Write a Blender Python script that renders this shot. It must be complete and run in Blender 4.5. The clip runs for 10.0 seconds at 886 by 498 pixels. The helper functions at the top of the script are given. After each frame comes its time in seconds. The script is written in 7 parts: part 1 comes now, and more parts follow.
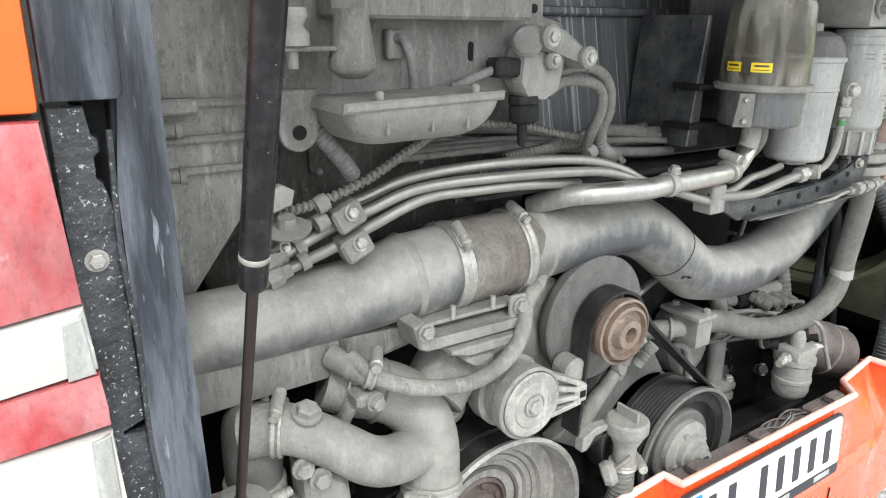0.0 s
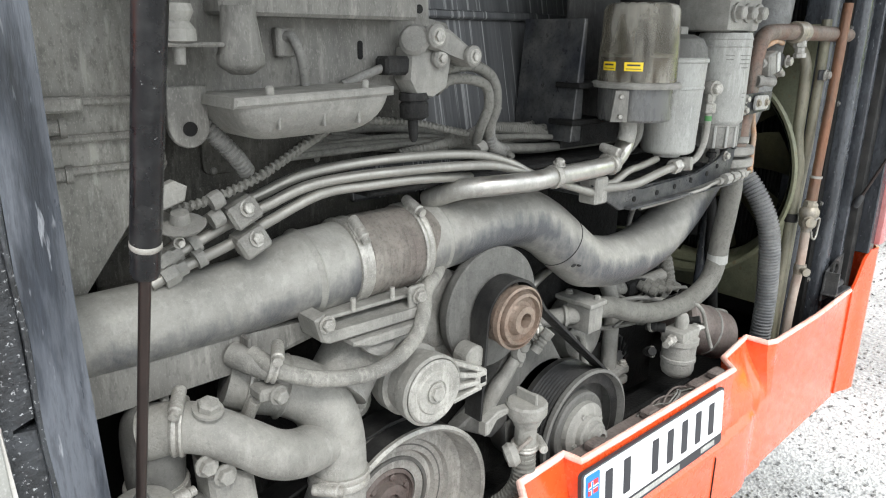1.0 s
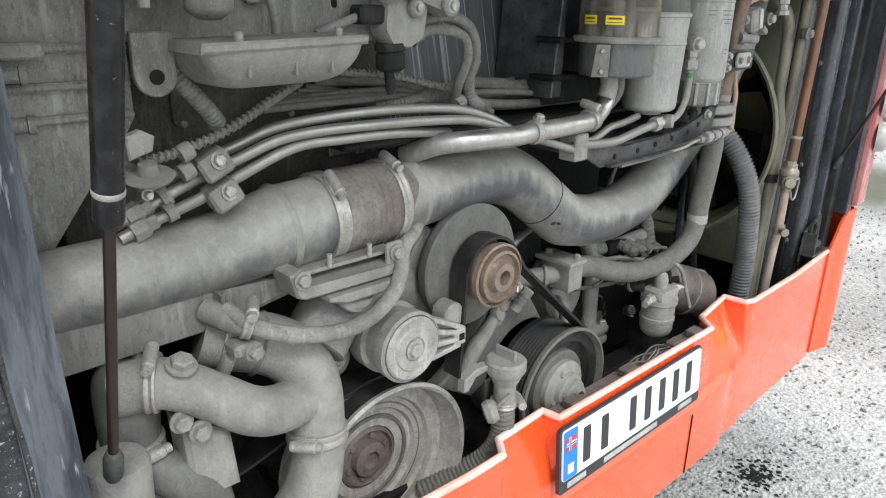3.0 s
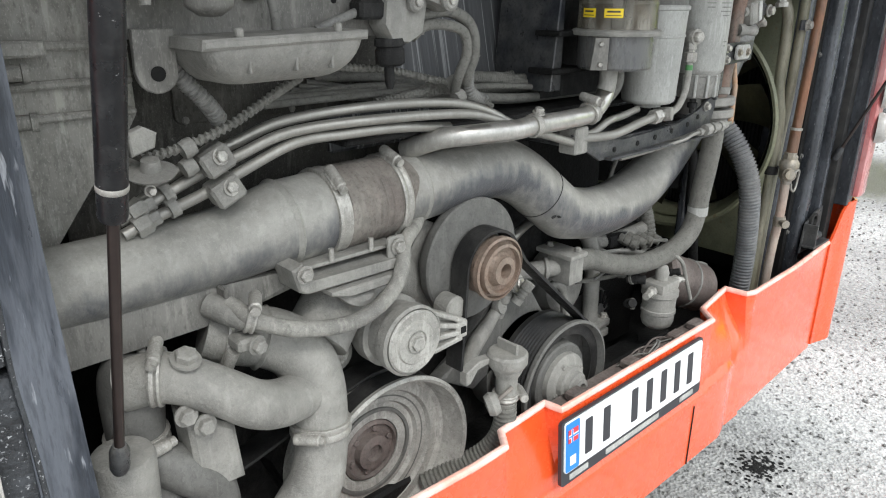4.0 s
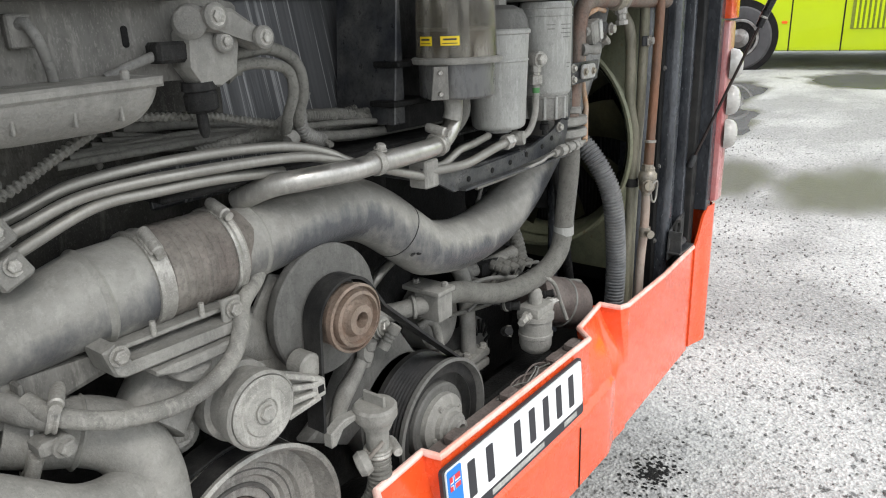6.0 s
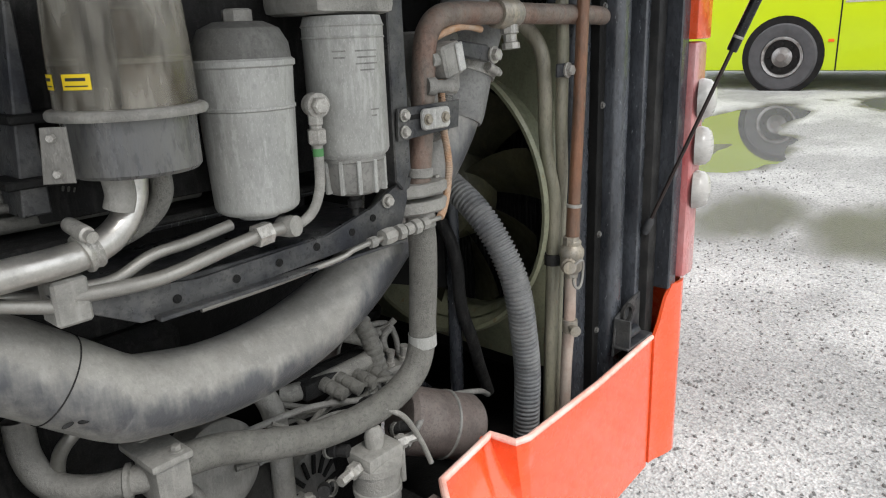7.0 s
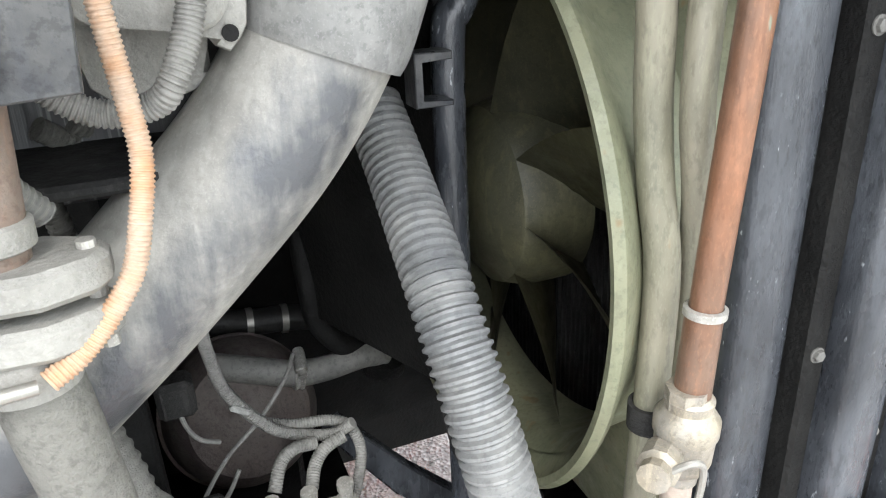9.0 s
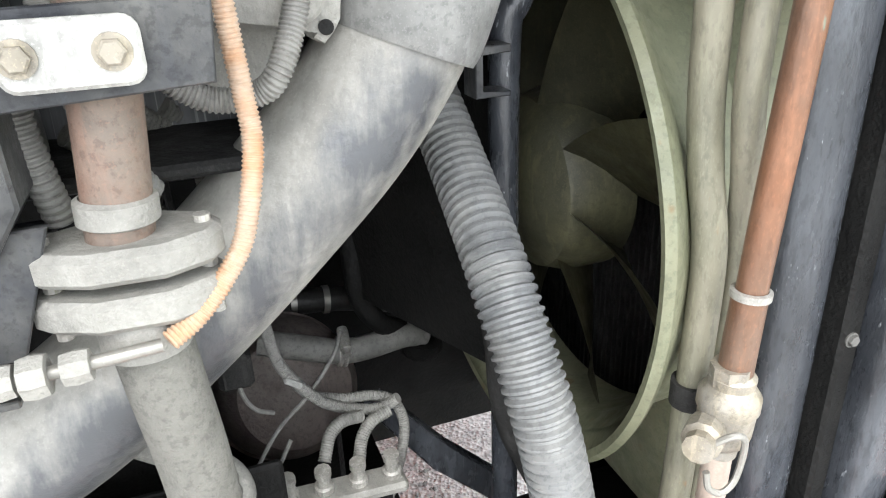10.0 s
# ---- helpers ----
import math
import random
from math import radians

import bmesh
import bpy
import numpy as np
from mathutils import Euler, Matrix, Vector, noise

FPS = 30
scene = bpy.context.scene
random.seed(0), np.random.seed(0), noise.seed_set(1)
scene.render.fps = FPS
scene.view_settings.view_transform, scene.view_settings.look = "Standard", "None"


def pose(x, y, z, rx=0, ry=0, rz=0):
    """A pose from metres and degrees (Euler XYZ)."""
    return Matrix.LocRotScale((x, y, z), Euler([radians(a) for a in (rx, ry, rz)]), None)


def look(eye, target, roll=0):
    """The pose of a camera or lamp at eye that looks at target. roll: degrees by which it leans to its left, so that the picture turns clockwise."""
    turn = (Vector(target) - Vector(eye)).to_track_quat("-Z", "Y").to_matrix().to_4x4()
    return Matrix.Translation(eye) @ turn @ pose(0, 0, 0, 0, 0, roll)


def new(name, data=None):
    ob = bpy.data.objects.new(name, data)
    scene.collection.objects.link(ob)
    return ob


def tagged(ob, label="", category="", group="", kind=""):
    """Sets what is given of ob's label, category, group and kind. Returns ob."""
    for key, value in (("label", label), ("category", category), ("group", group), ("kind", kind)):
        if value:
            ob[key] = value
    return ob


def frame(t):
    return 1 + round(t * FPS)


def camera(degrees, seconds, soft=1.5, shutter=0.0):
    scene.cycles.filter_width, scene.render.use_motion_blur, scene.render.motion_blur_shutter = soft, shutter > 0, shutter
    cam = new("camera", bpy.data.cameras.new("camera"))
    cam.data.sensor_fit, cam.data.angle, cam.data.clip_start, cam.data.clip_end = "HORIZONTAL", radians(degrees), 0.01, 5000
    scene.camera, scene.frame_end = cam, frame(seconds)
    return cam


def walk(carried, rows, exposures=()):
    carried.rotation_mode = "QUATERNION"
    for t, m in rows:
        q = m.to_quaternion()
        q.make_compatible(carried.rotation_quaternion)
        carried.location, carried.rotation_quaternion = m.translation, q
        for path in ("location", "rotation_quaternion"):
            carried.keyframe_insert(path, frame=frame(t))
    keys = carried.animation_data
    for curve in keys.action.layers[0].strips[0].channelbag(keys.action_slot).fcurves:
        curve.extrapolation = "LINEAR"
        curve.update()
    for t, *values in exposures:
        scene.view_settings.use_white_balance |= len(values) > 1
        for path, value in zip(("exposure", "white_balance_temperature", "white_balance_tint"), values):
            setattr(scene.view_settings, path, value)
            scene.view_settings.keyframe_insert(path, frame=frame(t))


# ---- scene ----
cam = camera(64.2, 10.0, soft=1.1)
PATH = [
    (0, (-1.191, -0.628, 1.585), (-0.124, 0.948, 0.971), 0.7),
    (0.5, (-1.199, -0.643, 1.575), (0.019, 0.839, 1.011), 1.1),
    (1, (-1.201, -0.669, 1.568), (0.075, 0.758, 0.989), 0.7),
    (1.5, (-1.202, -0.679, 1.559), (0.108, 0.708, 0.958), 0.1),
    (2, (-1.196, -0.676, 1.556), (0.115, 0.702, 0.937), 0.2),
    (2.5, (-1.19, -0.667, 1.55), (0.106, 0.709, 0.896), 1.1),
    (4, (-1.194, -0.675, 1.548), (0.092, 0.698, 0.869), 0.5),
    (4.5, (-1.197, -0.673, 1.549), (0.089, 0.704, 0.881), 0.5),
    (5, (-1.196, -0.672, 1.551), (0.118, 0.694, 0.912), 0.2),
    (5.2, (-1.194, -0.673, 1.552), (0.133, 0.687, 0.928), -0.1),
    (6.3, (-0.926, -0.674, 1.553), (0.614, 0.453, 0.954), -2.5),
    (6.5, (-0.774, -0.711, 1.543), (0.773, 0.421, 0.976), -2.8),
    (7, (-0.4, -0.663, 1.546), (1.029, 0.615, 0.977), -2.2),
    (7.5, (-0.036, -0.504, 1.54), (1.286, 0.896, 1.0), -4.3),
    (8, (0.263, -0.398, 1.5), (1.272, 1.2, 0.844), -2.0),
    (8.5, (0.463, -0.32, 1.489), (1.246, 1.355, 0.727), -1.4),
    (9, (0.498, -0.281, 1.465), (1.153, 1.436, 0.675), -2.8),
    (9.5, (0.482, -0.282, 1.467), (1.102, 1.437, 0.654), -2.7),
    (10, (0.449, -0.301, 1.475), (1.063, 1.419, 0.66), -2.3),
]
EXPOSURES = [(0, 1.2, 6300, 8), (0.5, 1.28, 6300, 8), (1.0, 1.1, 6350, 8), (2.0, 0.75, 6300, 8), (5.2, 0.75, 6300, 8), (6.5, 0.5, 6450, 10), (7.5, 0.55, 6400, 10), (8.0, 1.2, 6300, 9), (8.5, 1.95, 6300, 9), (9.5, 2.1, 6350, 9), (10, 2.1, 6350, 9)]
walk(cam, [(t, look(eye, target, roll)) for t, eye, target, roll in PATH], EXPOSURES)
GROUND = (1.0, 0.055)  # the yard rises gently to the side: z = 0.055 * (x - 1.0)

# ---- world, sun and exposure ----
world = bpy.data.worlds.new("overcast")
scene.world = world
world.use_nodes = True
wn, wl = world.node_tree.nodes, world.node_tree.links
sky = wn.new("ShaderNodeTexSky")
sky.sky_type, sky.sun_disc = "NISHITA", False
sky.sun_elevation, sky.sun_rotation = radians(54), radians(200)
sky.air_density, sky.dust_density = 1.0, 3.0
veil = wn.new("ShaderNodeMix")
veil.data_type = "RGBA"
veil.inputs[0].default_value = 0.82
veil.inputs[7].default_value = (8.2, 8.4, 8.6, 1)
wl.new(sky.outputs[0], veil.inputs[6])
wl.new(veil.outputs[2], wn["Background"].inputs[0])
wn["Background"].inputs[1].default_value = 0.16
sun_data = bpy.data.lights.new("sun", "SUN")
sun_data.energy, sun_data.angle, sun_data.color = 1.5, radians(18), (1.0, 0.98, 0.95)
sun = new("sun", sun_data)
sun.matrix_world = look((-2, -5.8, 8.8), (0, 0, 1))

# ---- materials ----
def material(name, color, rough=0.6, metal=0.0, var=0.25, scale=30.0, second=None, amount=0.5, sscale=8.0, edge=0.12, bump=0.15,
             bscale=200.0, coat=0.0, stretch=(1, 1, 1), specular=0.5, fleck=None, fscale=160.0, flevel=0.66, rough2=None, metal2=None, grime=0.5):
    """A surface with fine grain, large patches of a second colour (dust, rust, bare metal) and small flecks."""
    m = bpy.data.materials.new(name)
    m.use_nodes = True
    n, l = m.node_tree.nodes, m.node_tree.links
    b = n["Principled BSDF"]
    b.inputs["Roughness"].default_value, b.inputs["Metallic"].default_value = rough, metal
    b.inputs["Coat Weight"].default_value = coat
    b.inputs["Coat Roughness"].default_value = 0.08
    b.inputs["Specular IOR Level"].default_value = specular
    geo = n.new("ShaderNodeNewGeometry")
    mp = n.new("ShaderNodeMapping")
    mp.inputs["Scale"].default_value = stretch
    l.new(geo.outputs["Position"], mp.inputs[0])

    def noise_tex(s, detail=4.0):
        t = n.new("ShaderNodeTexNoise")
        t.inputs["Scale"].default_value, t.inputs["Detail"].default_value, t.inputs["Roughness"].default_value = s, detail, 0.6
        l.new(mp.outputs[0], t.inputs["Vector"])
        return t.outputs["Fac"]

    def ramp(src, lo, hi):
        r = n.new("ShaderNodeMapRange")
        r.inputs[1].default_value, r.inputs[2].default_value = lo, hi
        l.new(src, r.inputs[0])
        return r.outputs[0]

    def mix(fac, a, c):
        x = n.new("ShaderNodeMix")
        x.data_type = "RGBA"
        l.new(fac, x.inputs[0])
        for sock, v in ((x.inputs[6], a), (x.inputs[7], c)):
            if isinstance(v, tuple):
                sock.default_value = (*v, 1)
            else:
                l.new(v, sock)
        return x.outputs[2]

    dark = tuple(c * (1 - var) for c in color)
    light = tuple(min(1, c * (1 + var)) for c in color)
    col = mix(ramp(noise_tex(scale, 6), 0.3, 0.7), dark, light)
    if second:
        patch = ramp(noise_tex(sscale, 5), 0.62 - 0.3 * amount - edge, 0.62 - 0.3 * amount + edge)
        col = mix(patch, col, second)
        for key, v1, v2 in (("Roughness", rough, rough2), ("Metallic", metal, metal2)):
            if v2 is not None:
                r = n.new("ShaderNodeMapRange")
                r.inputs[3].default_value, r.inputs[4].default_value = v1, v2
                l.new(patch, r.inputs[0])
                l.new(r.outputs[0], b.inputs[key])
    if fleck:
        col = mix(ramp(noise_tex(fscale, 3), flevel, flevel + 0.06), col, fleck)
    if grime:
        # dried run-off streaks, smudges and fine grit in the dust
        run = n.new("ShaderNodeMapping")
        run.inputs["Scale"].default_value = (1, 1, 0.16)
        l.new(geo.outputs["Position"], run.inputs[0])
        streak = n.new("ShaderNodeTexNoise")
        streak.inputs["Scale"].default_value, streak.inputs["Detail"].default_value, streak.inputs["Roughness"].default_value = 75, 6, 0.65
        l.new(run.outputs[0], streak.inputs["Vector"])

        def weak(src, k):
            x = n.new("ShaderNodeMath")
            x.operation = "MULTIPLY"
            x.inputs[1].default_value = k
            l.new(src, x.inputs[0])
            return x.outputs[0]

        smudge = tuple(c * 0.36 for c in color)
        pale = tuple(min(0.9, c * 1.55 + 0.01) for c in color)
        col = mix(weak(ramp(noise_tex(24, 9), 0.47, 0.66), 0.85 * grime), col, smudge)
        col = mix(weak(ramp(streak.outputs["Fac"], 0.53, 0.64), 0.75 * grime), col, pale)
        col = mix(weak(ramp(noise_tex(170, 6), 0.52, 0.62), 0.7 * grime), col, smudge)
        col = mix(weak(ramp(noise_tex(520, 4), 0.56, 0.64), 0.6 * grime), col, pale)
        rr = n.new("ShaderNodeMapRange")
        rr.inputs[1].default_value, rr.inputs[2].default_value = 0.35, 0.65
        rr.inputs[3].default_value, rr.inputs[4].default_value = max(0.05, rough - 0.14), min(1, rough + 0.14)
        l.new(noise_tex(38, 6), rr.inputs[0])
        if rough2 is None:
            l.new(rr.outputs[0], b.inputs["Roughness"])
    l.new(col, b.inputs["Base Color"])
    if bump:
        bp = n.new("ShaderNodeBump")
        bp.inputs["Strength"].default_value, bp.inputs["Distance"].default_value = min(1.0, bump * 1.5), 0.004
        l.new(noise_tex(bscale, 8), bp.inputs["Height"])
        l.new(bp.outputs[0], b.inputs["Normal"])
    return m


M_cast = material("dusty_cast_metal", (0.285, 0.277, 0.25), 0.72, 0.0, 0.14, 40, (0.165, 0.16, 0.146), 0.34, 12, 0.22, 0.35, 230, fleck=(0.20, 0.195, 0.178), fscale=120, flevel=0.67, grime=0.22)
M_chrome = material("polished_steel_pipe", (0.50, 0.485, 0.45), 0.3, 0.9, 0.1, 60, (0.30, 0.29, 0.265), 0.25, 14, 0.1, 0.05, 200, rough2=0.5, metal2=0.4, grime=0.2)
M_plate = material("dusty_painted_plate", (0.20, 0.193, 0.174), 0.8, 0.0, 0.18, 25, (0.125, 0.121, 0.11), 0.4, 9, 0.2, 0.3, 120, fleck=(0.12, 0.116, 0.105), fscale=90, flevel=0.65, stretch=(1, 1, 0.4), grime=0.5)
M_airbox = material("pale_dusty_moulding", (0.335, 0.325, 0.292), 0.85, 0.0, 0.16, 22, (0.20, 0.194, 0.175), 0.4, 7, 0.2, 0.35, 70, fleck=(0.18, 0.174, 0.157), fscale=60, flevel=0.63, stretch=(1, 1, 0.45), grime=0.6)
# grimy metal, darkened further so deep parts carry shade in their colour
M_darkcast = material("grimy_shade_darkened_metal", (0.034, 0.033, 0.031), 0.75, 0.1, 0.35, 45, (0.014, 0.014, 0.014), 0.5, 10, 0.2, 0.35, 220, specular=0.2)
M_steel = material("worn_steel_tube", (0.36, 0.348, 0.315), 0.3, 0.85, 0.12, 30, (0.20, 0.193, 0.174), 0.5, 9, 0.28, 0.08, 300, rough2=0.55, metal2=0.3, grime=0.15)
M_zinc = material("zinc_plated_steel", (0.42, 0.405, 0.37), 0.45, 0.6, 0.15, 90, (0.26, 0.25, 0.225), 0.5, 40, 0.2, 0.1, 300, metal2=0.1)
M_rubber = material("black_rubber", (0.014, 0.014, 0.014), 0.5, 0.0, 0.2, 60, (0.045, 0.043, 0.04), 0.15, 20, 0.2, 0.1, 300, specular=0.25)
M_hose = material("dusty_rubber_hose", (0.115, 0.112, 0.098), 0.8, 0.0, 0.25, 50, (0.185, 0.18, 0.16), 0.5, 12, 0.2, 0.45, 420)
M_dusthose = material("dust_coated_hose", (0.255, 0.247, 0.22), 0.8, 0.0, 0.18, 45, (0.155, 0.15, 0.137), 0.4, 14, 0.2, 0.25, 300)
M_corr = material("grey_corrugated_plastic", (0.105, 0.109, 0.112), 0.5, 0.0, 0.2, 40, (0.19, 0.19, 0.182), 0.4, 14, 0.15, 0.12, 300, grime=0.45)
M_conduit = material("grey_split_conduit", (0.15, 0.147, 0.137), 0.7, 0.0, 0.2, 60, (0.23, 0.225, 0.205), 0.5, 16, 0.2, 0.1, 300)
M_sleeve = material("brown_rubber_sleeve", (0.15, 0.128, 0.112), 0.8, 0.0, 0.22, 50, (0.235, 0.218, 0.19), 0.45, 14, 0.14, 0.35, 250)
M_black = material("chipped_black_paint", (0.013, 0.0145, 0.018), 0.25, 0.0, 0.35, 24, (0.085, 0.092, 0.104), 0.5, 9, 0.2, 0.16, 420, fleck=(0.36, 0.38, 0.40), fscale=150, flevel=0.68, coat=0.35, stretch=(1, 1, 0.35), grime=0.5, specular=0.4)
M_scuffblue = material("scuffed_blue_grey_paint", (0.019, 0.023, 0.031), 0.4, 0.0, 0.5, 30, (0.095, 0.103, 0.12), 0.42, 34, 0.07, 0.8, 60, fleck=(0.24, 0.25, 0.27), fscale=130, flevel=0.64, stretch=(1, 1, 0.14), grime=0.5)
M_wall = material("dusty_brown_bulkhead", (0.088, 0.084, 0.073), 0.85, 0.0, 0.3, 20, (0.032, 0.031, 0.028), 0.45, 9, 0.15, 0.4, 90, stretch=(1, 1, 0.6), fleck=(0.15, 0.145, 0.13), fscale=110, flevel=0.65, grime=0.6, specular=0.2)
M_blackrough = material("scuffed_black_coating", (0.016, 0.017, 0.019), 0.36, 0.0, 0.5, 60, (0.045, 0.049, 0.055), 0.4, 20, 0.12, 0.7, 90, fleck=(0.42, 0.43, 0.44), fscale=260, flevel=0.62, coat=0.3, grime=0.4)
M_red = material("orange_red_bus_paint", (0.84, 0.095, 0.018), 0.26, 0.0, 0.04, 10, (0.78, 0.088, 0.026), 0.3, 3, 0.3, 0.02, 60, coat=0.7, grime=0.12)
M_orange = material("orange_bus_paint", (0.88, 0.12, 0.008), 0.35, 0.0, 0.05, 10, None, coat=0.5, bump=0.02, grime=0)
M_copper = material("dull_copper", (0.215, 0.098, 0.052), 0.45, 0.35, 0.22, 40, (0.155, 0.115, 0.088), 0.5, 9, 0.15, 0.12, 200, stretch=(1, 1, 0.4), fleck=(0.16, 0.20, 0.16), fscale=70, flevel=0.70, grime=0.4)
M_copperdusty = material("dust_coated_copper", (0.165, 0.095, 0.068), 0.6, 0.2, 0.2, 40, (0.185, 0.158, 0.132), 0.62, 12, 0.12, 0.2, 220, grime=0.5)
M_olive = material("olive_painted_tube", (0.165, 0.160, 0.112), 0.5, 0.0, 0.18, 30, (0.24, 0.215, 0.165), 0.35, 9, 0.15, 0.12, 200, stretch=(1, 1, 0.35), fleck=(0.21, 0.13, 0.07), fscale=40, flevel=0.66, grime=0.45)
M_shroud = material("olive_green_shroud", (0.125, 0.135, 0.085), 0.5, 0.0, 0.15, 12, (0.20, 0.195, 0.125), 0.35, 5, 0.2, 0.1, 120, fleck=(0.16, 0.12, 0.06), fscale=30, flevel=0.64, grime=0.4)
M_fan = material("olive_fan_plastic", (0.075, 0.07, 0.034), 0.5, 0.0, 0.3, 14, (0.05, 0.05, 0.034), 0.45, 6, 0.2, 0.1, 120, grime=0.5)
M_brownhub = material("rusty_brown_hub", (0.21, 0.145, 0.108), 0.6, 0.3, 0.2, 60, (0.25, 0.205, 0.165), 0.5, 20, 0.2, 0.2, 250)
M_white = material("dusty_white_plastic", (0.46, 0.455, 0.435), 0.5, 0.0, 0.12, 30, (0.30, 0.295, 0.27), 0.3, 8, 0.2, 0.05, 150)
M_filter = material("dusty_white_filter_paint", (0.36, 0.362, 0.342), 0.55, 0.0, 0.1, 18, (0.24, 0.237, 0.215), 0.4, 7, 0.25, 0.08, 200, stretch=(1, 1, 0.5), grime=0.35)
M_panel = material("dark_streaked_panel", (0.030, 0.032, 0.034), 0.5, 0.0, 0.35, 25, (0.085, 0.086, 0.088), 0.5, 16, 0.15, 0.3, 90, fleck=(0.26, 0.262, 0.26), fscale=120, flevel=0.575, stretch=(1.3, 0.04, 0.012), grime=0.3)
M_orangehose = material("orange_cable_conduit", (0.40, 0.19, 0.07), 0.6, 0.0, 0.12, 40, (0.44, 0.335, 0.25), 0.62, 22, 0.12, 0.1, 200, grime=0.2)
M_lampred = material("scratched_red_lens", (0.33, 0.012, 0.016), 0.3, 0.0, 0.3, 14, (0.43, 0.17, 0.17), 0.5, 16, 0.16, 0.25, 60, coat=0.5, fleck=(0.5, 0.36, 0.35), fscale=45, flevel=0.66, stretch=(1, 1, 0.6), grime=0.3)
# pinkish patches put glare and highlights into the red lens colour
M_lamppink = material("glare_pale_red_lens", (0.42, 0.06, 0.06), 0.3, 0.0, 0.2, 14, (0.55, 0.30, 0.29), 0.5, 9, 0.2, 0.1, 60, coat=0.5, stretch=(1, 1, 0.4), grime=0.2)
M_lampwhite = material("scratched_clear_lens", (0.52, 0.51, 0.48), 0.3, 0.0, 0.1, 12, (0.36, 0.335, 0.305), 0.35, 6, 0.25, 0.12, 80, coat=0.3, stretch=(0.3, 1, 1.6), grime=0.12)
M_yellow = material("yellow_label", (0.85, 0.62, 0.02), 0.5, bump=0.0, var=0.05, grime=0)
M_ink = material("black_print", (0.03, 0.03, 0.035), 0.5, bump=0.0, var=0.05, grime=0)
M_platewhite = material("white_plate_sheet", (0.80, 0.81, 0.82), 0.35, bump=0.0, var=0.03, coat=0.3, grime=0)
M_blue = material("blue_plate_band", (0.02, 0.20, 0.62), 0.4, bump=0.0, var=0.04, grime=0)
M_flagred = material("red_print", (0.65, 0.04, 0.05), 0.4, bump=0.0, var=0.04, grime=0)
# near-black grime; also painted in for shade in holes, slots and deep gaps
M_grime_shade = material("black_grime_and_shade", (0.006, 0.006, 0.006), 0.6, 0.0, 0.4, 30, (0.014, 0.0138, 0.013), 0.4, 12, 0.2, 0.5, 120, grime=0, specular=0.15)
M_rustbrown = material("rust_tinted_casing", (0.11, 0.085, 0.075), 0.7, 0.1, 0.2, 30, (0.16, 0.14, 0.127), 0.4, 9, 0.2, 0.3, 160)
M_brass = material("dull_brass_fitting", (0.30, 0.26, 0.19), 0.5, 0.4, 0.15, 60, (0.28, 0.265, 0.24), 0.5, 30, 0.2, 0.1, 250)
M_lime = material("lime_green_bus_paint", (0.50, 0.66, 0.0), 0.3, bump=0.0, var=0.03, scale=2, coat=0.4, grime=0)
M_tyre = material("grey_worn_tyre", (0.06, 0.06, 0.062), 0.8, var=0.2, scale=8, bump=0.2, grime=0)
M_rim = material("dusty_wheel_rim", (0.42, 0.42, 0.41), 0.5, 0.3, var=0.15, scale=6, second=(0.15, 0.14, 0.13), sscale=5, grime=0)

M_water = material("shallow_puddle_water", (0.14, 0.14, 0.135), 0.03, 0.0, 0.15, 1.5, None, bump=0.015, bscale=6, specular=1.0, grime=0)
# pale colour paints the bright highlight along the bumper's folded edge
M_rim_red = material("highlight_pale_red_rim", (0.86, 0.62, 0.55), 0.3, 0.0, 0.08, 40, (0.88, 0.34, 0.24), 0.3, 12, 0.2, 0.03, 80, coat=0.5, grime=0.12)
M_strut = material("black_satin_paint", (0.008, 0.008, 0.009), 0.3, var=0.2, scale=30, second=(0.03, 0.03, 0.03), amount=0.1, sscale=40, bump=0.03, fleck=(0.3, 0.3, 0.3), fscale=170, flevel=0.69, grime=0.15, specular=0.35)
M_darkrod = material("brown_oxidised_rod", (0.035, 0.025, 0.022), 0.3, 0.5, 0.2, 40, bump=0.03, grime=0)
M_greenmark = material("green_paint_dab", (0.05, 0.16, 0.05), 0.6, bump=0.0, grime=0)
M_corrsmooth = material("grey_moulded_rubber", (0.165, 0.165, 0.162), 0.6, 0.0, 0.12, 30, (0.22, 0.217, 0.20), 0.4, 9, 0.2, 0.1, 200)
M_rail = material("dusty_black_steel", (0.026, 0.028, 0.033), 0.4, 0.2, 0.25, 30, (0.10, 0.099, 0.094), 0.42, 14, 0.14, 0.12, 200, grime=0.5, specular=0.3)
M_disc = material("dusty_grey_disc", (0.118, 0.115, 0.106), 0.7, 0.0, 0.12, 30, (0.10, 0.098, 0.09), 0.4, 8, 0.2, 0.12, 250, grime=0.4)
M_pale = material("pale_dusty_aluminium", (0.38, 0.37, 0.338), 0.6, 0.15, 0.12, 50, (0.25, 0.243, 0.22), 0.35, 20, 0.2, 0.15, 250)
M_copperpale = material("dusty_pink_copper", (0.36, 0.27, 0.22), 0.6, 0.2, 0.15, 40, (0.38, 0.34, 0.29), 0.5, 9, 0.2, 0.1, 200, grime=0.25)



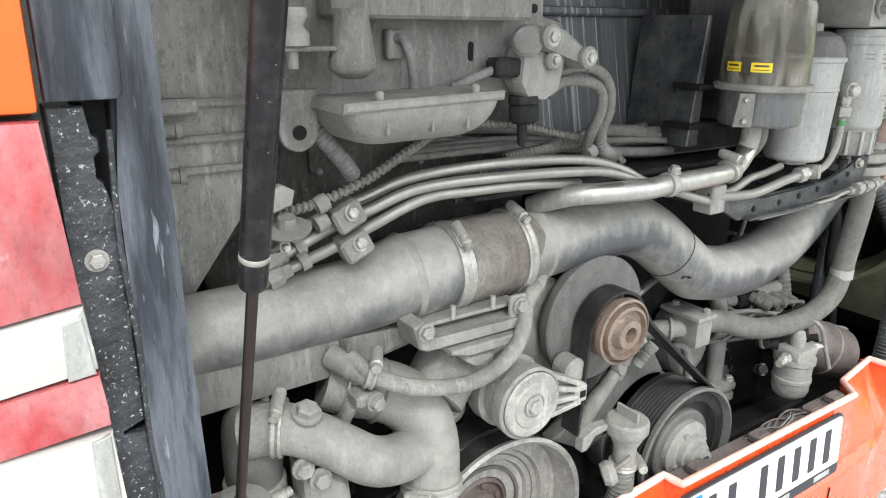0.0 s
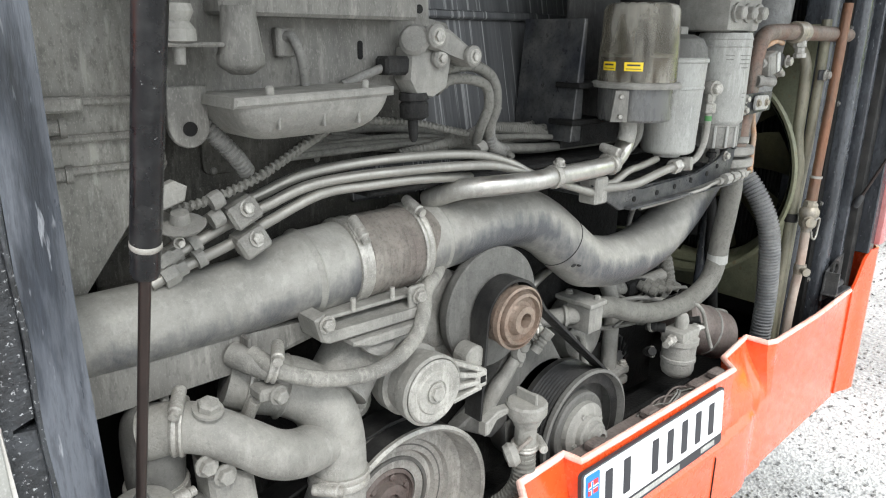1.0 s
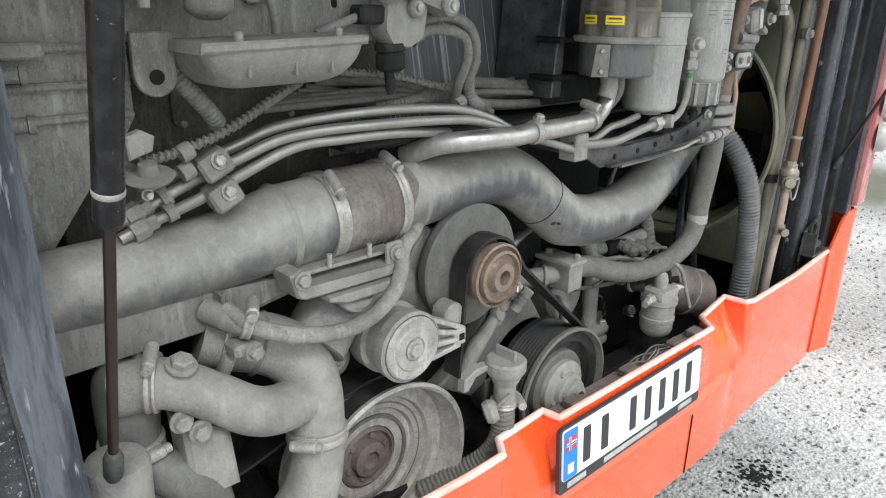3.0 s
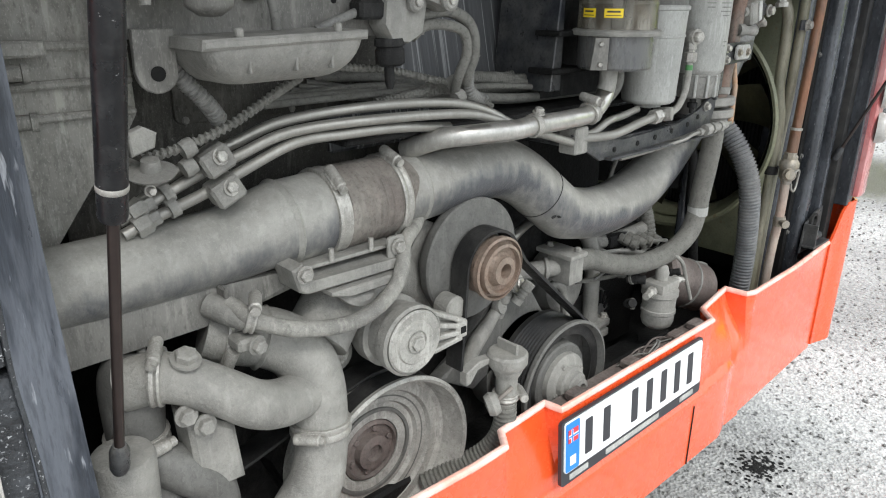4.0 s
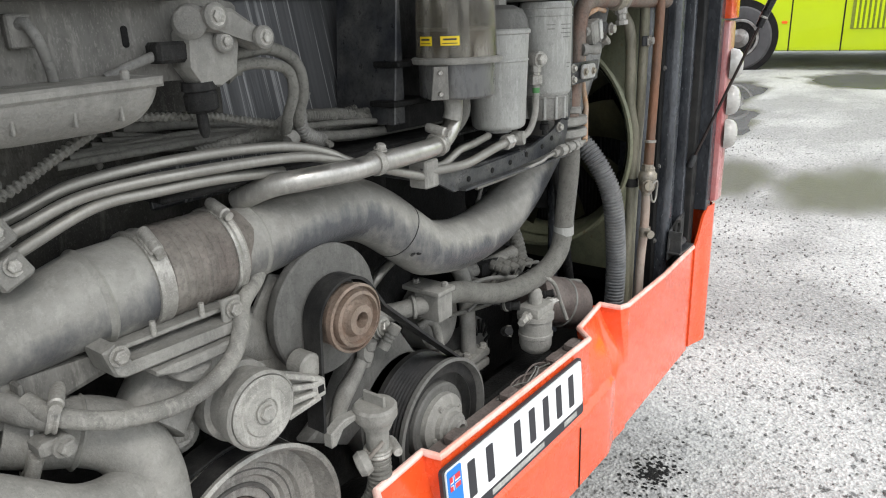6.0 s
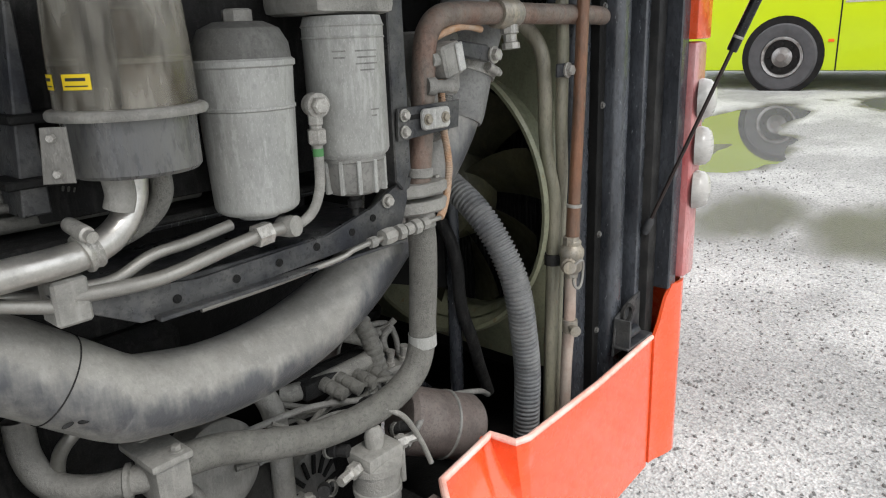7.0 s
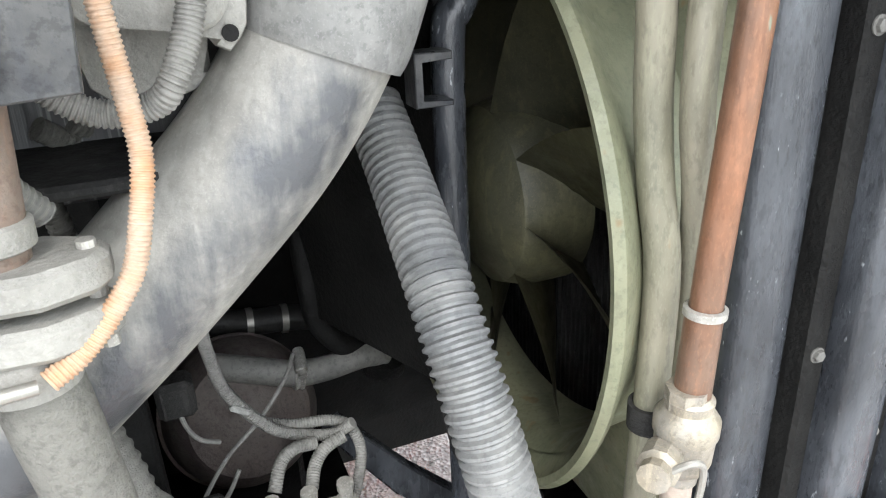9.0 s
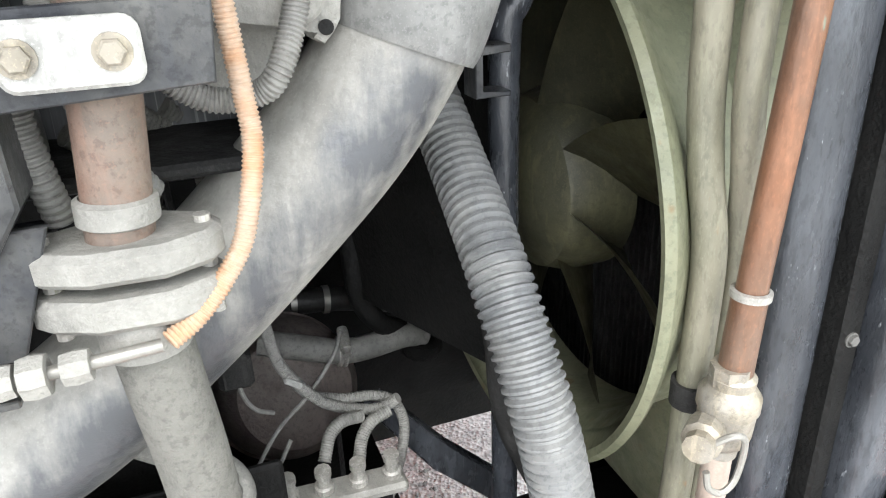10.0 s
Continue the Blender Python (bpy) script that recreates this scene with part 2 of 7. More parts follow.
def rubbed_pipe(name, dust, bare, start=0.80):
    """Dusty aluminium with a bare, rubbed band whose ragged edge runs along the pipe (attribute "flank")."""
    m = material(name, dust, 0.6, 0.05, 0.14, 40, tuple(c * 0.62 for c in dust), 0.25, 9, 0.2, 0.22, 160, grime=0.22)
    n, l = m.node_tree.nodes, m.node_tree.links
    b = n["Principled BSDF"]
    geo = n.new("ShaderNodeNewGeometry")
    at = n.new("ShaderNodeAttribute")
    at.attribute_name = "flank"

    def tex(scale, stretch):
        mp = n.new("ShaderNodeMapping")
        mp.inputs["Scale"].default_value = stretch
        l.new(geo.outputs["Position"], mp.inputs[0])
        t = n.new("ShaderNodeTexNoise")
        t.inputs["Scale"].default_value, t.inputs["Detail"].default_value, t.inputs["Roughness"].default_value = scale, 7, 0.65
        l.new(mp.outputs[0], t.inputs["Vector"])
        return t.outputs["Fac"]

    def calc(op, a, c):
        x = n.new("ShaderNodeMath")
        x.operation = op
        for sock, v in zip(x.inputs, (a, c)):
            if isinstance(v, (int, float)):
                sock.default_value = v
            else:
                l.new(v, sock)
        return x.outputs[0]

    ragged = calc("ADD", at.outputs["Fac"], calc("MULTIPLY", calc("SUBTRACT", tex(60, (1, 1, 0.2)), 0.5), 0.55))
    ragged = calc("ADD", ragged, calc("MULTIPLY", calc("SUBTRACT", tex(7, (1, 1, 1)), 0.5), 1.1))
    mask = n.new("ShaderNodeMapRange")
    mask.inputs[1].default_value, mask.inputs[2].default_value = start, start + 0.30
    l.new(ragged, mask.inputs[0])
    under = b.inputs["Base Color"].links[0].from_socket
    x = n.new("ShaderNodeMix")
    x.data_type = "RGBA"
    l.new(mask.outputs[0], x.inputs[0])
    l.new(under, x.inputs[6])
    x.inputs[7].default_value = (*bare, 1)
    l.new(x.outputs[2], b.inputs["Base Color"])
    for key, v1, v2 in (("Roughness", 0.62, 0.33), ("Metallic", 0.05, 0.35)):
        r = n.new("ShaderNodeMapRange")
        r.inputs[3].default_value, r.inputs[4].default_value = v1, v2
        l.new(mask.outputs[0], r.inputs[0])
        l.new(r.outputs[0], b.inputs[key])
    return m


M_pipe = rubbed_pipe("dusty_aluminium_pipe", (0.315, 0.307, 0.278), (0.115, 0.117, 0.122))
M_pipedark = rubbed_pipe("rubbed_aluminium_pipe", (0.31, 0.30, 0.272), (0.095, 0.098, 0.104), 0.74)
M_separator = material("smeared_dark_aluminium", (0.06, 0.062, 0.067), 0.35, 0.2, 0.25, 30, (0.20, 0.196, 0.18), 0.45, 12, 0.16, 0.1, 200, stretch=(1, 1, 0.35), grime=0.5)

glass = bpy.data.materials.new("cloudy_clear_plastic")
glass.use_nodes = True
gn, gl = glass.node_tree.nodes, glass.node_tree.links
g = gn["Principled BSDF"]
g.inputs["Roughness"].default_value = 0.22
g.inputs["IOR"].default_value = 1.2
g_geo = gn.new("ShaderNodeNewGeometry")
g_map = gn.new("ShaderNodeMapping")
g_map.inputs["Scale"].default_value = (1, 1, 0.25)
g_noise = gn.new("ShaderNodeTexNoise")
g_noise.inputs["Scale"].default_value, g_noise.inputs["Detail"].default_value = 28, 5
g_ramp = gn.new("ShaderNodeMapRange")
g_ramp.inputs[1].default_value, g_ramp.inputs[2].default_value = 0.42, 0.62
g_ramp.inputs[3].default_value, g_ramp.inputs[4].default_value = 0.93, 0.45
g_col = gn.new("ShaderNodeMix")
g_col.data_type = "RGBA"
g_col.inputs[6].default_value, g_col.inputs[7].default_value = (0.66, 0.62, 0.53, 1), (0.27, 0.26, 0.23, 1)
gl.new(g_geo.outputs["Position"], g_map.inputs[0])
gl.new(g_map.outputs[0], g_noise.inputs["Vector"])
gl.new(g_noise.outputs["Fac"], g_ramp.inputs[0])
gl.new(g_noise.outputs["Fac"], g_col.inputs[0])
gl.new(g_ramp.outputs[0], g.inputs["Transmission Weight"])
gl.new(g_col.outputs[2], g.inputs["Base Color"])

# ---- mesh helpers ----
def part(name, bm, mat, parent=None, label="", smooth=True):
    """Links a bmesh as one mesh object, under a thing or a part if one is given. Mesh coordinates are the world's."""
    me = bpy.data.meshes.new(name)
    bmesh.ops.recalc_face_normals(bm, faces=bm.faces)
    if smooth:
        for f in bm.faces:
            f.smooth = True
        for e in bm.edges:
            if len(e.link_faces) == 2 and e.calc_face_angle(0) > 0.6:
                e.smooth = False
    bm.to_mesh(me)
    bm.free()
    me.materials.append(mat)
    ob = new(name, me)
    if parent:
        ob.parent = parent
        if parent.type == "EMPTY":
            ob.matrix_parent_inverse = Matrix.Translation(-parent.location)
    if label:
        ob["label"] = label
    return ob


def thing(name, at, label, category, group="", kind=""):
    ob = new(name)
    ob.empty_display_size = 0.05
    ob.location = at
    return tagged(ob, label, category, group, kind)


def single(name, bm, mat, label, category, group="", kind="", smooth=True):
    return tagged(part(name, bm, mat, None, "", smooth), label, category, group, kind)


def box(x0, x1, y0, y1, z0, z1, bevel=0.0, bm=None, m=None, seg=1):
    bm = bm or bmesh.new()
    mat = Matrix.Translation(((x0 + x1) / 2, (y0 + y1) / 2, (z0 + z1) / 2)) @ Matrix.Diagonal((abs(x1 - x0), abs(y1 - y0), abs(z1 - z0), 1))
    made = bmesh.ops.create_cube(bm, size=1, matrix=mat)["verts"]
    if bevel:
        edges = list({e for v in made for e in v.link_edges})
        out = bmesh.ops.bevel(bm, geom=edges, offset=bevel, segments=seg, affect="EDGES", profile=0.6)
        made = list({v for f in out["faces"] for v in f.verts} | {v for v in made if v.is_valid})
    if m:
        bmesh.ops.transform(bm, matrix=m, verts=made)
    return bm


def axis_matrix(at, direction):
    q = Vector(direction).normalized().to_track_quat("Z", "Y")
    return Matrix.Translation(at) @ q.to_matrix().to_4x4()


def lathe(profile, at, direction=(0, -1, 0), seg=40, bm=None, closed=False):
    """Turns a profile of (radius, height along the direction) pairs round its axis."""
    bm = bm or bmesh.new()
    m = axis_matrix(at, direction)
    rings = []
    for r, h in profile:
        if r < 1e-5:
            rings.append([bm.verts.new(m @ Vector((0, 0, h)))])
        else:
            rings.append([bm.verts.new(m @ Vector((r * math.cos(2 * math.pi * i / seg), r * math.sin(2 * math.pi * i / seg), h))) for i in range(seg)])
    pairs = list(zip(rings, rings[1:])) + ([(rings[-1], rings[0])] if closed else [])
    for a, b in pairs:
        for i in range(seg):
            j = (i + 1) % seg
            if len(a) == 1 and len(b) > 1:
                bm.faces.new((a[0], b[j], b[i]))
            elif len(b) == 1 and len(a) > 1:
                bm.faces.new((a[i], a[j], b[0]))
            elif len(a) > 1:
                bm.faces.new((a[i], a[j], b[j], b[i]))
    return bm


def spline(points, per=8):
    """A smooth run through the points (Catmull-Rom); points may carry a radius as fourth number."""
    p = [np.array(q, float) for q in points]
    p = [2 * p[0] - p[1]] + p + [2 * p[-1] - p[-2]]
    out = []
    for i in range(1, len(p) - 2):
        a, b, c, d = p[i - 1:i + 3]
        for k in range(per):
            t = k / per
            out.append(0.5 * (2 * b + (c - a) * t + (2 * a - 5 * b + 4 * c - d) * t * t + (3 * b - a - 3 * c + d) * t ** 3))
    out.append(p[-2])
    return out


def tube(points, r=0.01, seg=14, per=8, rib=0.0, pitch=0.006, bm=None, caps=True, spiral=0.0):
    """A round tube along a smooth run. rib: depth of rings at that pitch (corrugated hose)."""
    bm = bm or bmesh.new()
    run = spline(points, per)
    if rib or spiral:
        acc, fine = 0.0, [run[0]]
        step = pitch / 4
        left = step
        for a, b in zip(run, run[1:]):
            d = np.linalg.norm(b[:3] - a[:3])
            s = left
            while s < d:
                fine.append(a + (b - a) * s / d)
                s += step
            left = s - d
        run = fine
    pts = [Vector(q[:3]) for q in run]
    flank = bm.verts.layers.float.get("flank") or bm.verts.layers.float.new("flank")
    facing = Vector((0, -0.90, -0.43))
    normal = None
    rings = []
    for i, q in enumerate(pts):
        d = (pts[min(i + 1, len(pts) - 1)] - pts[max(i - 1, 0)]).normalized()
        if normal is None:
            normal = d.orthogonal().normalized()
        normal = (normal - d * normal.dot(d)).normalized()
        side = d.cross(normal)
        rad = run[i][3] if len(run[i]) > 3 else r
        if rib:
            rad += rib if i % 4 in (0, 1) else 0
        ring = []
        for k in range(seg):
            a = 2 * math.pi * k / seg
            rr = rad
            if spiral:
                rr += spiral * (1 if math.sin(2 * math.pi * i / 4 + a) > 0 else 0)
            v = bm.verts.new(q + normal * (rr * math.cos(a)) + side * (rr * math.sin(a)))
            v[flank] = (v.co - q).normalized().dot(facing)
            ring.append(v)
        rings.append(ring)
    for a, b in zip(rings, rings[1:]):
        for k in range(seg):
            j = (k + 1) % seg
            bm.faces.new((a[k], a[j], b[j], b[k]))
    if caps:
        bm.faces.new(rings[0][::-1])
        bm.faces.new(rings[-1])
    return bm


def prism(outline, y0, y1, bevel=0.0, bm=None, m=None, seg=1):
    """An outline of (x, z) pairs, drawn out from y0 to y1."""
    bm = bm or bmesh.new()
    a = [bm.verts.new((x, y0, z)) for x, z in outline]
    b = [bm.verts.new((x, y1, z)) for x, z in outline]
    n = len(a)
    faces = [bm.faces.new(a), bm.faces.new(b[::-1])]
    for i in range(n):
        faces.append(bm.faces.new((a[i], b[i], b[(i + 1) % n], a[(i + 1) % n])))
    made = a + b
    if bevel:
        edges = list({e for f in faces[:2] for e in f.edges})
        out = bmesh.ops.bevel(bm, geom=edges, offset=bevel, segments=seg, affect="EDGES", profile=0.6)
        made = list({v for f in out["faces"] for v in f.verts} | {v for v in made if v.is_valid})
    if m:
        bmesh.ops.transform(bm, matrix=m, verts=made)
    return bm


def rounded(x0, x1, z0, z1, r, n=4):
    """A rectangle's outline with round corners."""
    out = []
    for cx, cz, a0 in ((x1 - r, z1 - r, 0), (x0 + r, z1 - r, 90), (x0 + r, z0 + r, 180), (x1 - r, z0 + r, 270)):
        for k in range(n + 1):
            a = radians(a0 + 90 * k / n)
            out.append((cx + r * math.cos(a), cz + r * math.sin(a)))
    return out


def bolt(at, r=0.008, h=0.007, direction=(0, -1, 0), bm=None, washer=True):
    """A hexagon head on a washer."""
    bm = bm or bmesh.new()
    if washer:
        lathe([(0, 0), (r * 1.35, 0), (r * 1.35, h * 0.25), (0, h * 0.25)], at, direction, 16, bm)
    lathe([(0, h * 0.2), (r, h * 0.2), (r, h * 0.85), (r * 0.8, h), (0, h)], at, direction, 6, bm)
    return bm


def clamp_band(at, direction, r, width, parent, screw=(0, 0, 1), name="hose_clamp", mat=None):
    """A worm-drive band round a hose, with its screw housing on the side given."""
    w = width / 2
    band = part(name, lathe([(r - 0.002, -w), (r + 0.003, -w), (r + 0.004, -w * 0.6), (r + 0.002, 0), (r + 0.004, w * 0.6), (r + 0.003, w), (r - 0.002, w)], at, direction, 40), mat or M_zinc, parent)
    d, s = Vector(direction).normalized(), Vector(screw)
    s = (s - d * s.dot(d)).normalized()
    c = Vector(at) + s * (r + 0.008)
    t = d.cross(s)
    bm = lathe([(0, -0.022), (0.0075, -0.022), (0.0085, -0.018), (0.0085, 0.014), (0.0065, 0.016), (0.0065, 0.024), (0, 0.024)], c, t, 14)
    part("clamp_screw", bm, M_zinc, band)
    m = Matrix((t, d, s)).transposed().to_4x4()
    m.translation = Vector(at) + s * (r + 0.0035)
    part("worm_housing", box(-0.016, 0.016, -w * 0.9, w * 0.9, -0.002, 0.004, 0.0015, m=m), M_zinc, band)
    return band

# ---- large structure ----
def ground_z(x):
    return GROUND[1] * (x - GROUND[0])


def wet_gravel():
    """Grey gravel and patched asphalt; smooth where water stands."""
    m = bpy.data.materials.new("wet_gravel")
    m.use_nodes = True
    n, l = m.node_tree.nodes, m.node_tree.links
    b = n["Principled BSDF"]
    geo = n.new("ShaderNodeNewGeometry")

    def tex(kind, scale, detail=4.0):
        t = n.new(kind)
        t.inputs["Scale"].default_value = scale
        if kind == "ShaderNodeTexNoise":
            t.inputs["Detail"].default_value = detail
        l.new(geo.outputs["Position"], t.inputs["Vector"])
        return t

    stones = tex("ShaderNodeTexVoronoi", 85)
    coarse = tex("ShaderNodeTexNoise", 0.9, 9)
    fine = tex("ShaderNodeTexNoise", 60, 8)
    pits = tex("ShaderNodeTexNoise", 34, 4)
    ramp = n.new("ShaderNodeValToRGB")
    ramp.color_ramp.elements[0].position, ramp.color_ramp.elements[0].color = 0.28, (0.20, 0.20, 0.196, 1)
    ramp.color_ramp.elements[1].position, ramp.color_ramp.elements[1].color = 0.70, (0.46, 0.455, 0.437, 1)
    l.new(fine.outputs["Fac"], ramp.inputs[0])
    # worn pale patches of old asphalt between darker loose gravel
    big = n.new("ShaderNodeMapRange")
    big.inputs[1].default_value, big.inputs[2].default_value = 0.42, 0.60
    big.inputs[3].default_value, big.inputs[4].default_value = 0.82, 1.30
    l.new(coarse.outputs["Fac"], big.inputs[0])
    hole = n.new("ShaderNodeMapRange")
    hole.inputs[1].default_value, hole.inputs[2].default_value = 0.62, 0.67
    hole.inputs[3].default_value, hole.inputs[4].default_value = 1.0, 0.35
    l.new(pits.outputs["Fac"], hole.inputs[0])
    both = n.new("ShaderNodeMath")
    both.operation = "MULTIPLY"
    l.new(big.outputs[0], both.inputs[0])
    l.new(hole.outputs[0], both.inputs[1])
    hsv = n.new("ShaderNodeHueSaturation")
    l.new(ramp.outputs[0], hsv.inputs["Color"])
    l.new(both.outputs[0], hsv.inputs["Value"])
    # gravel soaked round the puddles
    wet = n.new("ShaderNodeAttribute")
    wet.attribute_name = "wet"
    soak = n.new("ShaderNodeMix")
    soak.data_type = "RGBA"
    soak.inputs[7].default_value = (0.10, 0.095, 0.083, 1)
    l.new(wet.outputs["Fac"], soak.inputs[0])
    l.new(hsv.outputs[0], soak.inputs[6])
    l.new(soak.outputs[2], b.inputs["Base Color"])
    sheen = n.new("ShaderNodeMapRange")
    sheen.inputs[3].default_value, sheen.inputs[4].default_value = 0.78, 0.3
    l.new(wet.outputs["Fac"], sheen.inputs[0])
    l.new(sheen.outputs[0], b.inputs["Roughness"])
    bp = n.new("ShaderNodeBump")
    bp.inputs["Strength"].default_value, bp.inputs["Distance"].default_value = 0.7, 0.012
    add = n.new("ShaderNodeMath")
    l.new(stones.outputs["Distance"], add.inputs[0])
    l.new(fine.outputs["Fac"], add.inputs[1])
    l.new(add.outputs[0], bp.inputs["Height"])
    l.new(bp.outputs[0], b.inputs["Normal"])
    return m


M_ground = wet_gravel()

PUDDLES = [(8.6, 2.35, 1.6, 0.55), (7.0, 1.75, 1.0, 0.35), (4.9, 1.05, 0.75, 0.42), (4.9, 0.15, 0.9, 0.5), (5.2, -0.8, 0.9, 0.7), (10.6, 0.4, 0.7, 1.4), (7.2, -1.4, 0.9, 0.6)]


def hollow(x, y):
    """Depth of the yard's hollows, in which water stands."""
    d = 0.0
    for px, py, a, c in PUDDLES:
        q = ((x - px) / a) ** 2 + ((y - py) / c) ** 2
        q += 0.6 * noise.noise((x * 1.3, y * 1.6, 3.0)) + 0.35 * noise.noise((x * 3.3, y * 3.3, 7.0))
        d = max(d, min(1.0, max(0.0, 1.15 - q)) * (0.035 if px > 6 else 0.005))
    return d


def yard():
    bm = bmesh.new()
    wet = bm.verts.layers.float.new("wet")
    xs = [-400, -60, -12, -4] + [0 + 0.16 * i for i in range(90)] + [16, 20, 30, 80, 400]
    ys = [-400, -60, -15, -6] + [-4 + 0.16 * i for i in range(62)] + [7, 9, 14, 40, 400]
    grid = []
    for x in xs:
        row = []
        for y in ys:
            z = ground_z(max(-8, min(x, 30)))
            if 3 < x < 13:
                z += 0.012 * noise.noise((x * 0.9, y * 0.9, 0.0)) - hollow(x, y)
            v = bm.verts.new((x, y, z))
            v[wet] = min(1.0, hollow(x, y) / 0.0035) if 3 < x < 13 else 0.0
            row.append(v)
        grid.append(row)
    for i in range(len(xs) - 1):
        for j in range(len(ys) - 1):
            bm.faces.new((grid[i][j], grid[i + 1][j], grid[i + 1][j + 1], grid[i][j + 1]))
    return bm


single("ground", yard(), M_ground, "wet grey gravel yard with patched asphalt", "ground", kind="structure")
bm = bmesh.new()
c = [bm.verts.new((x, y, ground_z(x) - 0.011)) for x, y in ((4.2, -5), (13, -5), (13, 6), (4.2, 6))]
bm.faces.new(c)
single("water", bm, M_water, "shallow rain puddles standing on the gravel yard", "water", kind="structure")

# loose stones on the yard beside the bus
bm = bmesh.new()
rng = random.Random(4)
for i in range(5200):
    x = 0.6 + 6.0 * rng.random() ** 1.6
    y = -2.2 + 3.6 * rng.random()
    s = rng.uniform(0.004, 0.012)
    if hollow(x, y) > 0.001:
        continue
    m = Matrix.Translation((x, y, ground_z(x) + s * 0.25)) @ Euler((rng.random() * 6, rng.random() * 6, rng.random() * 6)).to_matrix().to_4x4() @ Matrix.Diagonal((s, s * rng.uniform(0.6, 1), s * rng.uniform(0.5, 0.8), 1))

    vs = [bm.verts.new(m @ Vector(v)) for v in ((1, 0, 0), (-1, 0.1, 0), (0, 1, 0.1), (0.1, -1, 0), (0, 0, 1), (0, 0.1, -1))]
    for a, b_, c_ in ((0, 2, 4), (2, 1, 4), (1, 3, 4), (3, 0, 4), (2, 0, 5), (1, 2, 5), (3, 1, 5), (0, 3, 5)):
        bm.faces.new((vs[a], vs[b_], vs[c_]))
single("loose_gravel", bm, material("loose_grey_stones", (0.17, 0.168, 0.16), 0.6, var=0.6, scale=40, bump=0.1), "loose grey stones scattered on the yard", "gravel", kind="stuff", smooth=False)

UT = (0.62, 0.99, 1.02)  # the gap in the undertray: y from, y to, x to
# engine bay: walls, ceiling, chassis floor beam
# walls carry the bay's deep shade in their near-black colour
single("wall_north", box(-1.25, 1.27, 1.00, 1.05, 0.50, 1.85), M_grime_shade, "bulkhead closing the engine bay, coloured near-black for shade", "wall", kind="structure")
# dark strip added to cover the body's red lower edge
single("wall_sill", box(-1.20, 1.21, 1.052, 1.066, 0.36, 0.52), M_grime_shade, "near-black strip added over the red body's lower edge", "wall", kind="structure")
single("wall_west", box(-1.27, -1.22, 0.03, 1.00, 0.25, 1.85), M_grime_shade, "side wall of the engine bay, coloured near-black for shade", "wall", kind="structure")
single("wall_east", box(1.215, 1.265, 0.10, 1.00, 0.5, 1.85), M_grime_shade, "dark side wall of the engine bay", "wall", kind="structure")
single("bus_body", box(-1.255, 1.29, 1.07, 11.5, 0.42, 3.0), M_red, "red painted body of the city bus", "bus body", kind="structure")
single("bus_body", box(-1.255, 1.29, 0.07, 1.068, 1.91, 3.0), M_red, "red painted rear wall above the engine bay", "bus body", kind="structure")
single("ceiling", box(-1.27, 1.27, 0.06, 1.05, 1.85, 1.90), M_grime_shade, "dark lid frame over the engine bay", "ceiling", kind="structure")
# floor panels added to keep ground light and bright gaps out of the bay
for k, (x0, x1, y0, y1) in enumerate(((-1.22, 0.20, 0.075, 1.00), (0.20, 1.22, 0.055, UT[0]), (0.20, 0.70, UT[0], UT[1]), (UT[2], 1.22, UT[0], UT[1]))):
    single("undertray_panel", box(x0, x1, y0, y1, 0.25 + (0.20 if k else 0.0) + 0.004 * k, 0.30 + (0.20 if k else 0.0) + 0.004 * k), M_grime_shade, "black undertray panel added to block light from below", "undertray", kind="structure")
bm = bmesh.new()
lid = [bm.verts.new(v) for v in ((-1.24, 0.06, 1.93), (1.24, 0.06, 1.93), (1.24, -0.95, 2.60), (-1.24, -0.95, 2.60))]
bm.faces.new(lid)
bmesh.ops.solidify(bm, geom=bm.faces[:], thickness=0.04)
single("engine_cover", bm, M_plate, "raised engine cover of the bus", "cover", kind="structure", smooth=False)

# ---- red bus: bumper, corners, tail lamps, posts ----
RIM = [(-1.16, 0.03), (-0.60, 0.0), (-0.49, -0.004), (-0.411, -0.002), (-0.383, 0.034), (-0.252, 0.042), (-0.246, 0.006), (0.334, 0.004), (0.376, 0.052),
       (0.546, 0.077), (0.552, 0.022), (0.58, 0.012), (0.85, 0.016), (1.150, 0.035)]


def rim_y(x):
    for (xa, ya), (xb, yb) in zip(RIM, RIM[1:]):
        if xa <= x <= xb:
            return ya + (yb - ya) * (x - xa) / (xb - xa)
    return RIM[-1][1]


def smoothstep(v):
    v = max(0.0, min(1.0, v))
    return v * v * (3 - 2 * v)


def bumper_y(x, z):
    """The bumper's outer face: recessed ears beside the plate, a ledge below it, a crease where the ear ends."""
    base = 0.006 if x < 0.58 else 0.012 + 0.04 * (x - 0.58)
    y = base + (rim_y(x) - base) * smoothstep((z - 0.66) / 0.15)
    if -0.46 < x < 0.50:
        lift = min(1.0, (0.50 - x) / 0.06, (x + 0.46) / 0.06)
        y -= 0.016 * lift * smoothstep((0.640 + 0.12 * max(0, x - 0.28) - z) / 0.014)
    if 0.46 < x < 0.56 and z > 0.64:
        y += 0.010 * math.exp(-((x - (0.487 + 0.25 * (z - 0.64))) / 0.012) ** 2)
    return y


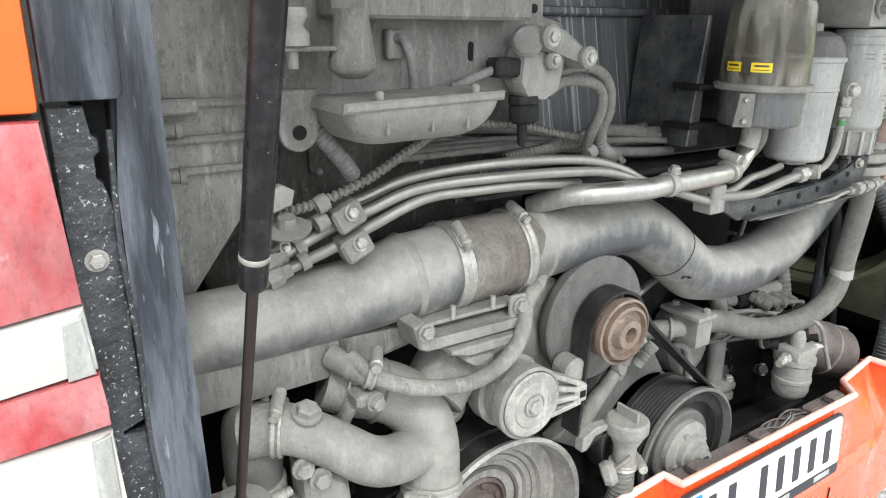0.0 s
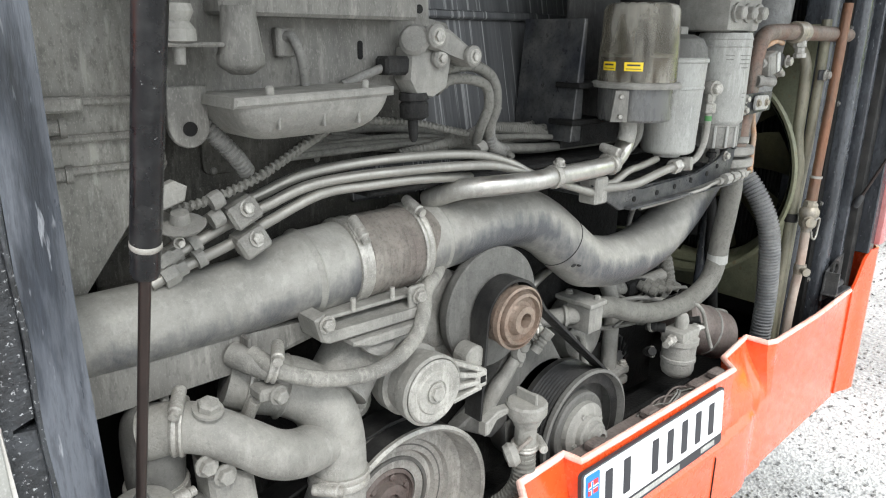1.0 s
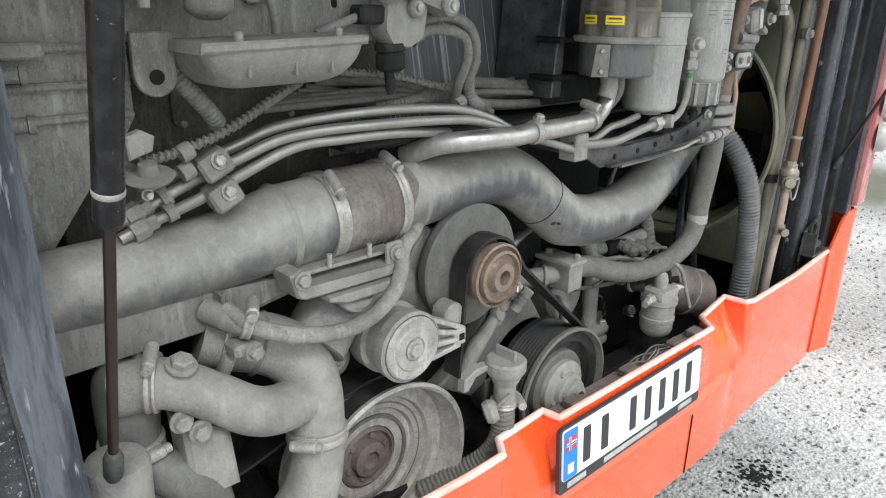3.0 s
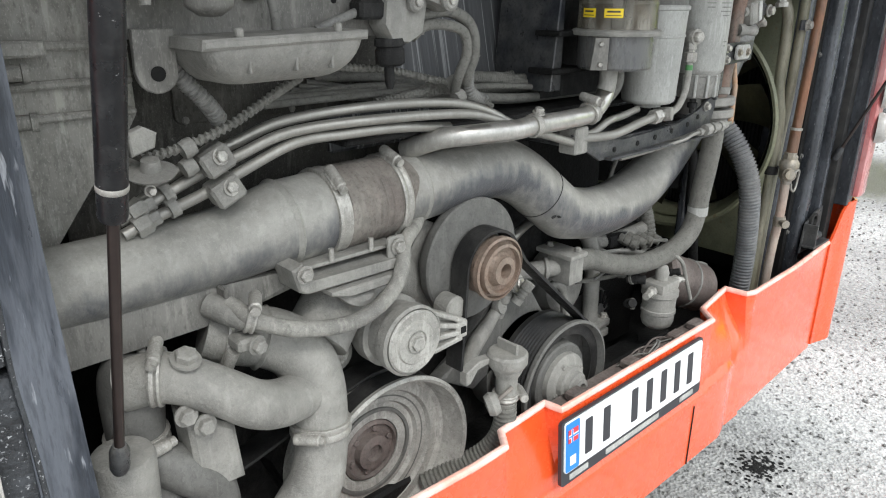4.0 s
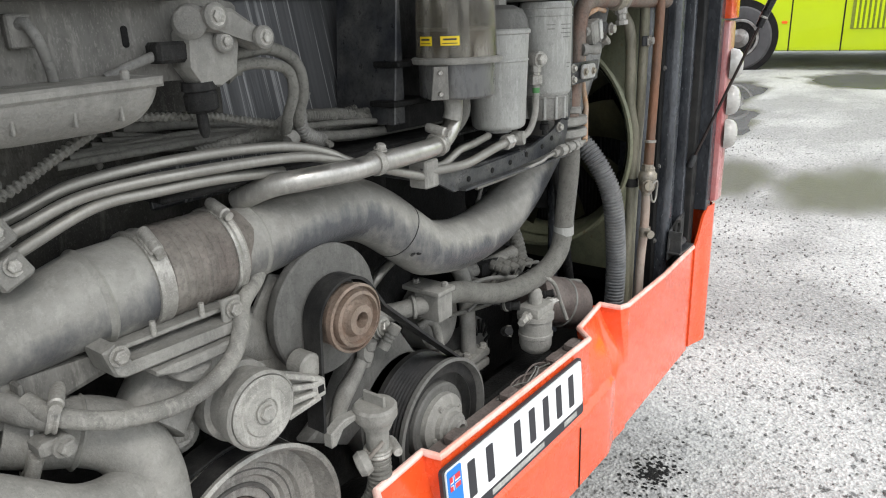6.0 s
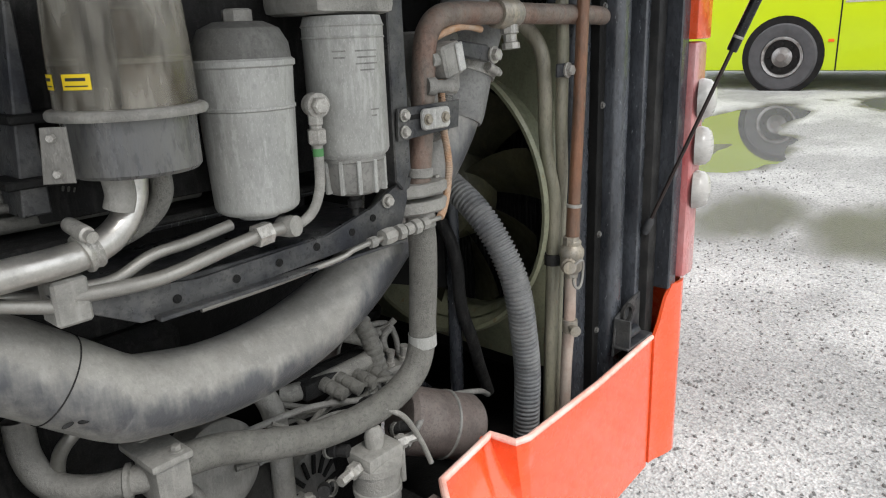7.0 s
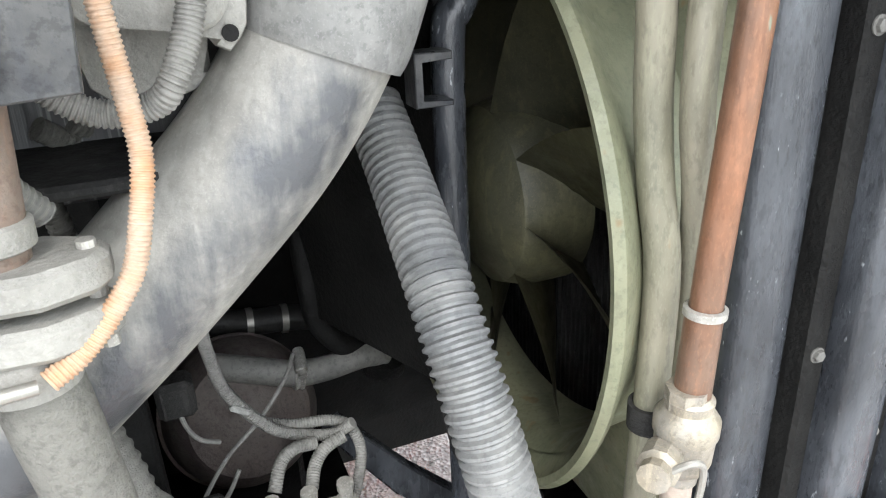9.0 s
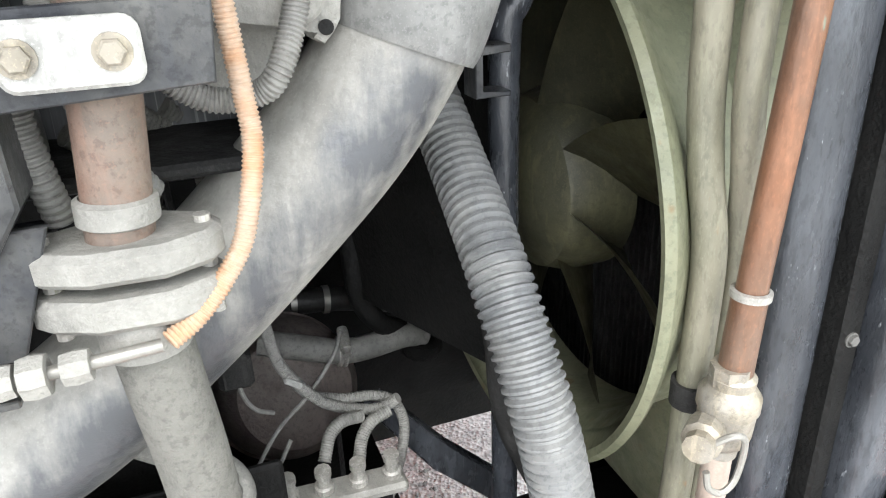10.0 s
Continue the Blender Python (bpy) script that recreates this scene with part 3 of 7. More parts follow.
def rear_bumper():
    at = thing("rear_bumper", (0.0, 0.0, 0.45), "glossy orange-red bus bumper with a folded rim", "bumper")
    xs = sorted({round(x, 4) for x, _ in RIM} | {round(-1.16 + 0.022 * k, 4) for k in range(106) if -1.16 + 0.022 * k < 1.15} | {round(0.471 + 0.007 * k, 4) for k in range(13)})
    zs = [0.445, 0.455, 0.50, 0.56, 0.600, 0.615, 0.622, 0.629, 0.636, 0.643, 0.65, 0.657, 0.664, 0.68, 0.70, 0.72, 0.74, 0.76, 0.78, 0.80, 0.812]

    def sheet(x0, x1):
        bm = bmesh.new()
        use = [x for x in xs if x0 <= x <= x1]
        front = [[bm.verts.new((x, bumper_y(x, z), z)) for z in zs] for x in use]
        back = [[bm.verts.new((x, bumper_y(x, z) + 0.007, z)) for z in zs] for x in use]
        n_, k_ = len(use), len(zs)
        for i in range(n_ - 1):
            for j in range(k_ - 1):
                bm.faces.new((front[i][j], front[i + 1][j], front[i + 1][j + 1], front[i][j + 1]))
                bm.faces.new((back[i][j], back[i][j + 1], back[i + 1][j + 1], back[i + 1][j]))
            for j in (0, k_ - 1):
                bm.faces.new((front[i][j], back[i][j], back[i + 1][j], front[i + 1][j]))
        for i in (0, n_ - 1):
            for j in range(k_ - 1):
                bm.faces.new((front[i][j], front[i][j + 1], back[i][j + 1], back[i][j]))
        return bm

    part("skin", sheet(-1.16, 1.1501), M_red, at)
    # rounded rim along the upper edge; its colour is the painted highlight
    run = [(x, y + 0.002, 0.815) for x, y in RIM]
    fine = []
    for a, b in zip(run, run[1:]):
        n_ = max(2, int(math.dist(a, b) / 0.012))
        fine += [tuple(a[i] + (b[i] - a[i]) * k / n_ for i in range(3)) for k in range(n_)]
    fine.append(run[-1])
    part("folded_rim", tube(fine, 0.0072, 10, 1), M_rim_red, at, "rim of the bumper with its highlight painted pale")
    # panel joint below the plate
    part("panel_joint", box(0.2665, 0.2695, -0.0125, -0.006, 0.445, 0.612), M_grime_shade, at)
    # rounded corner pieces beyond the seam
    for s in (1, -1):
        bm = bmesh.new()
        outer, inner = [], []
        for k in range(17):
            if k < 6:
                x, y, nx, ny = 1.1545 + 0.0955 * k / 5, 0.030 - 0.020 * smoothstep(k / 5), 0.0, -1.0
            elif k < 16:
                a = radians(10 * (k - 6))
                x, y, nx, ny = 1.250 + 0.062 * math.sin(a), 0.072 - 0.062 * math.cos(a), math.sin(a), -math.cos(a)
            else:
                x, y, nx, ny = 1.312, 1.5, 1.0, 0.0
            top = 0.818 + 0.122 * smoothstep((x - 1.156) / 0.055)
            zs_ = [0.455 + (top - 0.455) * q / 6 for q in range(7)]
            outer.append([bm.verts.new((s * x, y, z)) for z in zs_])
            inner.append([bm.verts.new((s * (x - 0.008 * nx), y - 0.008 * ny, z)) for z in zs_])
        n_ = len(outer)
        for p in range(n_ - 1):
            for q in range(6):
                bm.faces.new((outer[p][q], outer[p + 1][q], outer[p + 1][q + 1], outer[p][q + 1]))
                bm.faces.new((inner[p][q], inner[p][q + 1], inner[p + 1][q + 1], inner[p + 1][q]))
            for q in (0, 6):
                bm.faces.new((outer[p][q], inner[p][q], inner[p + 1][q], outer[p + 1][q]))
        for p in (0, n_ - 1):
            for q in range(6):
                bm.faces.new((outer[p][q], outer[p][q + 1], inner[p][q + 1], inner[p][q]))
        part("corner_panel", bm, M_red, at)
    # shelf behind the rim
    part("shelf", box(-0.24, 0.36, 0.014, 0.060, 0.790, 0.797, 0.002), M_rustbrown, at, "dirty shelf behind the bumper rim")
    for x in (-0.17, 0.02, 0.21, 0.30):
        part("rusty_clip", box(x - 0.020, x + 0.020, 0.018, 0.046, 0.797, 0.816, 0.004), M_rustbrown, at)
    return at


rear_bumper()


def number_plate():
    at = thing("number_plate", (0.0, -0.004, 0.66), "white number plate with dark glyph bars in a black holder", "number plate")
    tilt = Matrix.Translation((0, 0.0, 0.80)) @ Matrix.Rotation(radians(-4.0), 4, "X") @ Matrix.Translation((0, 0, -0.80))

    def flat(name, x0, x1, z0, z1, y, mat, parent, label="", r=0.004, t=0.003):
        return part(name, prism(rounded(x0, x1, z0, z1, r, 3), y - t, y, m=tilt), mat, parent, label, smooth=False)

    flat("holder", -0.265, 0.265, 0.660, 0.80, -0.001, M_ink, at, "black plastic plate holder", 0.008, 0.008)
    sheet = flat("plate", -0.258, 0.258, 0.688, 0.796, -0.009, M_platewhite, at, "white reflective plate", 0.007)
    flat("country_band", -0.256, -0.214, 0.690, 0.794, -0.0122, M_blue, sheet, "blue country band", 0.004, 0.001)
    flat("flag", -0.250, -0.220, 0.752, 0.780, -0.0134, M_flagred, sheet, "", 0.001, 0.0008)
    flat("flag_cross", -0.250, -0.220, 0.7625, 0.7695, -0.0143, M_platewhite, sheet, "", 0.001, 0.0006)
    flat("flag_cross", -0.2425, -0.2365, 0.752, 0.780, -0.0145, M_platewhite, sheet, "", 0.001, 0.0006)
    flat("flag_cross", -0.250, -0.220, 0.7645, 0.7675, -0.0152, M_blue, sheet, "", 0.001, 0.0005)
    flat("flag_cross", -0.2410, -0.2382, 0.752, 0.780, -0.0154, M_blue, sheet, "", 0.001, 0.0005)
    flat("glyph_bar", -0.244, -0.226, 0.702, 0.722, -0.0134, M_platewhite, sheet, "", 0.001, 0.0008)
    for x in (-0.185, -0.125, -0.025, 0.032, 0.089, 0.146, 0.203):
        flat("glyph_bar", x - 0.010, x + 0.013, 0.704, 0.780, -0.0122, M_ink, sheet, "", 0.003, 0.001)
    for x0, x1 in ((-0.12, 0.08), (-0.24, -0.18), (0.17, 0.23)):
        flat("lettering_bar", x0, x1, 0.667, 0.679, -0.0092, M_white, at, "", 0.001, 0.001)
    return at


number_plate()


def corner_post_left():
    at = thing("corner_post", (-1.10, 0.03, 0.5), "chipped black painted corner post of the bus", "post")
    lower = [(-1.139, 1.519), (-1.111, 1.519), (-1.111, 1.494), (-1.104, 1.494), (-1.104, 1.481), (-1.111, 1.479), (-1.111, 1.459), (-1.104, 1.457), (-1.101, 1.44), (-1.099, 1.39), (-1.097, 1.234), (-1.118, 1.229), (-1.118, 1.223), (-1.097, 1.224), (-1.092, 1.10), (-1.084, 0.4), (-1.122, 0.4), (-1.125, 1.10), (-1.131, 1.30), (-1.137, 1.42)]
    part("outer_flange", prism(lower, -0.006, 0.03, 0.0015), M_blackrough, at, "rough scuffed black flange with slots")
    # added dark plate stands in for the shade inside the flange slots
    part("slot_shadow_plate", box(-1.120, -1.094, 0.012, 0.016, 1.20, 1.53), M_grime_shade, at)
    part("inner_flange", prism([(-1.090, 0.4), (-1.038, 0.4), (-1.043, 1.0), (-1.047, 1.12), (-1.053, 1.33), (-1.055, 1.6), (-1.056, 1.9), (-1.088, 1.9), (-1.088, 1.52), (-1.096, 1.45), (-1.096, 1.20)], -0.012, 0.10, 0.006, seg=2), M_scuffblue, at, "blue-grey scuffed inner flange")
    part("upper_cover", prism([(-1.139, 1.523), (-1.087, 1.5235), (-1.083, 1.53), (-1.082, 1.9), (-1.139, 1.9)], -0.016, 0.0, 0.003, seg=2), M_scuffblue, at, "smooth blue-grey upper cover")
    part("ridge", tube([(-1.0965, -0.012, 1.50), (-1.0990, -0.010, 1.40), (-1.0955, -0.012, 1.31), (-1.0955, -0.010, 1.22), (-1.0905, -0.012, 1.10), (-1.086, -0.012, 0.8)], 0.0028, 8, 6), M_blackrough, at)
    part("bolt", bolt((-1.118, -0.006, 1.392), 0.0072, 0.007), M_zinc, at)
    return at


corner_post_left()


def tail_lamp_left():
    at = thing("tail_lamp", (-1.2, -0.03, 1.1), "scratched red and clear tail lamp cluster", "tail lamp")
    part("housing", prism([(-1.272, 0.95), (-1.122, 0.95), (-1.128, 1.18), (-1.139, 1.36), (-1.1465, 1.512), (-1.272, 1.512)], -0.02, 0.12, 0.004), M_black, at)

    def edge(z):
        return -1.1245 - 0.022 * smoothstep((z - 1.15) / 0.42)

    for name, z0, z1, tilt, mat in (("red_lens", 1.3575, 1.5120, 0.008, M_lampred), ("clear_lens", 1.2985, 1.3560, 0.008, M_lampwhite), ("red_lens", 1.2465, 1.2970, 0.006, M_lampred), ("clear_lens", 1.10, 1.2450, 0.0, M_lampwhite)):
        t0 = 0.0 if z0 < 1.11 else tilt
        t1 = 0.0 if z1 > 1.5 else tilt
        part(name, prism([(-1.276, z0 - t0), (edge(z0), z0 + t0), (edge((z0 + z1) / 2), (z0 + z1) / 2), (edge(z1), z1 + t1), (-1.276, z1 - t1)], -0.035, -0.015, 0.006, seg=2), mat, at)
        if mat is M_lampwhite:
            part("end_facet", prism([(edge(z0) - 0.024, z0 + 0.004), (edge(z0) - 0.003, z0 + 0.006), (edge(z1) - 0.003, z1), (edge(z1) - 0.018, z1 - 0.003)], -0.037, -0.030, 0.001), M_filter, at, "yellowed end facet of the lens")
    return at


tail_lamp_left()
single("rear_side_panel", box(-1.276, -1.1445, -0.035, 0.10, 1.517, 1.95, 0.006, seg=2), M_orange, "orange painted corner panel above the tail lamp", "panel")
single("bus_side_panel", box(-1.276, -1.262, 0.10, 6.0, 0.45, 2.9, 0.004), M_red, "red painted side wall of the bus", "panel")
single("bus_side_panel", box(1.297, 1.311, 0.16, 6.0, 0.958, 2.9, 0.004), M_red, "red painted side wall of the bus", "panel")


def corner_post_right():
    at = thing("corner_post", (1.10, 0.10, 0.5), "black painted upright frame with vertical folds and bolts", "post")
    part("inner_channel", box(0.935, 1.005, 0.135, 0.22, 0.55, 1.9, 0.024, seg=5), M_black, at)
    part("seal_strip", box(1.005, 1.030, 0.118, 0.20, 0.55, 1.9, 0.004), M_grime_shade, at)
    part("front_fold", box(1.030, 1.088, 0.085, 0.17, 0.55, 1.9, 0.022, seg=5), M_black, at)
    part("groove", box(1.088, 1.125, 0.11, 0.17, 0.55, 1.9, 0.003), M_grime_shade, at)
    part("outer_fold", box(1.125, 1.150, 0.075, 0.17, 0.55, 1.9, 0.006, seg=2), M_black, at)
    part("rubber_seal", box(1.150, 1.195, 0.055, 0.15, 0.55, 1.9, 0.012, seg=2), M_rubber, at)
    part("lamp_mount", box(1.195, 1.236, 0.02, 0.15, 0.93, 1.9, 0.003), M_black, at)
    for z in (1.394, 1.10, 0.86, 1.60):
        part("bolt", bolt((1.016, 0.118, z), 0.006, 0.006), M_disc, at)
    for z in (1.25, 0.99):
        part("bolt", bolt((1.107, 0.11, z), 0.005, 0.005), M_disc, at)
    return at


corner_post_right()


def tail_lamp_right():
    at = thing("tail_lamp", (1.24, 0.0, 0.96), "red tail lamp column with three round white lamps", "tail lamp")
    part("housing", box(1.238, 1.309, 0.004, 0.15, 0.950, 1.52, 0.014, seg=2), M_lamppink, at, "scratched red lamp housing, paled by painted glare")
    for z in (1.389, 1.277, 1.170):
        part("round_lamp", lathe([(0.047, 0), (0.047, 0.012), (0.044, 0.026), (0.034, 0.036), (0.018, 0.041), (0, 0.042)], (1.282, 0.010, z), (0.35, -1, 0), 28), M_lampwhite, at, "round white lamp lens")
    return at


tail_lamp_right()
single("rear_side_panel", box(1.230, 1.311, 0.0, 0.15, 1.525, 1.95, 0.006, seg=2), M_red, "orange-red corner panel above the lamp column", "panel")


def gas_strut(foot, top, r_cyl, r_rod, split, label):
    a, b = Vector(foot), Vector(top)
    d = (b - a).normalized()
    n_ = (b - a).length
    at = thing("gas_strut", foot, label, "gas strut")
    part("rod", lathe([(0, 0.0), (r_rod, 0.0), (r_rod, split + 0.02), (0, split + 0.02)], a, d, 20), M_darkrod, at, "dark brown steel rod")
    part("cylinder", lathe([(0, split), (r_cyl * 0.9, split), (r_cyl, split + 0.004), (r_cyl, split + 0.03), (r_cyl * 1.01, split + 0.031), (r_cyl * 1.01, n_), (0, n_)], a, d, 32), M_strut, at, "black painted cylinder")
    part("collar", lathe([(r_cyl, split + 0.028), (r_cyl * 1.05, split + 0.029), (r_cyl * 1.05, split + 0.033), (r_cyl, split + 0.034)], a, d, 32), M_zinc, at)
    part("ball_socket", lathe([(0, -0.02), (0.008, -0.02), (0.0105, -0.012), (0.0105, 0.012), (0.007, 0.022), (0, 0.022)], a, d, 16), M_rail, at)
    return at


gas_strut((-1.012, 0.022, 1.078), (-1.005, -0.16, 1.66), 0.0127, 0.0054, 0.303, "large black gas strut holding the engine cover")
gas_strut((1.148, 0.060, 1.098), (1.245, -0.19, 1.78), 0.0115, 0.0045, 0.43, "slim black gas strut holding the engine cover")

# ---- engine bay: panels behind the engine ----
def back_plate():
    at = thing("mounting_plate", (-0.65, 0.2, 1.45), "dusty grey mounting plate with a drilled lug", "plate")
    part("plate", prism([(-0.90, 1.498), (-0.457, 1.490), (-0.457, 1.580), (-0.464, 1.587), (-0.50, 1.59), (-0.50, 1.85), (-0.90, 1.85)], 0.155, 0.165, 0.002), M_plate, at)
    lug = [(-0.898, 1.51)] + [(-0.8735 + 0.0245 * math.cos(radians(a)), 1.463 + 0.0245 * math.sin(radians(a))) for a in range(180, 361, 20)] + [(-0.85, 1.51)]
    part("lug", prism(lug, 0.138, 0.146, 0.0015), M_plate, at, "pale lug with a round hole")
    part("lug_hole", lathe([(0, 0), (0.0085, 0), (0.0085, 0.001), (0, 0.001)], (-0.8735, 0.1375, 1.461), seg=24), M_grime_shade, at)
    part("slot", prism(rounded(-0.625, -0.617, 1.535, 1.56, 0.0038), 0.1535, 0.1555), M_grime_shade, at)
    # flanged beam with punched holes
    part("beam", box(-0.84, -0.555, 0.108, 0.153, 1.587, 1.66, 0.004), M_plate, at, "pale beam with punched holes")
    for x in (-0.785, -0.718, -0.552):
        part("beam_hole", lathe([(0, 0), (0.006, 0), (0.006, 0.001), (0, 0.001)], (x, 0.1115, 1.602), seg=16), M_grime_shade, at)
    return at


back_plate()


def horn(x, y, z):
    at = thing("buzzer", (x, y, z), "dusty grey plastic buzzer cup under the beam", "buzzer")
    part("cup", lathe([(0, 0.062), (0.019, 0.062), (0.020, 0.05), (0.025, 0.012), (0.0265, 0.010), (0.0265, 0.0), (0.024, -0.004), (0.012, -0.012), (0, -0.013)], (x, y, z), (0, 0, 1), 32), M_plate, at)
    return at


horn(-0.823, 0.10, 1.535)
single("bracket", box(-0.925, -0.846, 0.088, 0.15, 1.553, 1.558, 0.002), M_plate, "dusty sheet bracket with a bolt", "bracket")
single("rubber_mount", lathe([(0, 0.03), (0.016, 0.03), (0.018, 0.022), (0.013, 0.012), (0.019, 0.004), (0.019, -0.008), (0.007, -0.010), (0.006, -0.032), (0, -0.032)], (-0.893, 0.10, 1.567), (0, 0, 1), 24), M_cast, "dusty rubber mount with a hanging stud", "rubber mount")


def air_box():
    at = thing("air_intake_box", (-1.06, 0.3, 1.2), "dusty grey air intake box with ribs and clips", "air box")
    out = [(-1.20, 1.85), (-0.86, 1.85), (-0.86, 1.40), (-0.905, 1.33), (-0.989, 1.258), (-1.02, 1.20), (-1.20, 1.15)]
    part("body", prism(out, 0.25, 0.60, 0.012, seg=2), M_airbox, at)
    for z in (1.488, 1.445, 1.407):
        part("rib", box(-1.19, -0.865, 0.24, 0.255, z - 0.005, z + 0.005, 0.003), M_airbox, at)
    part("strip", box(-1.10, -0.96, 0.225, 0.245, 1.478, 1.496, 0.003), M_airbox, at)
    for z in (1.462, 1.408):
        clip = part("clip", lathe([(0, 0), (0.008, 0), (0.009, 0.004), (0.009, 0.03), (0.011, 0.031), (0.011, 0.038), (0, 0.038)], (-1.02, 0.23, z), (1, -0.2, 0), 14), M_airbox, at)
    return at


air_box()


def dark_panel():
    at = thing("insulation_panel", (-0.1, 0.32, 1.35), "dark insulation panel with pale rain streaks", "panel")
    m = Matrix.Translation((0, 0.30, 1.40)) @ Matrix.Rotation(radians(-12), 4, "X") @ Matrix.Translation((0, -0.30, -1.40))
    part("sheet", box(-0.55, 0.55, 0.30, 0.33, 1.30, 1.95, 0.004, m=m), M_panel, at)
    part("fold", box(-0.55, 0.55, 0.285, 0.305, 1.60, 1.615, 0.003, m=m), M_panel, at)
    part("ledge", box(-0.60, 0.50, 0.17, 0.34, 1.335, 1.345, 0.003), M_darkcast, at, "dirty ledge below the panel")
    return at


dark_panel()


def tray_box():
    at = thing("cover_box", (-0.72, 0.10, 1.45), "dusty cast cover box with a flanged rim", "cover box")
    bm = bmesh.new()
    rings = []
    for k in range(9):
        u = k / 8
        drop = 0.046 * math.sin(u * math.pi / 2)
        pull = 1 - math.cos(u * math.pi / 2)
        x0, x1 = -0.852 + 0.012 * u + 0.040 * pull, -0.640 - 0.014 * u - 0.030 * pull
        y0 = 0.056 + 0.006 * u + 0.040 * pull
        z = 1.492 - drop
        ring = []
        for a, (cx, cy) in ((180, (x0 + 0.02, y0 + 0.02)), (270, (x1 - 0.02, y0 + 0.02))):
            for q in range(6):
                t = radians(a + 18 * q)
                ring.append(bm.verts.new((cx + 0.02 * math.cos(t), cy + 0.02 * math.sin(t), z + 0.003 * (cx + 0.85) / 0.2)))
        ring += [bm.verts.new((x1, 0.17, z + 0.003)), bm.verts.new((x0, 0.17, z))]
        rings.append(ring)
    for p, q in zip(rings, rings[1:]):
        for i in range(len(p)):
            bm.faces.new((p[i], p[(i + 1) % len(p)], q[(i + 1) % len(p)], q[i]))
    bm.faces.new(rings[-1])
    part("body", bm, M_cast, at)
    for x in (-0.80, -0.74, -0.69):
        part("cast_rib", box(x - 0.0018, x + 0.0018, 0.060, 0.10, 1.462, 1.490, 0.001), M_cast, at)
    part("rim", prism([(-0.858, 1.489), (-0.641, 1.495), (-0.640, 1.506), (-0.856, 1.501)], 0.052, 0.155, 0.003), M_cast, at)
    for x, z in ((-0.81, 1.502), (-0.68, 1.505)):
        part("stud", lathe([(0, 0), (0.005, 0), (0.005, 0.008), (0.003, 0.010), (0, 0.010)], (x, 0.062, z), (0, 0, 1), 10), M_cast, at)
    return at


tray_box()


def drain_valve():
    at = thing("valve", (-0.54, 0.13, 1.43), "dusty cast valve with hose stubs and a drain", "valve")
    part("body", prism([(-0.566, 1.552), (-0.500, 1.556), (-0.492, 1.535), (-0.500, 1.495), (-0.525, 1.482), (-0.556, 1.486), (-0.570, 1.508)], 0.108, 0.150, 0.010, seg=2), M_cast, at)
    part("cap", lathe([(0, -0.006), (0.020, -0.006), (0.022, 0), (0.017, 0.006), (0, 0.009)], (-0.560, 0.112, 1.562), (-0.7, -0.6, 0.25), 22), M_cast, at)
    part("head", prism([(-0.556, 1.552), (-0.545, 1.580), (-0.505, 1.576), (-0.466, 1.552), (-0.455, 1.535), (-0.468, 1.524), (-0.500, 1.545)], 0.096, 0.130, 0.005), M_cast, at)
    for p, r in (((-0.537, 0.095, 1.567), 0.011), ((-0.521, 0.106, 1.537), 0.009), ((-0.468, 0.094, 1.540), 0.010)):
        part("boss", lathe([(0, 0), (r * 1.5, 0), (r * 1.5, 0.006), (r * 1.2, 0.009), (0, 0.009)], p, (0, -1, 0), 18), M_cast, at)
        part("bolt", bolt((p[0], p[1] - 0.008, p[2]), r * 0.75, 0.006), M_zinc, at)
    part("union_nut", lathe([(0, -0.012), (0.021, -0.012), (0.022, -0.002), (0.018, 0.0), (0.021, 0.004), (0.021, 0.022), (0.015, 0.026), (0, 0.026)], (-0.548, 0.128, 1.478), (0.05, 0, -1), 18), M_darkcast, at)
    part("drain", lathe([(0, 0), (0.007, 0), (0.0075, 0.012), (0.0065, 0.026), (0.004, 0.032), (0, 0.032)], (-0.552, 0.125, 1.452), (0.05, 0, -1), 12), M_darkcast, at)
    return at


drain_valve()


def hose_thing(name, pts, r, mat, label, category="hose", **k):
    return single(name, tube(pts, r, **k), mat, label, category)


hose_thing("air_hose", [(-0.50, 0.135, 1.515), (-0.474, 0.135, 1.520), (-0.433, 0.135, 1.525), (-0.390, 0.14, 1.513), (-0.370, 0.14, 1.49), (-0.368, 0.14, 1.455), (-0.373, 0.15, 1.425), (-0.355, 0.165, 1.405), (-0.32, 0.18, 1.385)], 0.0095, M_hose, "dusty rubber air hose curving down")
hose_thing("air_hose", [(-0.51, 0.125, 1.490), (-0.483, 0.125, 1.505), (-0.442, 0.125, 1.505), (-0.401, 0.13, 1.493), (-0.393, 0.13, 1.462), (-0.400, 0.14, 1.428), (-0.39, 0.16, 1.40)], 0.008, M_hose, "dusty rubber air hose curving down")
hose_thing("conduit", [(-0.362, 0.145, 1.46), (-0.366, 0.155, 1.43), (-0.35, 0.165, 1.395), (-0.30, 0.18, 1.375)], 0.010, M_conduit, "ribbed grey plastic cable conduit", "conduit", rib=0.0015)
# wires on the plate
hose_thing("cable", [(-0.745, 0.15, 1.56), (-0.738, 0.135, 1.565), (-0.73, 0.13, 1.545), (-0.722, 0.135, 1.52), (-0.718, 0.14, 1.50)], 0.006, M_conduit, "dusty looped cable on the plate", "cable")
hose_thing("cable", [(-0.66, 0.14, 1.503), (-0.63, 0.135, 1.515), (-0.60, 0.13, 1.525)], 0.006, M_conduit, "dusty cable to a connector", "cable")
single("connector", box(-0.605, -0.555, 0.115, 0.145, 1.515, 1.540, 0.004), M_darkcast, "dusty dark plastic cable connector", "connector")
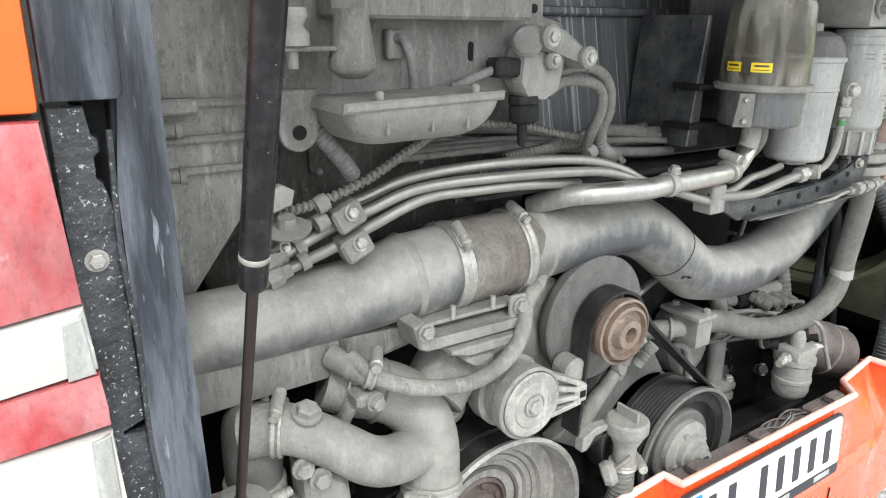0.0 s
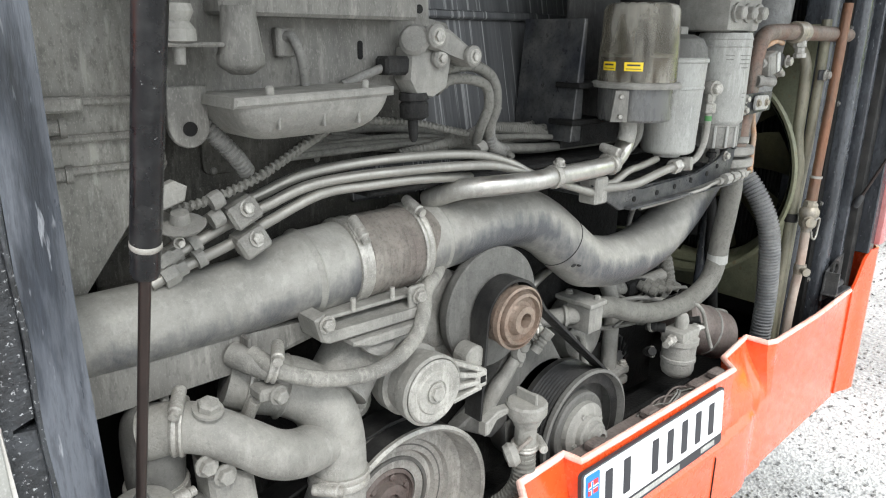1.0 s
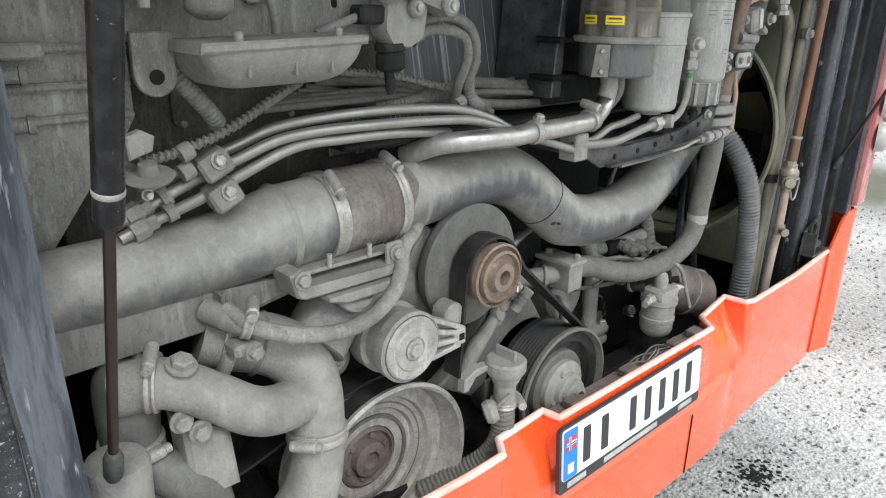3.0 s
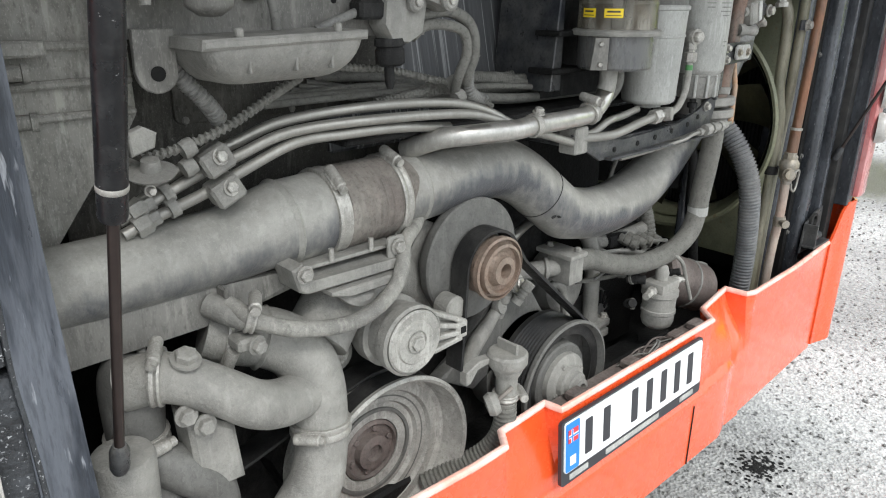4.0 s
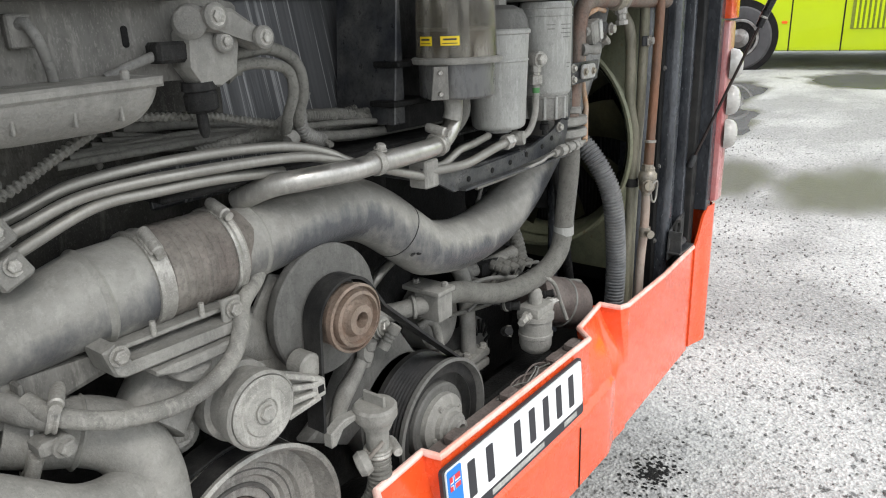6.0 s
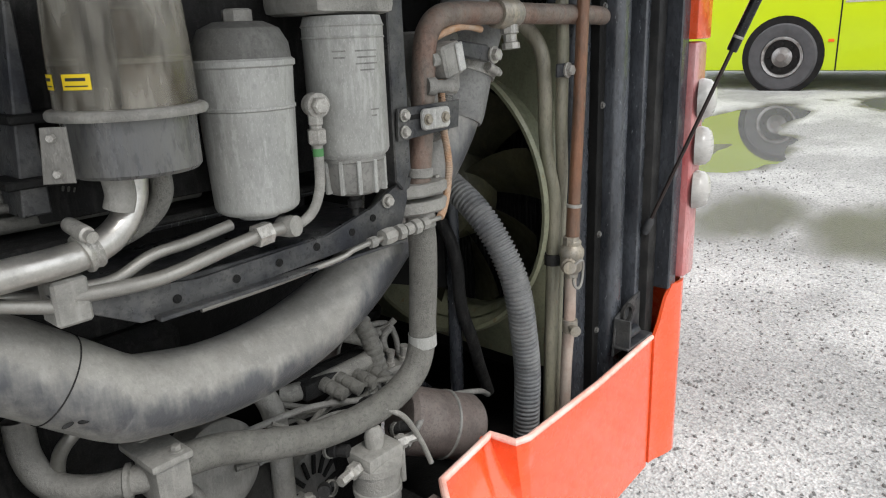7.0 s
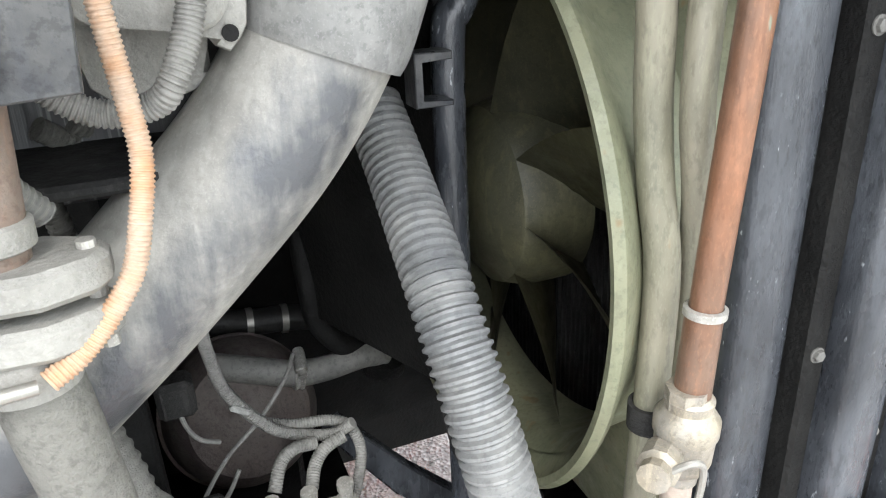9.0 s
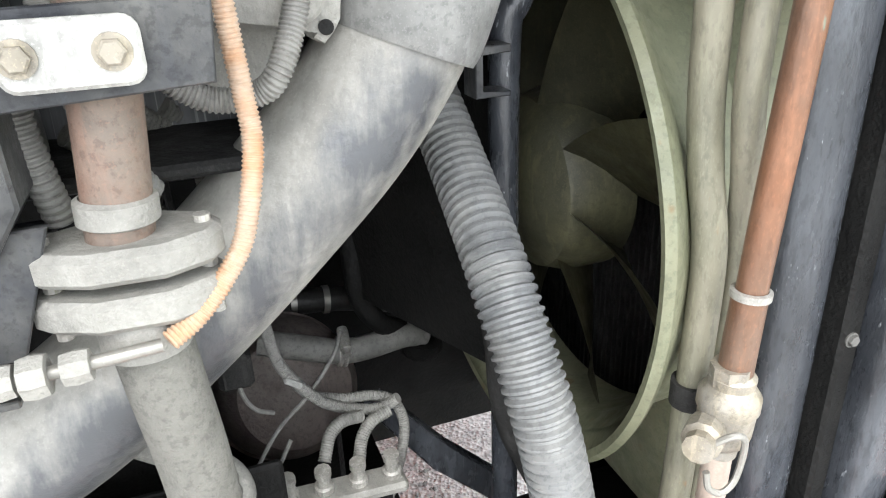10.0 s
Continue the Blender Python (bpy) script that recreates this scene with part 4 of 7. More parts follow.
single("junction_clip", box(-0.755, -0.728, 0.140, 0.152, 1.54, 1.575, 0.002), M_plate, "small dusty sheet clip plate", "clip")
# armoured cable that crosses the bay
hose_thing("armoured_cable", [(-0.90, 0.15, 1.365), (-0.847, 0.145, 1.375), (-0.79, 0.14, 1.395), (-0.73, 0.14, 1.425), (-0.68, 0.15, 1.445)], 0.0042, M_hose, "spiral wrapped armoured cable", "cable", spiral=0.0026, pitch=0.008, seg=10)
hose_thing("armoured_cable", [(-0.62, 0.17, 1.452), (-0.572, 0.17, 1.447), (-0.511, 0.17, 1.440), (-0.445, 0.17, 1.425), (-0.391, 0.17, 1.413), (-0.338, 0.17, 1.396), (-0.29, 0.17, 1.366)], 0.0036, M_hose, "spiral wrapped armoured cable", "cable", spiral=0.0024, pitch=0.008, seg=10)
for p in ((-0.847, 0.145, 1.372), (-0.846, 0.15, 1.348), (-0.39, 0.162, 1.415), (-0.385, 0.155, 1.392)):
    single("cable_clip", lathe([(0, -0.008), (0.011, -0.008), (0.012, 0), (0.011, 0.008), (0, 0.008)], p, (1, 0, 0.4), 14), M_cast, "small dusty metal cable clip", "clip")
hose_thing("conduit", [(-0.852, 0.17, 1.485), (-0.84, 0.16, 1.455), (-0.81, 0.16, 1.42), (-0.79, 0.17, 1.395)], 0.010, M_conduit, "ribbed grey plastic cable conduit", "conduit", rib=0.0015)
for k in range(7):
    r_ = random.Random(40 + k)
    hose_thing("cable", [(-0.70 + 0.02 * k, 0.22 + 0.01 * k, 1.40 + 0.004 * k), (-0.45, 0.21 + 0.012 * k, 1.40 + r_.uniform(-0.015, 0.02)), (-0.20, 0.20 + 0.01 * k, 1.375 + r_.uniform(-0.015, 0.02)), (0.05 + 0.04 * k, 0.22, 1.365 + r_.uniform(-0.01, 0.015))], r_.uniform(0.004, 0.009), M_hose, "dusty cable lying on the ledge", "cable")

# ribbed conduits lying in a heap along the ledge
for k in range(6):
    r_ = random.Random(90 + k)
    x0 = -0.52 + 0.07 * k
    hose_thing("conduit", [(x0, 0.20 + 0.012 * k, 1.385 + r_.uniform(0, 0.02)), (x0 + 0.07, 0.19 + 0.01 * k, 1.395 + r_.uniform(0, 0.03)), (x0 + 0.15, 0.20 + r_.uniform(0, 0.03), 1.39 + r_.uniform(-0.01, 0.03)), (x0 + 0.22, 0.22, 1.375 + r_.uniform(-0.01, 0.02))],
               r_.uniform(0.006, 0.010), M_hose, "grimy ribbed conduit lying on the ledge", "conduit", rib=0.0012, pitch=0.006, seg=12)

# dusty bulkhead behind the lines, with a folded lower edge
bulk = thing("bulkhead_plate", (-0.68, 0.30, 1.2), "dusty grey-brown bulkhead plate behind the steel lines", "plate")
part("sheet", box(-0.955, -0.40, 0.292, 0.300, 1.235, 1.53, 0.002), M_wall, bulk)
part("fold", box(-0.955, -0.40, 0.262, 0.290, 1.235, 1.243, 0.002), M_wall, bulk)
part("doubler", prism(rounded(-0.80, -0.60, 1.375, 1.50, 0.012), 0.286, 0.2915, 0.001), M_wall, bulk)
for x, z in ((-0.785, 1.38), (-0.615, 1.38), (-0.52, 1.33)):
    part("rivet", lathe([(0, 0.004), (0.004, 0.003), (0.006, 0), (0, 0)], (x, 0.2865, z), (0, -1, 0), 10), M_cast, bulk)

# pivot fitting beside the strut
pv = thing("pivot_fitting", (-0.905, 0.12, 1.37), "small dusty pivot fitting with bent tabs and a screw", "bracket")
part("dish", lathe([(0, 0), (0.010, 0), (0.026, 0.004), (0.028, 0.007), (0.012, 0.010), (0.010, 0.022), (0, 0.022)], (-0.905, 0.112, 1.352), (-0.1, -0.25, 1), 24), M_cast, pv)
part("tab", prism([(-0.926, 1.378), (-0.900, 1.386), (-0.896, 1.402), (-0.910, 1.410), (-0.928, 1.404)], 0.104, 0.120, 0.002), M_cast, pv)
part("screw", bolt((-0.913, 0.103, 1.340), 0.005, 0.010), M_zinc, pv)
part("stay", box(-0.912, -0.900, 0.115, 0.292, 1.352, 1.362, 0.002), M_cast, pv)

# ---- steel lines ----
def steel_lines():
    L1 = [(-0.93, 0.20, 1.275), (-0.886, 0.20, 1.305), (-0.838, 0.195, 1.336), (-0.765, 0.18, 1.364), (-0.704, 0.16, 1.387), (-0.577, 0.14, 1.396), (-0.440, 0.12, 1.391), (-0.361, 0.11, 1.371), (-0.309, 0.10, 1.346), (-0.156, 0.09, 1.296)]
    L2 = [(-0.93, 0.17, 1.290), (-0.888, 0.17, 1.307), (-0.818, 0.17, 1.334), (-0.775, 0.16, 1.350), (-0.703, 0.15, 1.373), (-0.586, 0.13, 1.379), (-0.425, 0.11, 1.374), (-0.351, 0.10, 1.358), (-0.249, 0.12, 1.326), (-0.12, 0.13, 1.29)]
    L3 = [(-0.93, 0.16, 1.276), (-0.891, 0.16, 1.290), (-0.825, 0.16, 1.309), (-0.775, 0.155, 1.330), (-0.695, 0.15, 1.358), (-0.618, 0.14, 1.362), (-0.531, 0.13, 1.362), (-0.42, 0.14, 1.35)]
    for run in (L1, L2, L3):
        t = thing("steel_line", run[0], "bent steel hydraulic line, worn bright in places", "pipe", "steel lines over the engine")
        part("tube", tube(run, 0.0074, 14, 6), M_steel, t)
        a, b = Vector(run[0]), Vector(run[1])
        d = (b - a).normalized()
        part("union_nut", lathe([(0, 0), (0.014, 0), (0.014, 0.018), (0.010, 0.022), (0.010, 0.032), (0, 0.032)], a + d * 0.015, d, 6), M_cast, t)
        part("union_ring", lathe([(0, 0), (0.0125, 0), (0.0125, 0.012), (0, 0.012)], a + d * 0.06, d, 20), M_cast, t)
    for c in ((-0.812, 0.152, 1.352), (-0.803, 0.150, 1.312)):
        blk = thing("line_clamp", c, "dusty clamp block over the steel lines", "clamp", "line clamps")
        d = Vector((0.87, -0.1, 0.45)).normalized()
        m = axis_matrix(c, d)
        part("block", box(-0.020, 0.020, -0.016, 0.016, -0.020, 0.020, 0.004, m=m), M_cast, blk)
        part("bolt", bolt((c[0], c[1] - 0.018, c[2] + 0.006), 0.008, 0.008, (0.1, -1, 0.3)), M_zinc, blk)


steel_lines()


def bypass_pipe():
    at = thing("coolant_pipe", (-0.45, 0.16, 1.32), "polished thick steel pipe with clamps", "pipe")
    run = [(-0.47, 0.19, 1.31), (-0.452, 0.13, 1.335), (-0.41, 0.095, 1.342), (-0.34, 0.080, 1.342), (-0.288, 0.078, 1.344), (-0.20, 0.080, 1.344), (-0.125, 0.085, 1.346), (-0.082, 0.09, 1.362), (-0.058, 0.095, 1.395), (-0.052, 0.10, 1.44)]
    part("pipe", tube(run, 0.0165, 20, 8), M_chrome, at)
    part("band", lathe([(0.016, -0.007), (0.0195, -0.007), (0.0205, 0), (0.0195, 0.007), (0.016, 0.007)], (-0.285, 0.078, 1.344), (1, 0, 0.02), 24), M_zinc, at)
    part("bolt", bolt((-0.278, 0.075, 1.364), 0.008, 0.010, (0, -0.3, 1)), M_zinc, at)
    clamp_band((-0.118, 0.086, 1.348), (0.9, 0.05, 0.25), 0.018, 0.016, at, (0, -0.2, 1))
    return at


bypass_pipe()

# ---- charge air pipe ----
def charge_pipe():
    at = thing("charge_air_pipe", (-0.5, 0.18, 1.2), "large dusty aluminium charge air pipe across the engine", "pipe")
    part("left_pipe", tube([(-1.16, 0.20, 1.215, 0.050), (-0.98, 0.182, 1.222, 0.050), (-0.86, 0.18, 1.225, 0.051), (-0.78, 0.18, 1.230, 0.053), (-0.745, 0.18, 1.236, 0.057), (-0.715, 0.18, 1.240, 0.061), (-0.69, 0.18, 1.241, 0.0615), (-0.62, 0.18, 1.245, 0.0615)], seg=40), M_pipe, at)
    part("rubber_sleeve", tube([(-0.628, 0.18, 1.2445, 0.062), (-0.624, 0.18, 1.2445, 0.064), (-0.60, 0.18, 1.245, 0.0632), (-0.57, 0.18, 1.246, 0.0632), (-0.54, 0.18, 1.247, 0.064), (-0.512, 0.18, 1.248, 0.0635), (-0.508, 0.18, 1.248, 0.057)], seg=40), M_sleeve, at, "brown rubber coupling sleeve")
    for k in range(6):
        part("sleeve_rib", lathe([(0.063, -0.003), (0.0652, 0), (0.063, 0.003)], (-0.612 + 0.012 * k, 0.18, 1.2455), (1, 0, 0.015), 40), M_sleeve, at)
    right = [(-0.545, 0.18, 1.247, 0.056), (-0.47, 0.18, 1.248, 0.056), (-0.40, 0.18, 1.250, 0.054), (-0.30, 0.18, 1.255, 0.0545), (-0.245, 0.18, 1.247, 0.055), (-0.195, 0.175, 1.222, 0.054), (-0.150, 0.17, 1.188, 0.054), (-0.105, 0.165, 1.152, 0.054), (-0.088, 0.165, 1.140, 0.054),
             (-0.066, 0.165, 1.130, 0.054), (0.03, 0.17, 1.110, 0.054), (0.13, 0.178, 1.108, 0.055), (0.23, 0.19, 1.122, 0.056), (0.33, 0.198, 1.160, 0.054), (0.42, 0.20, 1.225, 0.053), (0.50, 0.20, 1.295, 0.053), (0.56, 0.20, 1.355, 0.053), (0.605, 0.20, 1.42, 0.053), (0.635, 0.205, 1.50, 0.053)]
    part("right_pipe", tube(right, seg=40, per=6), M_pipedark, at)
    part("weld_seam", lathe([(0.0530, -0.0010), (0.0549, -0.0007), (0.0549, 0.0007), (0.0530, 0.0010)], (-0.150, 0.17, 1.188), (0.80, -0.05, -0.60), 48), M_darkcast, at, "dark welded seam")
    for x, z, a in ((-0.143, 1.147, 12), (-0.160, 1.150, -8)):
        m = Matrix.Translation((x, 0.121, z)) @ Matrix.Rotation(radians(a), 4, "Y") @ Matrix.Rotation(radians(-28), 4, "X")
        part("scar", lathe([(0, 0), (0.007, 0.0), (0.006, 0.002), (0, 0.002)], (0, 0, 0), (0, -1, 0), 12), M_darkcast, at).data.transform(m @ Matrix.Diagonal((1, 1, 0.4, 1)))
    part("rolled_bead", lathe([(0.055, -0.006), (0.059, 0), (0.055, 0.006)], (-0.470, 0.18, 1.248), (1, 0, 0.02), 40), M_pipe, at)
    part("rolled_bead", lathe([(0.061, -0.006), (0.0655, 0), (0.061, 0.006)], (-0.712, 0.18, 1.240), (1, 0, 0.08), 40), M_pipe, at)
    clamp_band((-0.640, 0.18, 1.244), (1, 0, 0.02), 0.063, 0.022, at, (0, -0.75, 1))
    clamp_band((-0.524, 0.18, 1.247), (1, 0, 0.02), 0.064, 0.018, at, (0, -0.35, 1))
    return at


charge_pipe()


def intake_collar():
    at = thing("intake_hose", (0.63, 0.2, 1.42), "grey moulded hose end over the charge pipe", "hose")
    part("collar", tube([(0.600, 0.20, 1.405, 0.057), (0.606, 0.20, 1.42, 0.060), (0.622, 0.202, 1.46, 0.061), (0.645, 0.205, 1.52, 0.062), (0.70, 0.22, 1.60, 0.064), (0.78, 0.25, 1.70, 0.066)], seg=36), M_corrsmooth, at)
    clamp_band((0.634, 0.203, 1.492), (0.3, 0.03, 0.9), 0.0625, 0.022, at, (0.2, -1, 0.1), "wide_clamp", M_zinc)
    return at


intake_collar()

# lower duct under the pipe's left end
def lower_duct():
    at = thing("exhaust_duct", (-0.95, 0.2, 1.12), "dusty grey duct below the charge air pipe", "duct")
    bm = prism([(-1.18, 1.195), (-0.83, 1.185), (-0.715, 1.178), (-0.66, 1.172), (-0.70, 1.150), (-0.82, 1.134), (-1.01, 1.130), (-1.18, 1.128)], 0.150, 0.30, 0.012, seg=2)
    part("body", bm, M_plate, at)
    part("seam", box(-0.828, -0.822, 0.125, 0.20, 1.135, 1.188, 0.002), M_plate, at)
    part("drain_stub", lathe([(0, 0), (0.006, 0), (0.006, 0.03), (0, 0.03)], (-0.93, 0.16, 1.132), (0, 0, -1), 12), M_cast, at)
    return at


lower_duct()


def pipe_bracket():
    at = thing("pipe_bracket", (-0.63, 0.12, 1.17), "dusty channel bracket under the pipe with studs", "bracket")
    part("channel", prism([(-0.745, 1.200), (-0.735, 1.166), (-0.722, 1.160), (-0.54, 1.158), (-0.535, 1.172), (-0.56, 1.176), (-0.715, 1.176), (-0.728, 1.206)], 0.095, 0.150, 0.003), M_cast, at)
    part("top_plate", box(-0.725, -0.55, 0.115, 0.165, 1.186, 1.192, 0.002), M_cast, at)
    part("foot", prism([(-0.69, 1.150), (-0.66, 1.141), (-0.58, 1.141), (-0.552, 1.156), (-0.69, 1.156)], 0.085, 0.13, 0.003), M_cast, at)
    part("ear", prism(rounded(-0.578, -0.548, 1.172, 1.208, 0.005), 0.100, 0.108, 0.002), M_cast, at)
    for p in ((-0.728, 0.094, 1.192), (-0.562, 0.099, 1.192)):
        part("bolt", bolt(p, 0.0095, 0.010), M_zinc, at)
    for x in (-0.67, -0.60):
        part("stud", lathe([(0, 0), (0.004, 0), (0.004, 0.02), (0, 0.02)], (x, 0.115, 1.190), (0, 0, 1), 10), M_zinc, at)
    return at


pipe_bracket()

# ---- filters ----
def wrap_label(c, r, mid, half, z0, z1):
    """A thin strip that follows the curve of a can."""
    bm = bmesh.new()
    cols = [[bm.verts.new((c[0] + r * math.cos(radians(mid + half * (k / 4 - 1))), c[1] + r * math.sin(radians(mid + half * (k / 4 - 1))), z)) for z in (z0, z1)] for k in range(9)]
    for p, q in zip(cols, cols[1:]):
        bm.faces.new((p[0], q[0], q[1], p[1]))
    return bm


def water_separator():
    c = (-0.048, 0.092)
    at = thing("fuel_water_separator", (*c, 1.40), "fuel water separator with cloudy clear bowl and yellow labels", "fuel filter")
    part("base", lathe([(0, 0), (0.064, 0), (0.0675, 0.004), (0.0675, 0.058), (0.070, 0.060), (0, 0.060)], (*c, 1.422), (0, 0, 1), 48), M_separator, at, "smeared dark aluminium base")
    part("flange", lathe([(0.064, 0), (0.079, 0), (0.081, 0.003), (0.081, 0.007), (0.078, 0.010), (0.072, 0.011), (0.064, 0.011)], (*c, 1.481), (0, 0, 1), 48), M_cast, at)
    bowl = part("clear_bowl", lathe([(0.0715, 0.0), (0.0705, 0.05), (0.0665, 0.125), (0.063, 0.133), (0.055, 0.137), (0.0, 0.139), (0.0, 0.136), (0.054, 0.134), (0.0615, 0.131), (0.0645, 0.124), (0.0685, 0.05), (0.0695, 0.0)], (*c, 1.490), (0, 0, 1), 48), glass, at, "cloudy clear plastic bowl with dirt runs")
    bowl.visible_shadow = False
    part("inner_post", box(c[0] - 0.050, c[0] - 0.022, c[1] - 0.045, c[1] - 0.02, 1.492, 1.60, 0.004), M_rubber, at, "dark block inside the bowl")
    part("filter_element", lathe([(0, 0), (0.042, 0), (0.042, 0.052), (0.016, 0.056), (0.016, 0.10), (0, 0.10)], (*c, 1.484), (0, 0, 1), 28), M_brownhub, at, "brown filter element inside the bowl")
    part("element_ring", lathe([(0.038, 0), (0.048, 0), (0.048, 0.005), (0.038, 0.005)], (*c, 1.534), (0, 0, 1), 28), M_white, at)
    part("cap", lathe([(0, 0), (0.040, 0), (0.040, 0.008), (0.030, 0.012), (0.030, 0.028), (0, 0.028)], (*c, 1.629), (0, 0, 1), 28), M_darkcast, at)
    for mid, half in ((208, 13), (170, 12)):
        lab = part("label", wrap_label(c, 0.0718, mid, half, 1.512, 1.527), M_yellow, at, "yellow warning label")
        part("lettering_bar", wrap_label(c, 0.0721, mid, half * 0.7, 1.5205, 1.5235), M_ink, lab)
        part("lettering_bar", wrap_label(c, 0.0721, mid, half * 0.8, 1.5150, 1.5163), M_ink, lab)
    part("side_bracket", prism([(-0.146, 1.420), (-0.116, 1.420), (-0.116, 1.474), (-0.140, 1.474)], 0.030, 0.034, 0.001, m=Matrix.Translation((-0.128, 0.048, 0.006)) @ Matrix.Rotation(radians(-42), 4, "Z") @ Matrix.Translation((0.113, -0.032, 0))), M_plate, at)
    for z in (1.464, 1.430):
        part("bolt", bolt((-0.138, 0.062, z + 0.006), 0.0045, 0.012, (-0.65, -0.75, 0)), M_zinc, at)
    part("elbow", tube([(-0.078, 0.082, 1.425), (-0.076, 0.082, 1.402), (-0.080, 0.084, 1.385)], 0.016, 18), M_cast, at)
    part("elbow", tube([(-0.022, 0.10, 1.425), (-0.022, 0.10, 1.39), (-0.04, 0.11, 1.362), (-0.075, 0.12, 1.345)], 0.0125, 18), M_hose, at)
    return at


water_separator()


def side_channel():
    at = thing("filter_carrier", (-0.2, 0.2, 1.38), "dark folded sheet carrier beside the filters", "bracket")
    part("upright", prism([(-0.150, 1.38), (-0.120, 1.38), (-0.120, 1.60), (-0.128, 1.60)], 0.155, 0.30, 0.002), M_rail, at)
    part("back", box(-0.12, 0.36, 0.200, 0.208, 1.36, 1.85, 0.002), M_darkcast, at)
    part("gusset", box(-0.165, -0.06, 0.14, 0.20, 1.412, 1.422, 0.002), M_grime_shade, at)
    part("gusset", box(-0.150, -0.06, 0.14, 0.20, 1.478, 1.488, 0.002), M_grime_shade, at)
    return at


side_channel()


def filter_canister():
    c = (0.108, 0.108)
    at = thing("fuel_filter", (*c, 1.34), "dusty grey filter canister with a domed lid", "fuel filter")
    part("body", lathe([(0, -0.012), (0.026, -0.012), (0.028, -0.006), (0.046, -0.004), (0.0515, 0.0), (0.0535, 0.005), (0.055, 0.04), (0.0585, 0.124), (0, 0.124)], (*c, 1.348), (0, 0, 1), 44), M_filter, at)
    part("lid", lathe([(0.0575, 0), (0.060, 0.001), (0.060, 0.004), (0.0585, 0.006), (0.0605, 0.050), (0.0635, 0.052), (0.0635, 0.058), (0.0605, 0.060), (0.060, 0.0605), (0, 0.0605)], (*c, 1.472), (0, 0, 1), 44), M_filter, at, "dusty collar")
    part("dome", lathe([(0.0595, 0.060), (0.0575, 0.078), (0.048, 0.095), (0.030, 0.103), (0, 0.104)], (*c, 1.472), (0, 0, 1), 44), M_disc, at, "darker domed lid")
    part("lid_nut", lathe([(0, 0), (0.018, 0), (0.018, 0.014), (0.015, 0.016), (0, 0.016)], (*c, 1.574), (0, 0, 1), 8), M_cast, at)
    part("banjo_bolt", bolt((0.176, 0.055, 1.472), 0.0115, 0.014, (-0.25, -1, 0)), M_zinc, at)
    part("banjo", lathe([(0, -0.010), (0.014, -0.010), (0.0155, -0.005), (0.0155, 0.007), (0.013, 0.010), (0, 0.010)], (0.178, 0.064, 1.472), (-0.25, -1, 0), 20), M_cast, at)
    part("fitting", lathe([(0, 0), (0.010, 0), (0.010, 0.014), (0.008, 0.016), (0.008, 0.019), (0.0125, 0.021), (0.0125, 0.038), (0.008, 0.041), (0, 0.041)], (0.176, 0.062, 1.462), (0, 0, -1), 6), M_zinc, at)
    part("drain_pipe", tube([(0.176, 0.062, 1.424), (0.176, 0.062, 1.40), (0.175, 0.064, 1.365), (0.166, 0.068, 1.338), (0.150, 0.073, 1.324), (0.128, 0.076, 1.320), (0.110, 0.08, 1.322)], 0.0068, 14), M_cast, at)
    part("green_mark", lathe([(0.0068, -0.005), (0.0073, -0.005), (0.0073, 0.005), (0.0068, 0.005)], (0.176, 0.062, 1.412), (0, 0, 1), 14), M_greenmark, at, "green paint mark")
    part("bottom_banjo", lathe([(0, -0.014), (0.013, -0.014), (0.0145, 0.0), (0.0135, 0.012), (0, 0.014)], (0.128, 0.074, 1.322), (0.3, -1, 0.1), 18), M_cast, at)
    return at


filter_canister()


def spin_on_filter():
    c = (0.252, 0.085)
    at = thing("fuel_filter", (*c, 1.33), "white spin-on filter with a ribbed plastic cup below", "fuel filter")
    part("can", lathe([(0, 0), (0.047, 0), (0.052, 0.005), (0.054, 0.010), (0.054, 0.155), (0.0556, 0.157), (0.054, 0.159), (0.054, 0.170), (0.0556, 0.172), (0.054, 0.174), (0.051, 0.184), (0, 0.184)], (*c, 1.396), (0, 0, 1), 44), M_filter, at, "white painted can with faint print")
    part("cup", lathe([(0, 0), (0.032, 0), (0.040, 0.004), (0.043, 0.010), (0.046, 0.046), (0.048, 0.048), (0.048, 0.054), (0, 0.054)], (*c, 1.344), (0, 0, 1), 36), M_conduit, at, "grey ribbed plastic cup")
    for k in range(12):
        a = 2 * math.pi * k / 12
        rib = box(-0.003, 0.003, 0.040, 0.049, 0.004, 0.05, 0.001, m=Matrix.Translation((*c, 1.344)) @ Matrix.Rotation(a, 4, "Z"))
        part("rib", rib, M_filter, at)
    part("drain_screw", lathe([(0, 0.018), (0.007, 0.018), (0.007, 0.004), (0.0105, 0.002), (0.0105, -0.008), (0.005, -0.010), (0.005, -0.020), (0, -0.020)], (*c, 1.330), (0, 0, 1), 12), M_darkcast, at)
    part("head", box(0.18, 0.315, 0.045, 0.16, 1.582, 1.66, 0.012, seg=2), M_cast, at, "dusty cast filter head")
    for x in (0.205, 0.25, 0.295):
        part("fitting", bolt((x, 0.044, 1.618), 0.014, 0.018), M_cast, at)
    for z, mid, half in ((1.535, 262, 18), (1.527, 262, 16), (1.519, 262, 18), (1.511, 262, 12), (1.535, 222, 9), (1.527, 222, 8), (1.46, 270, 8), (1.452, 268, 5)):
        part("print_bar", wrap_label(c, 0.0543, mid, half, z, z + 0.002), M_conduit, at)
    return at


spin_on_filter()


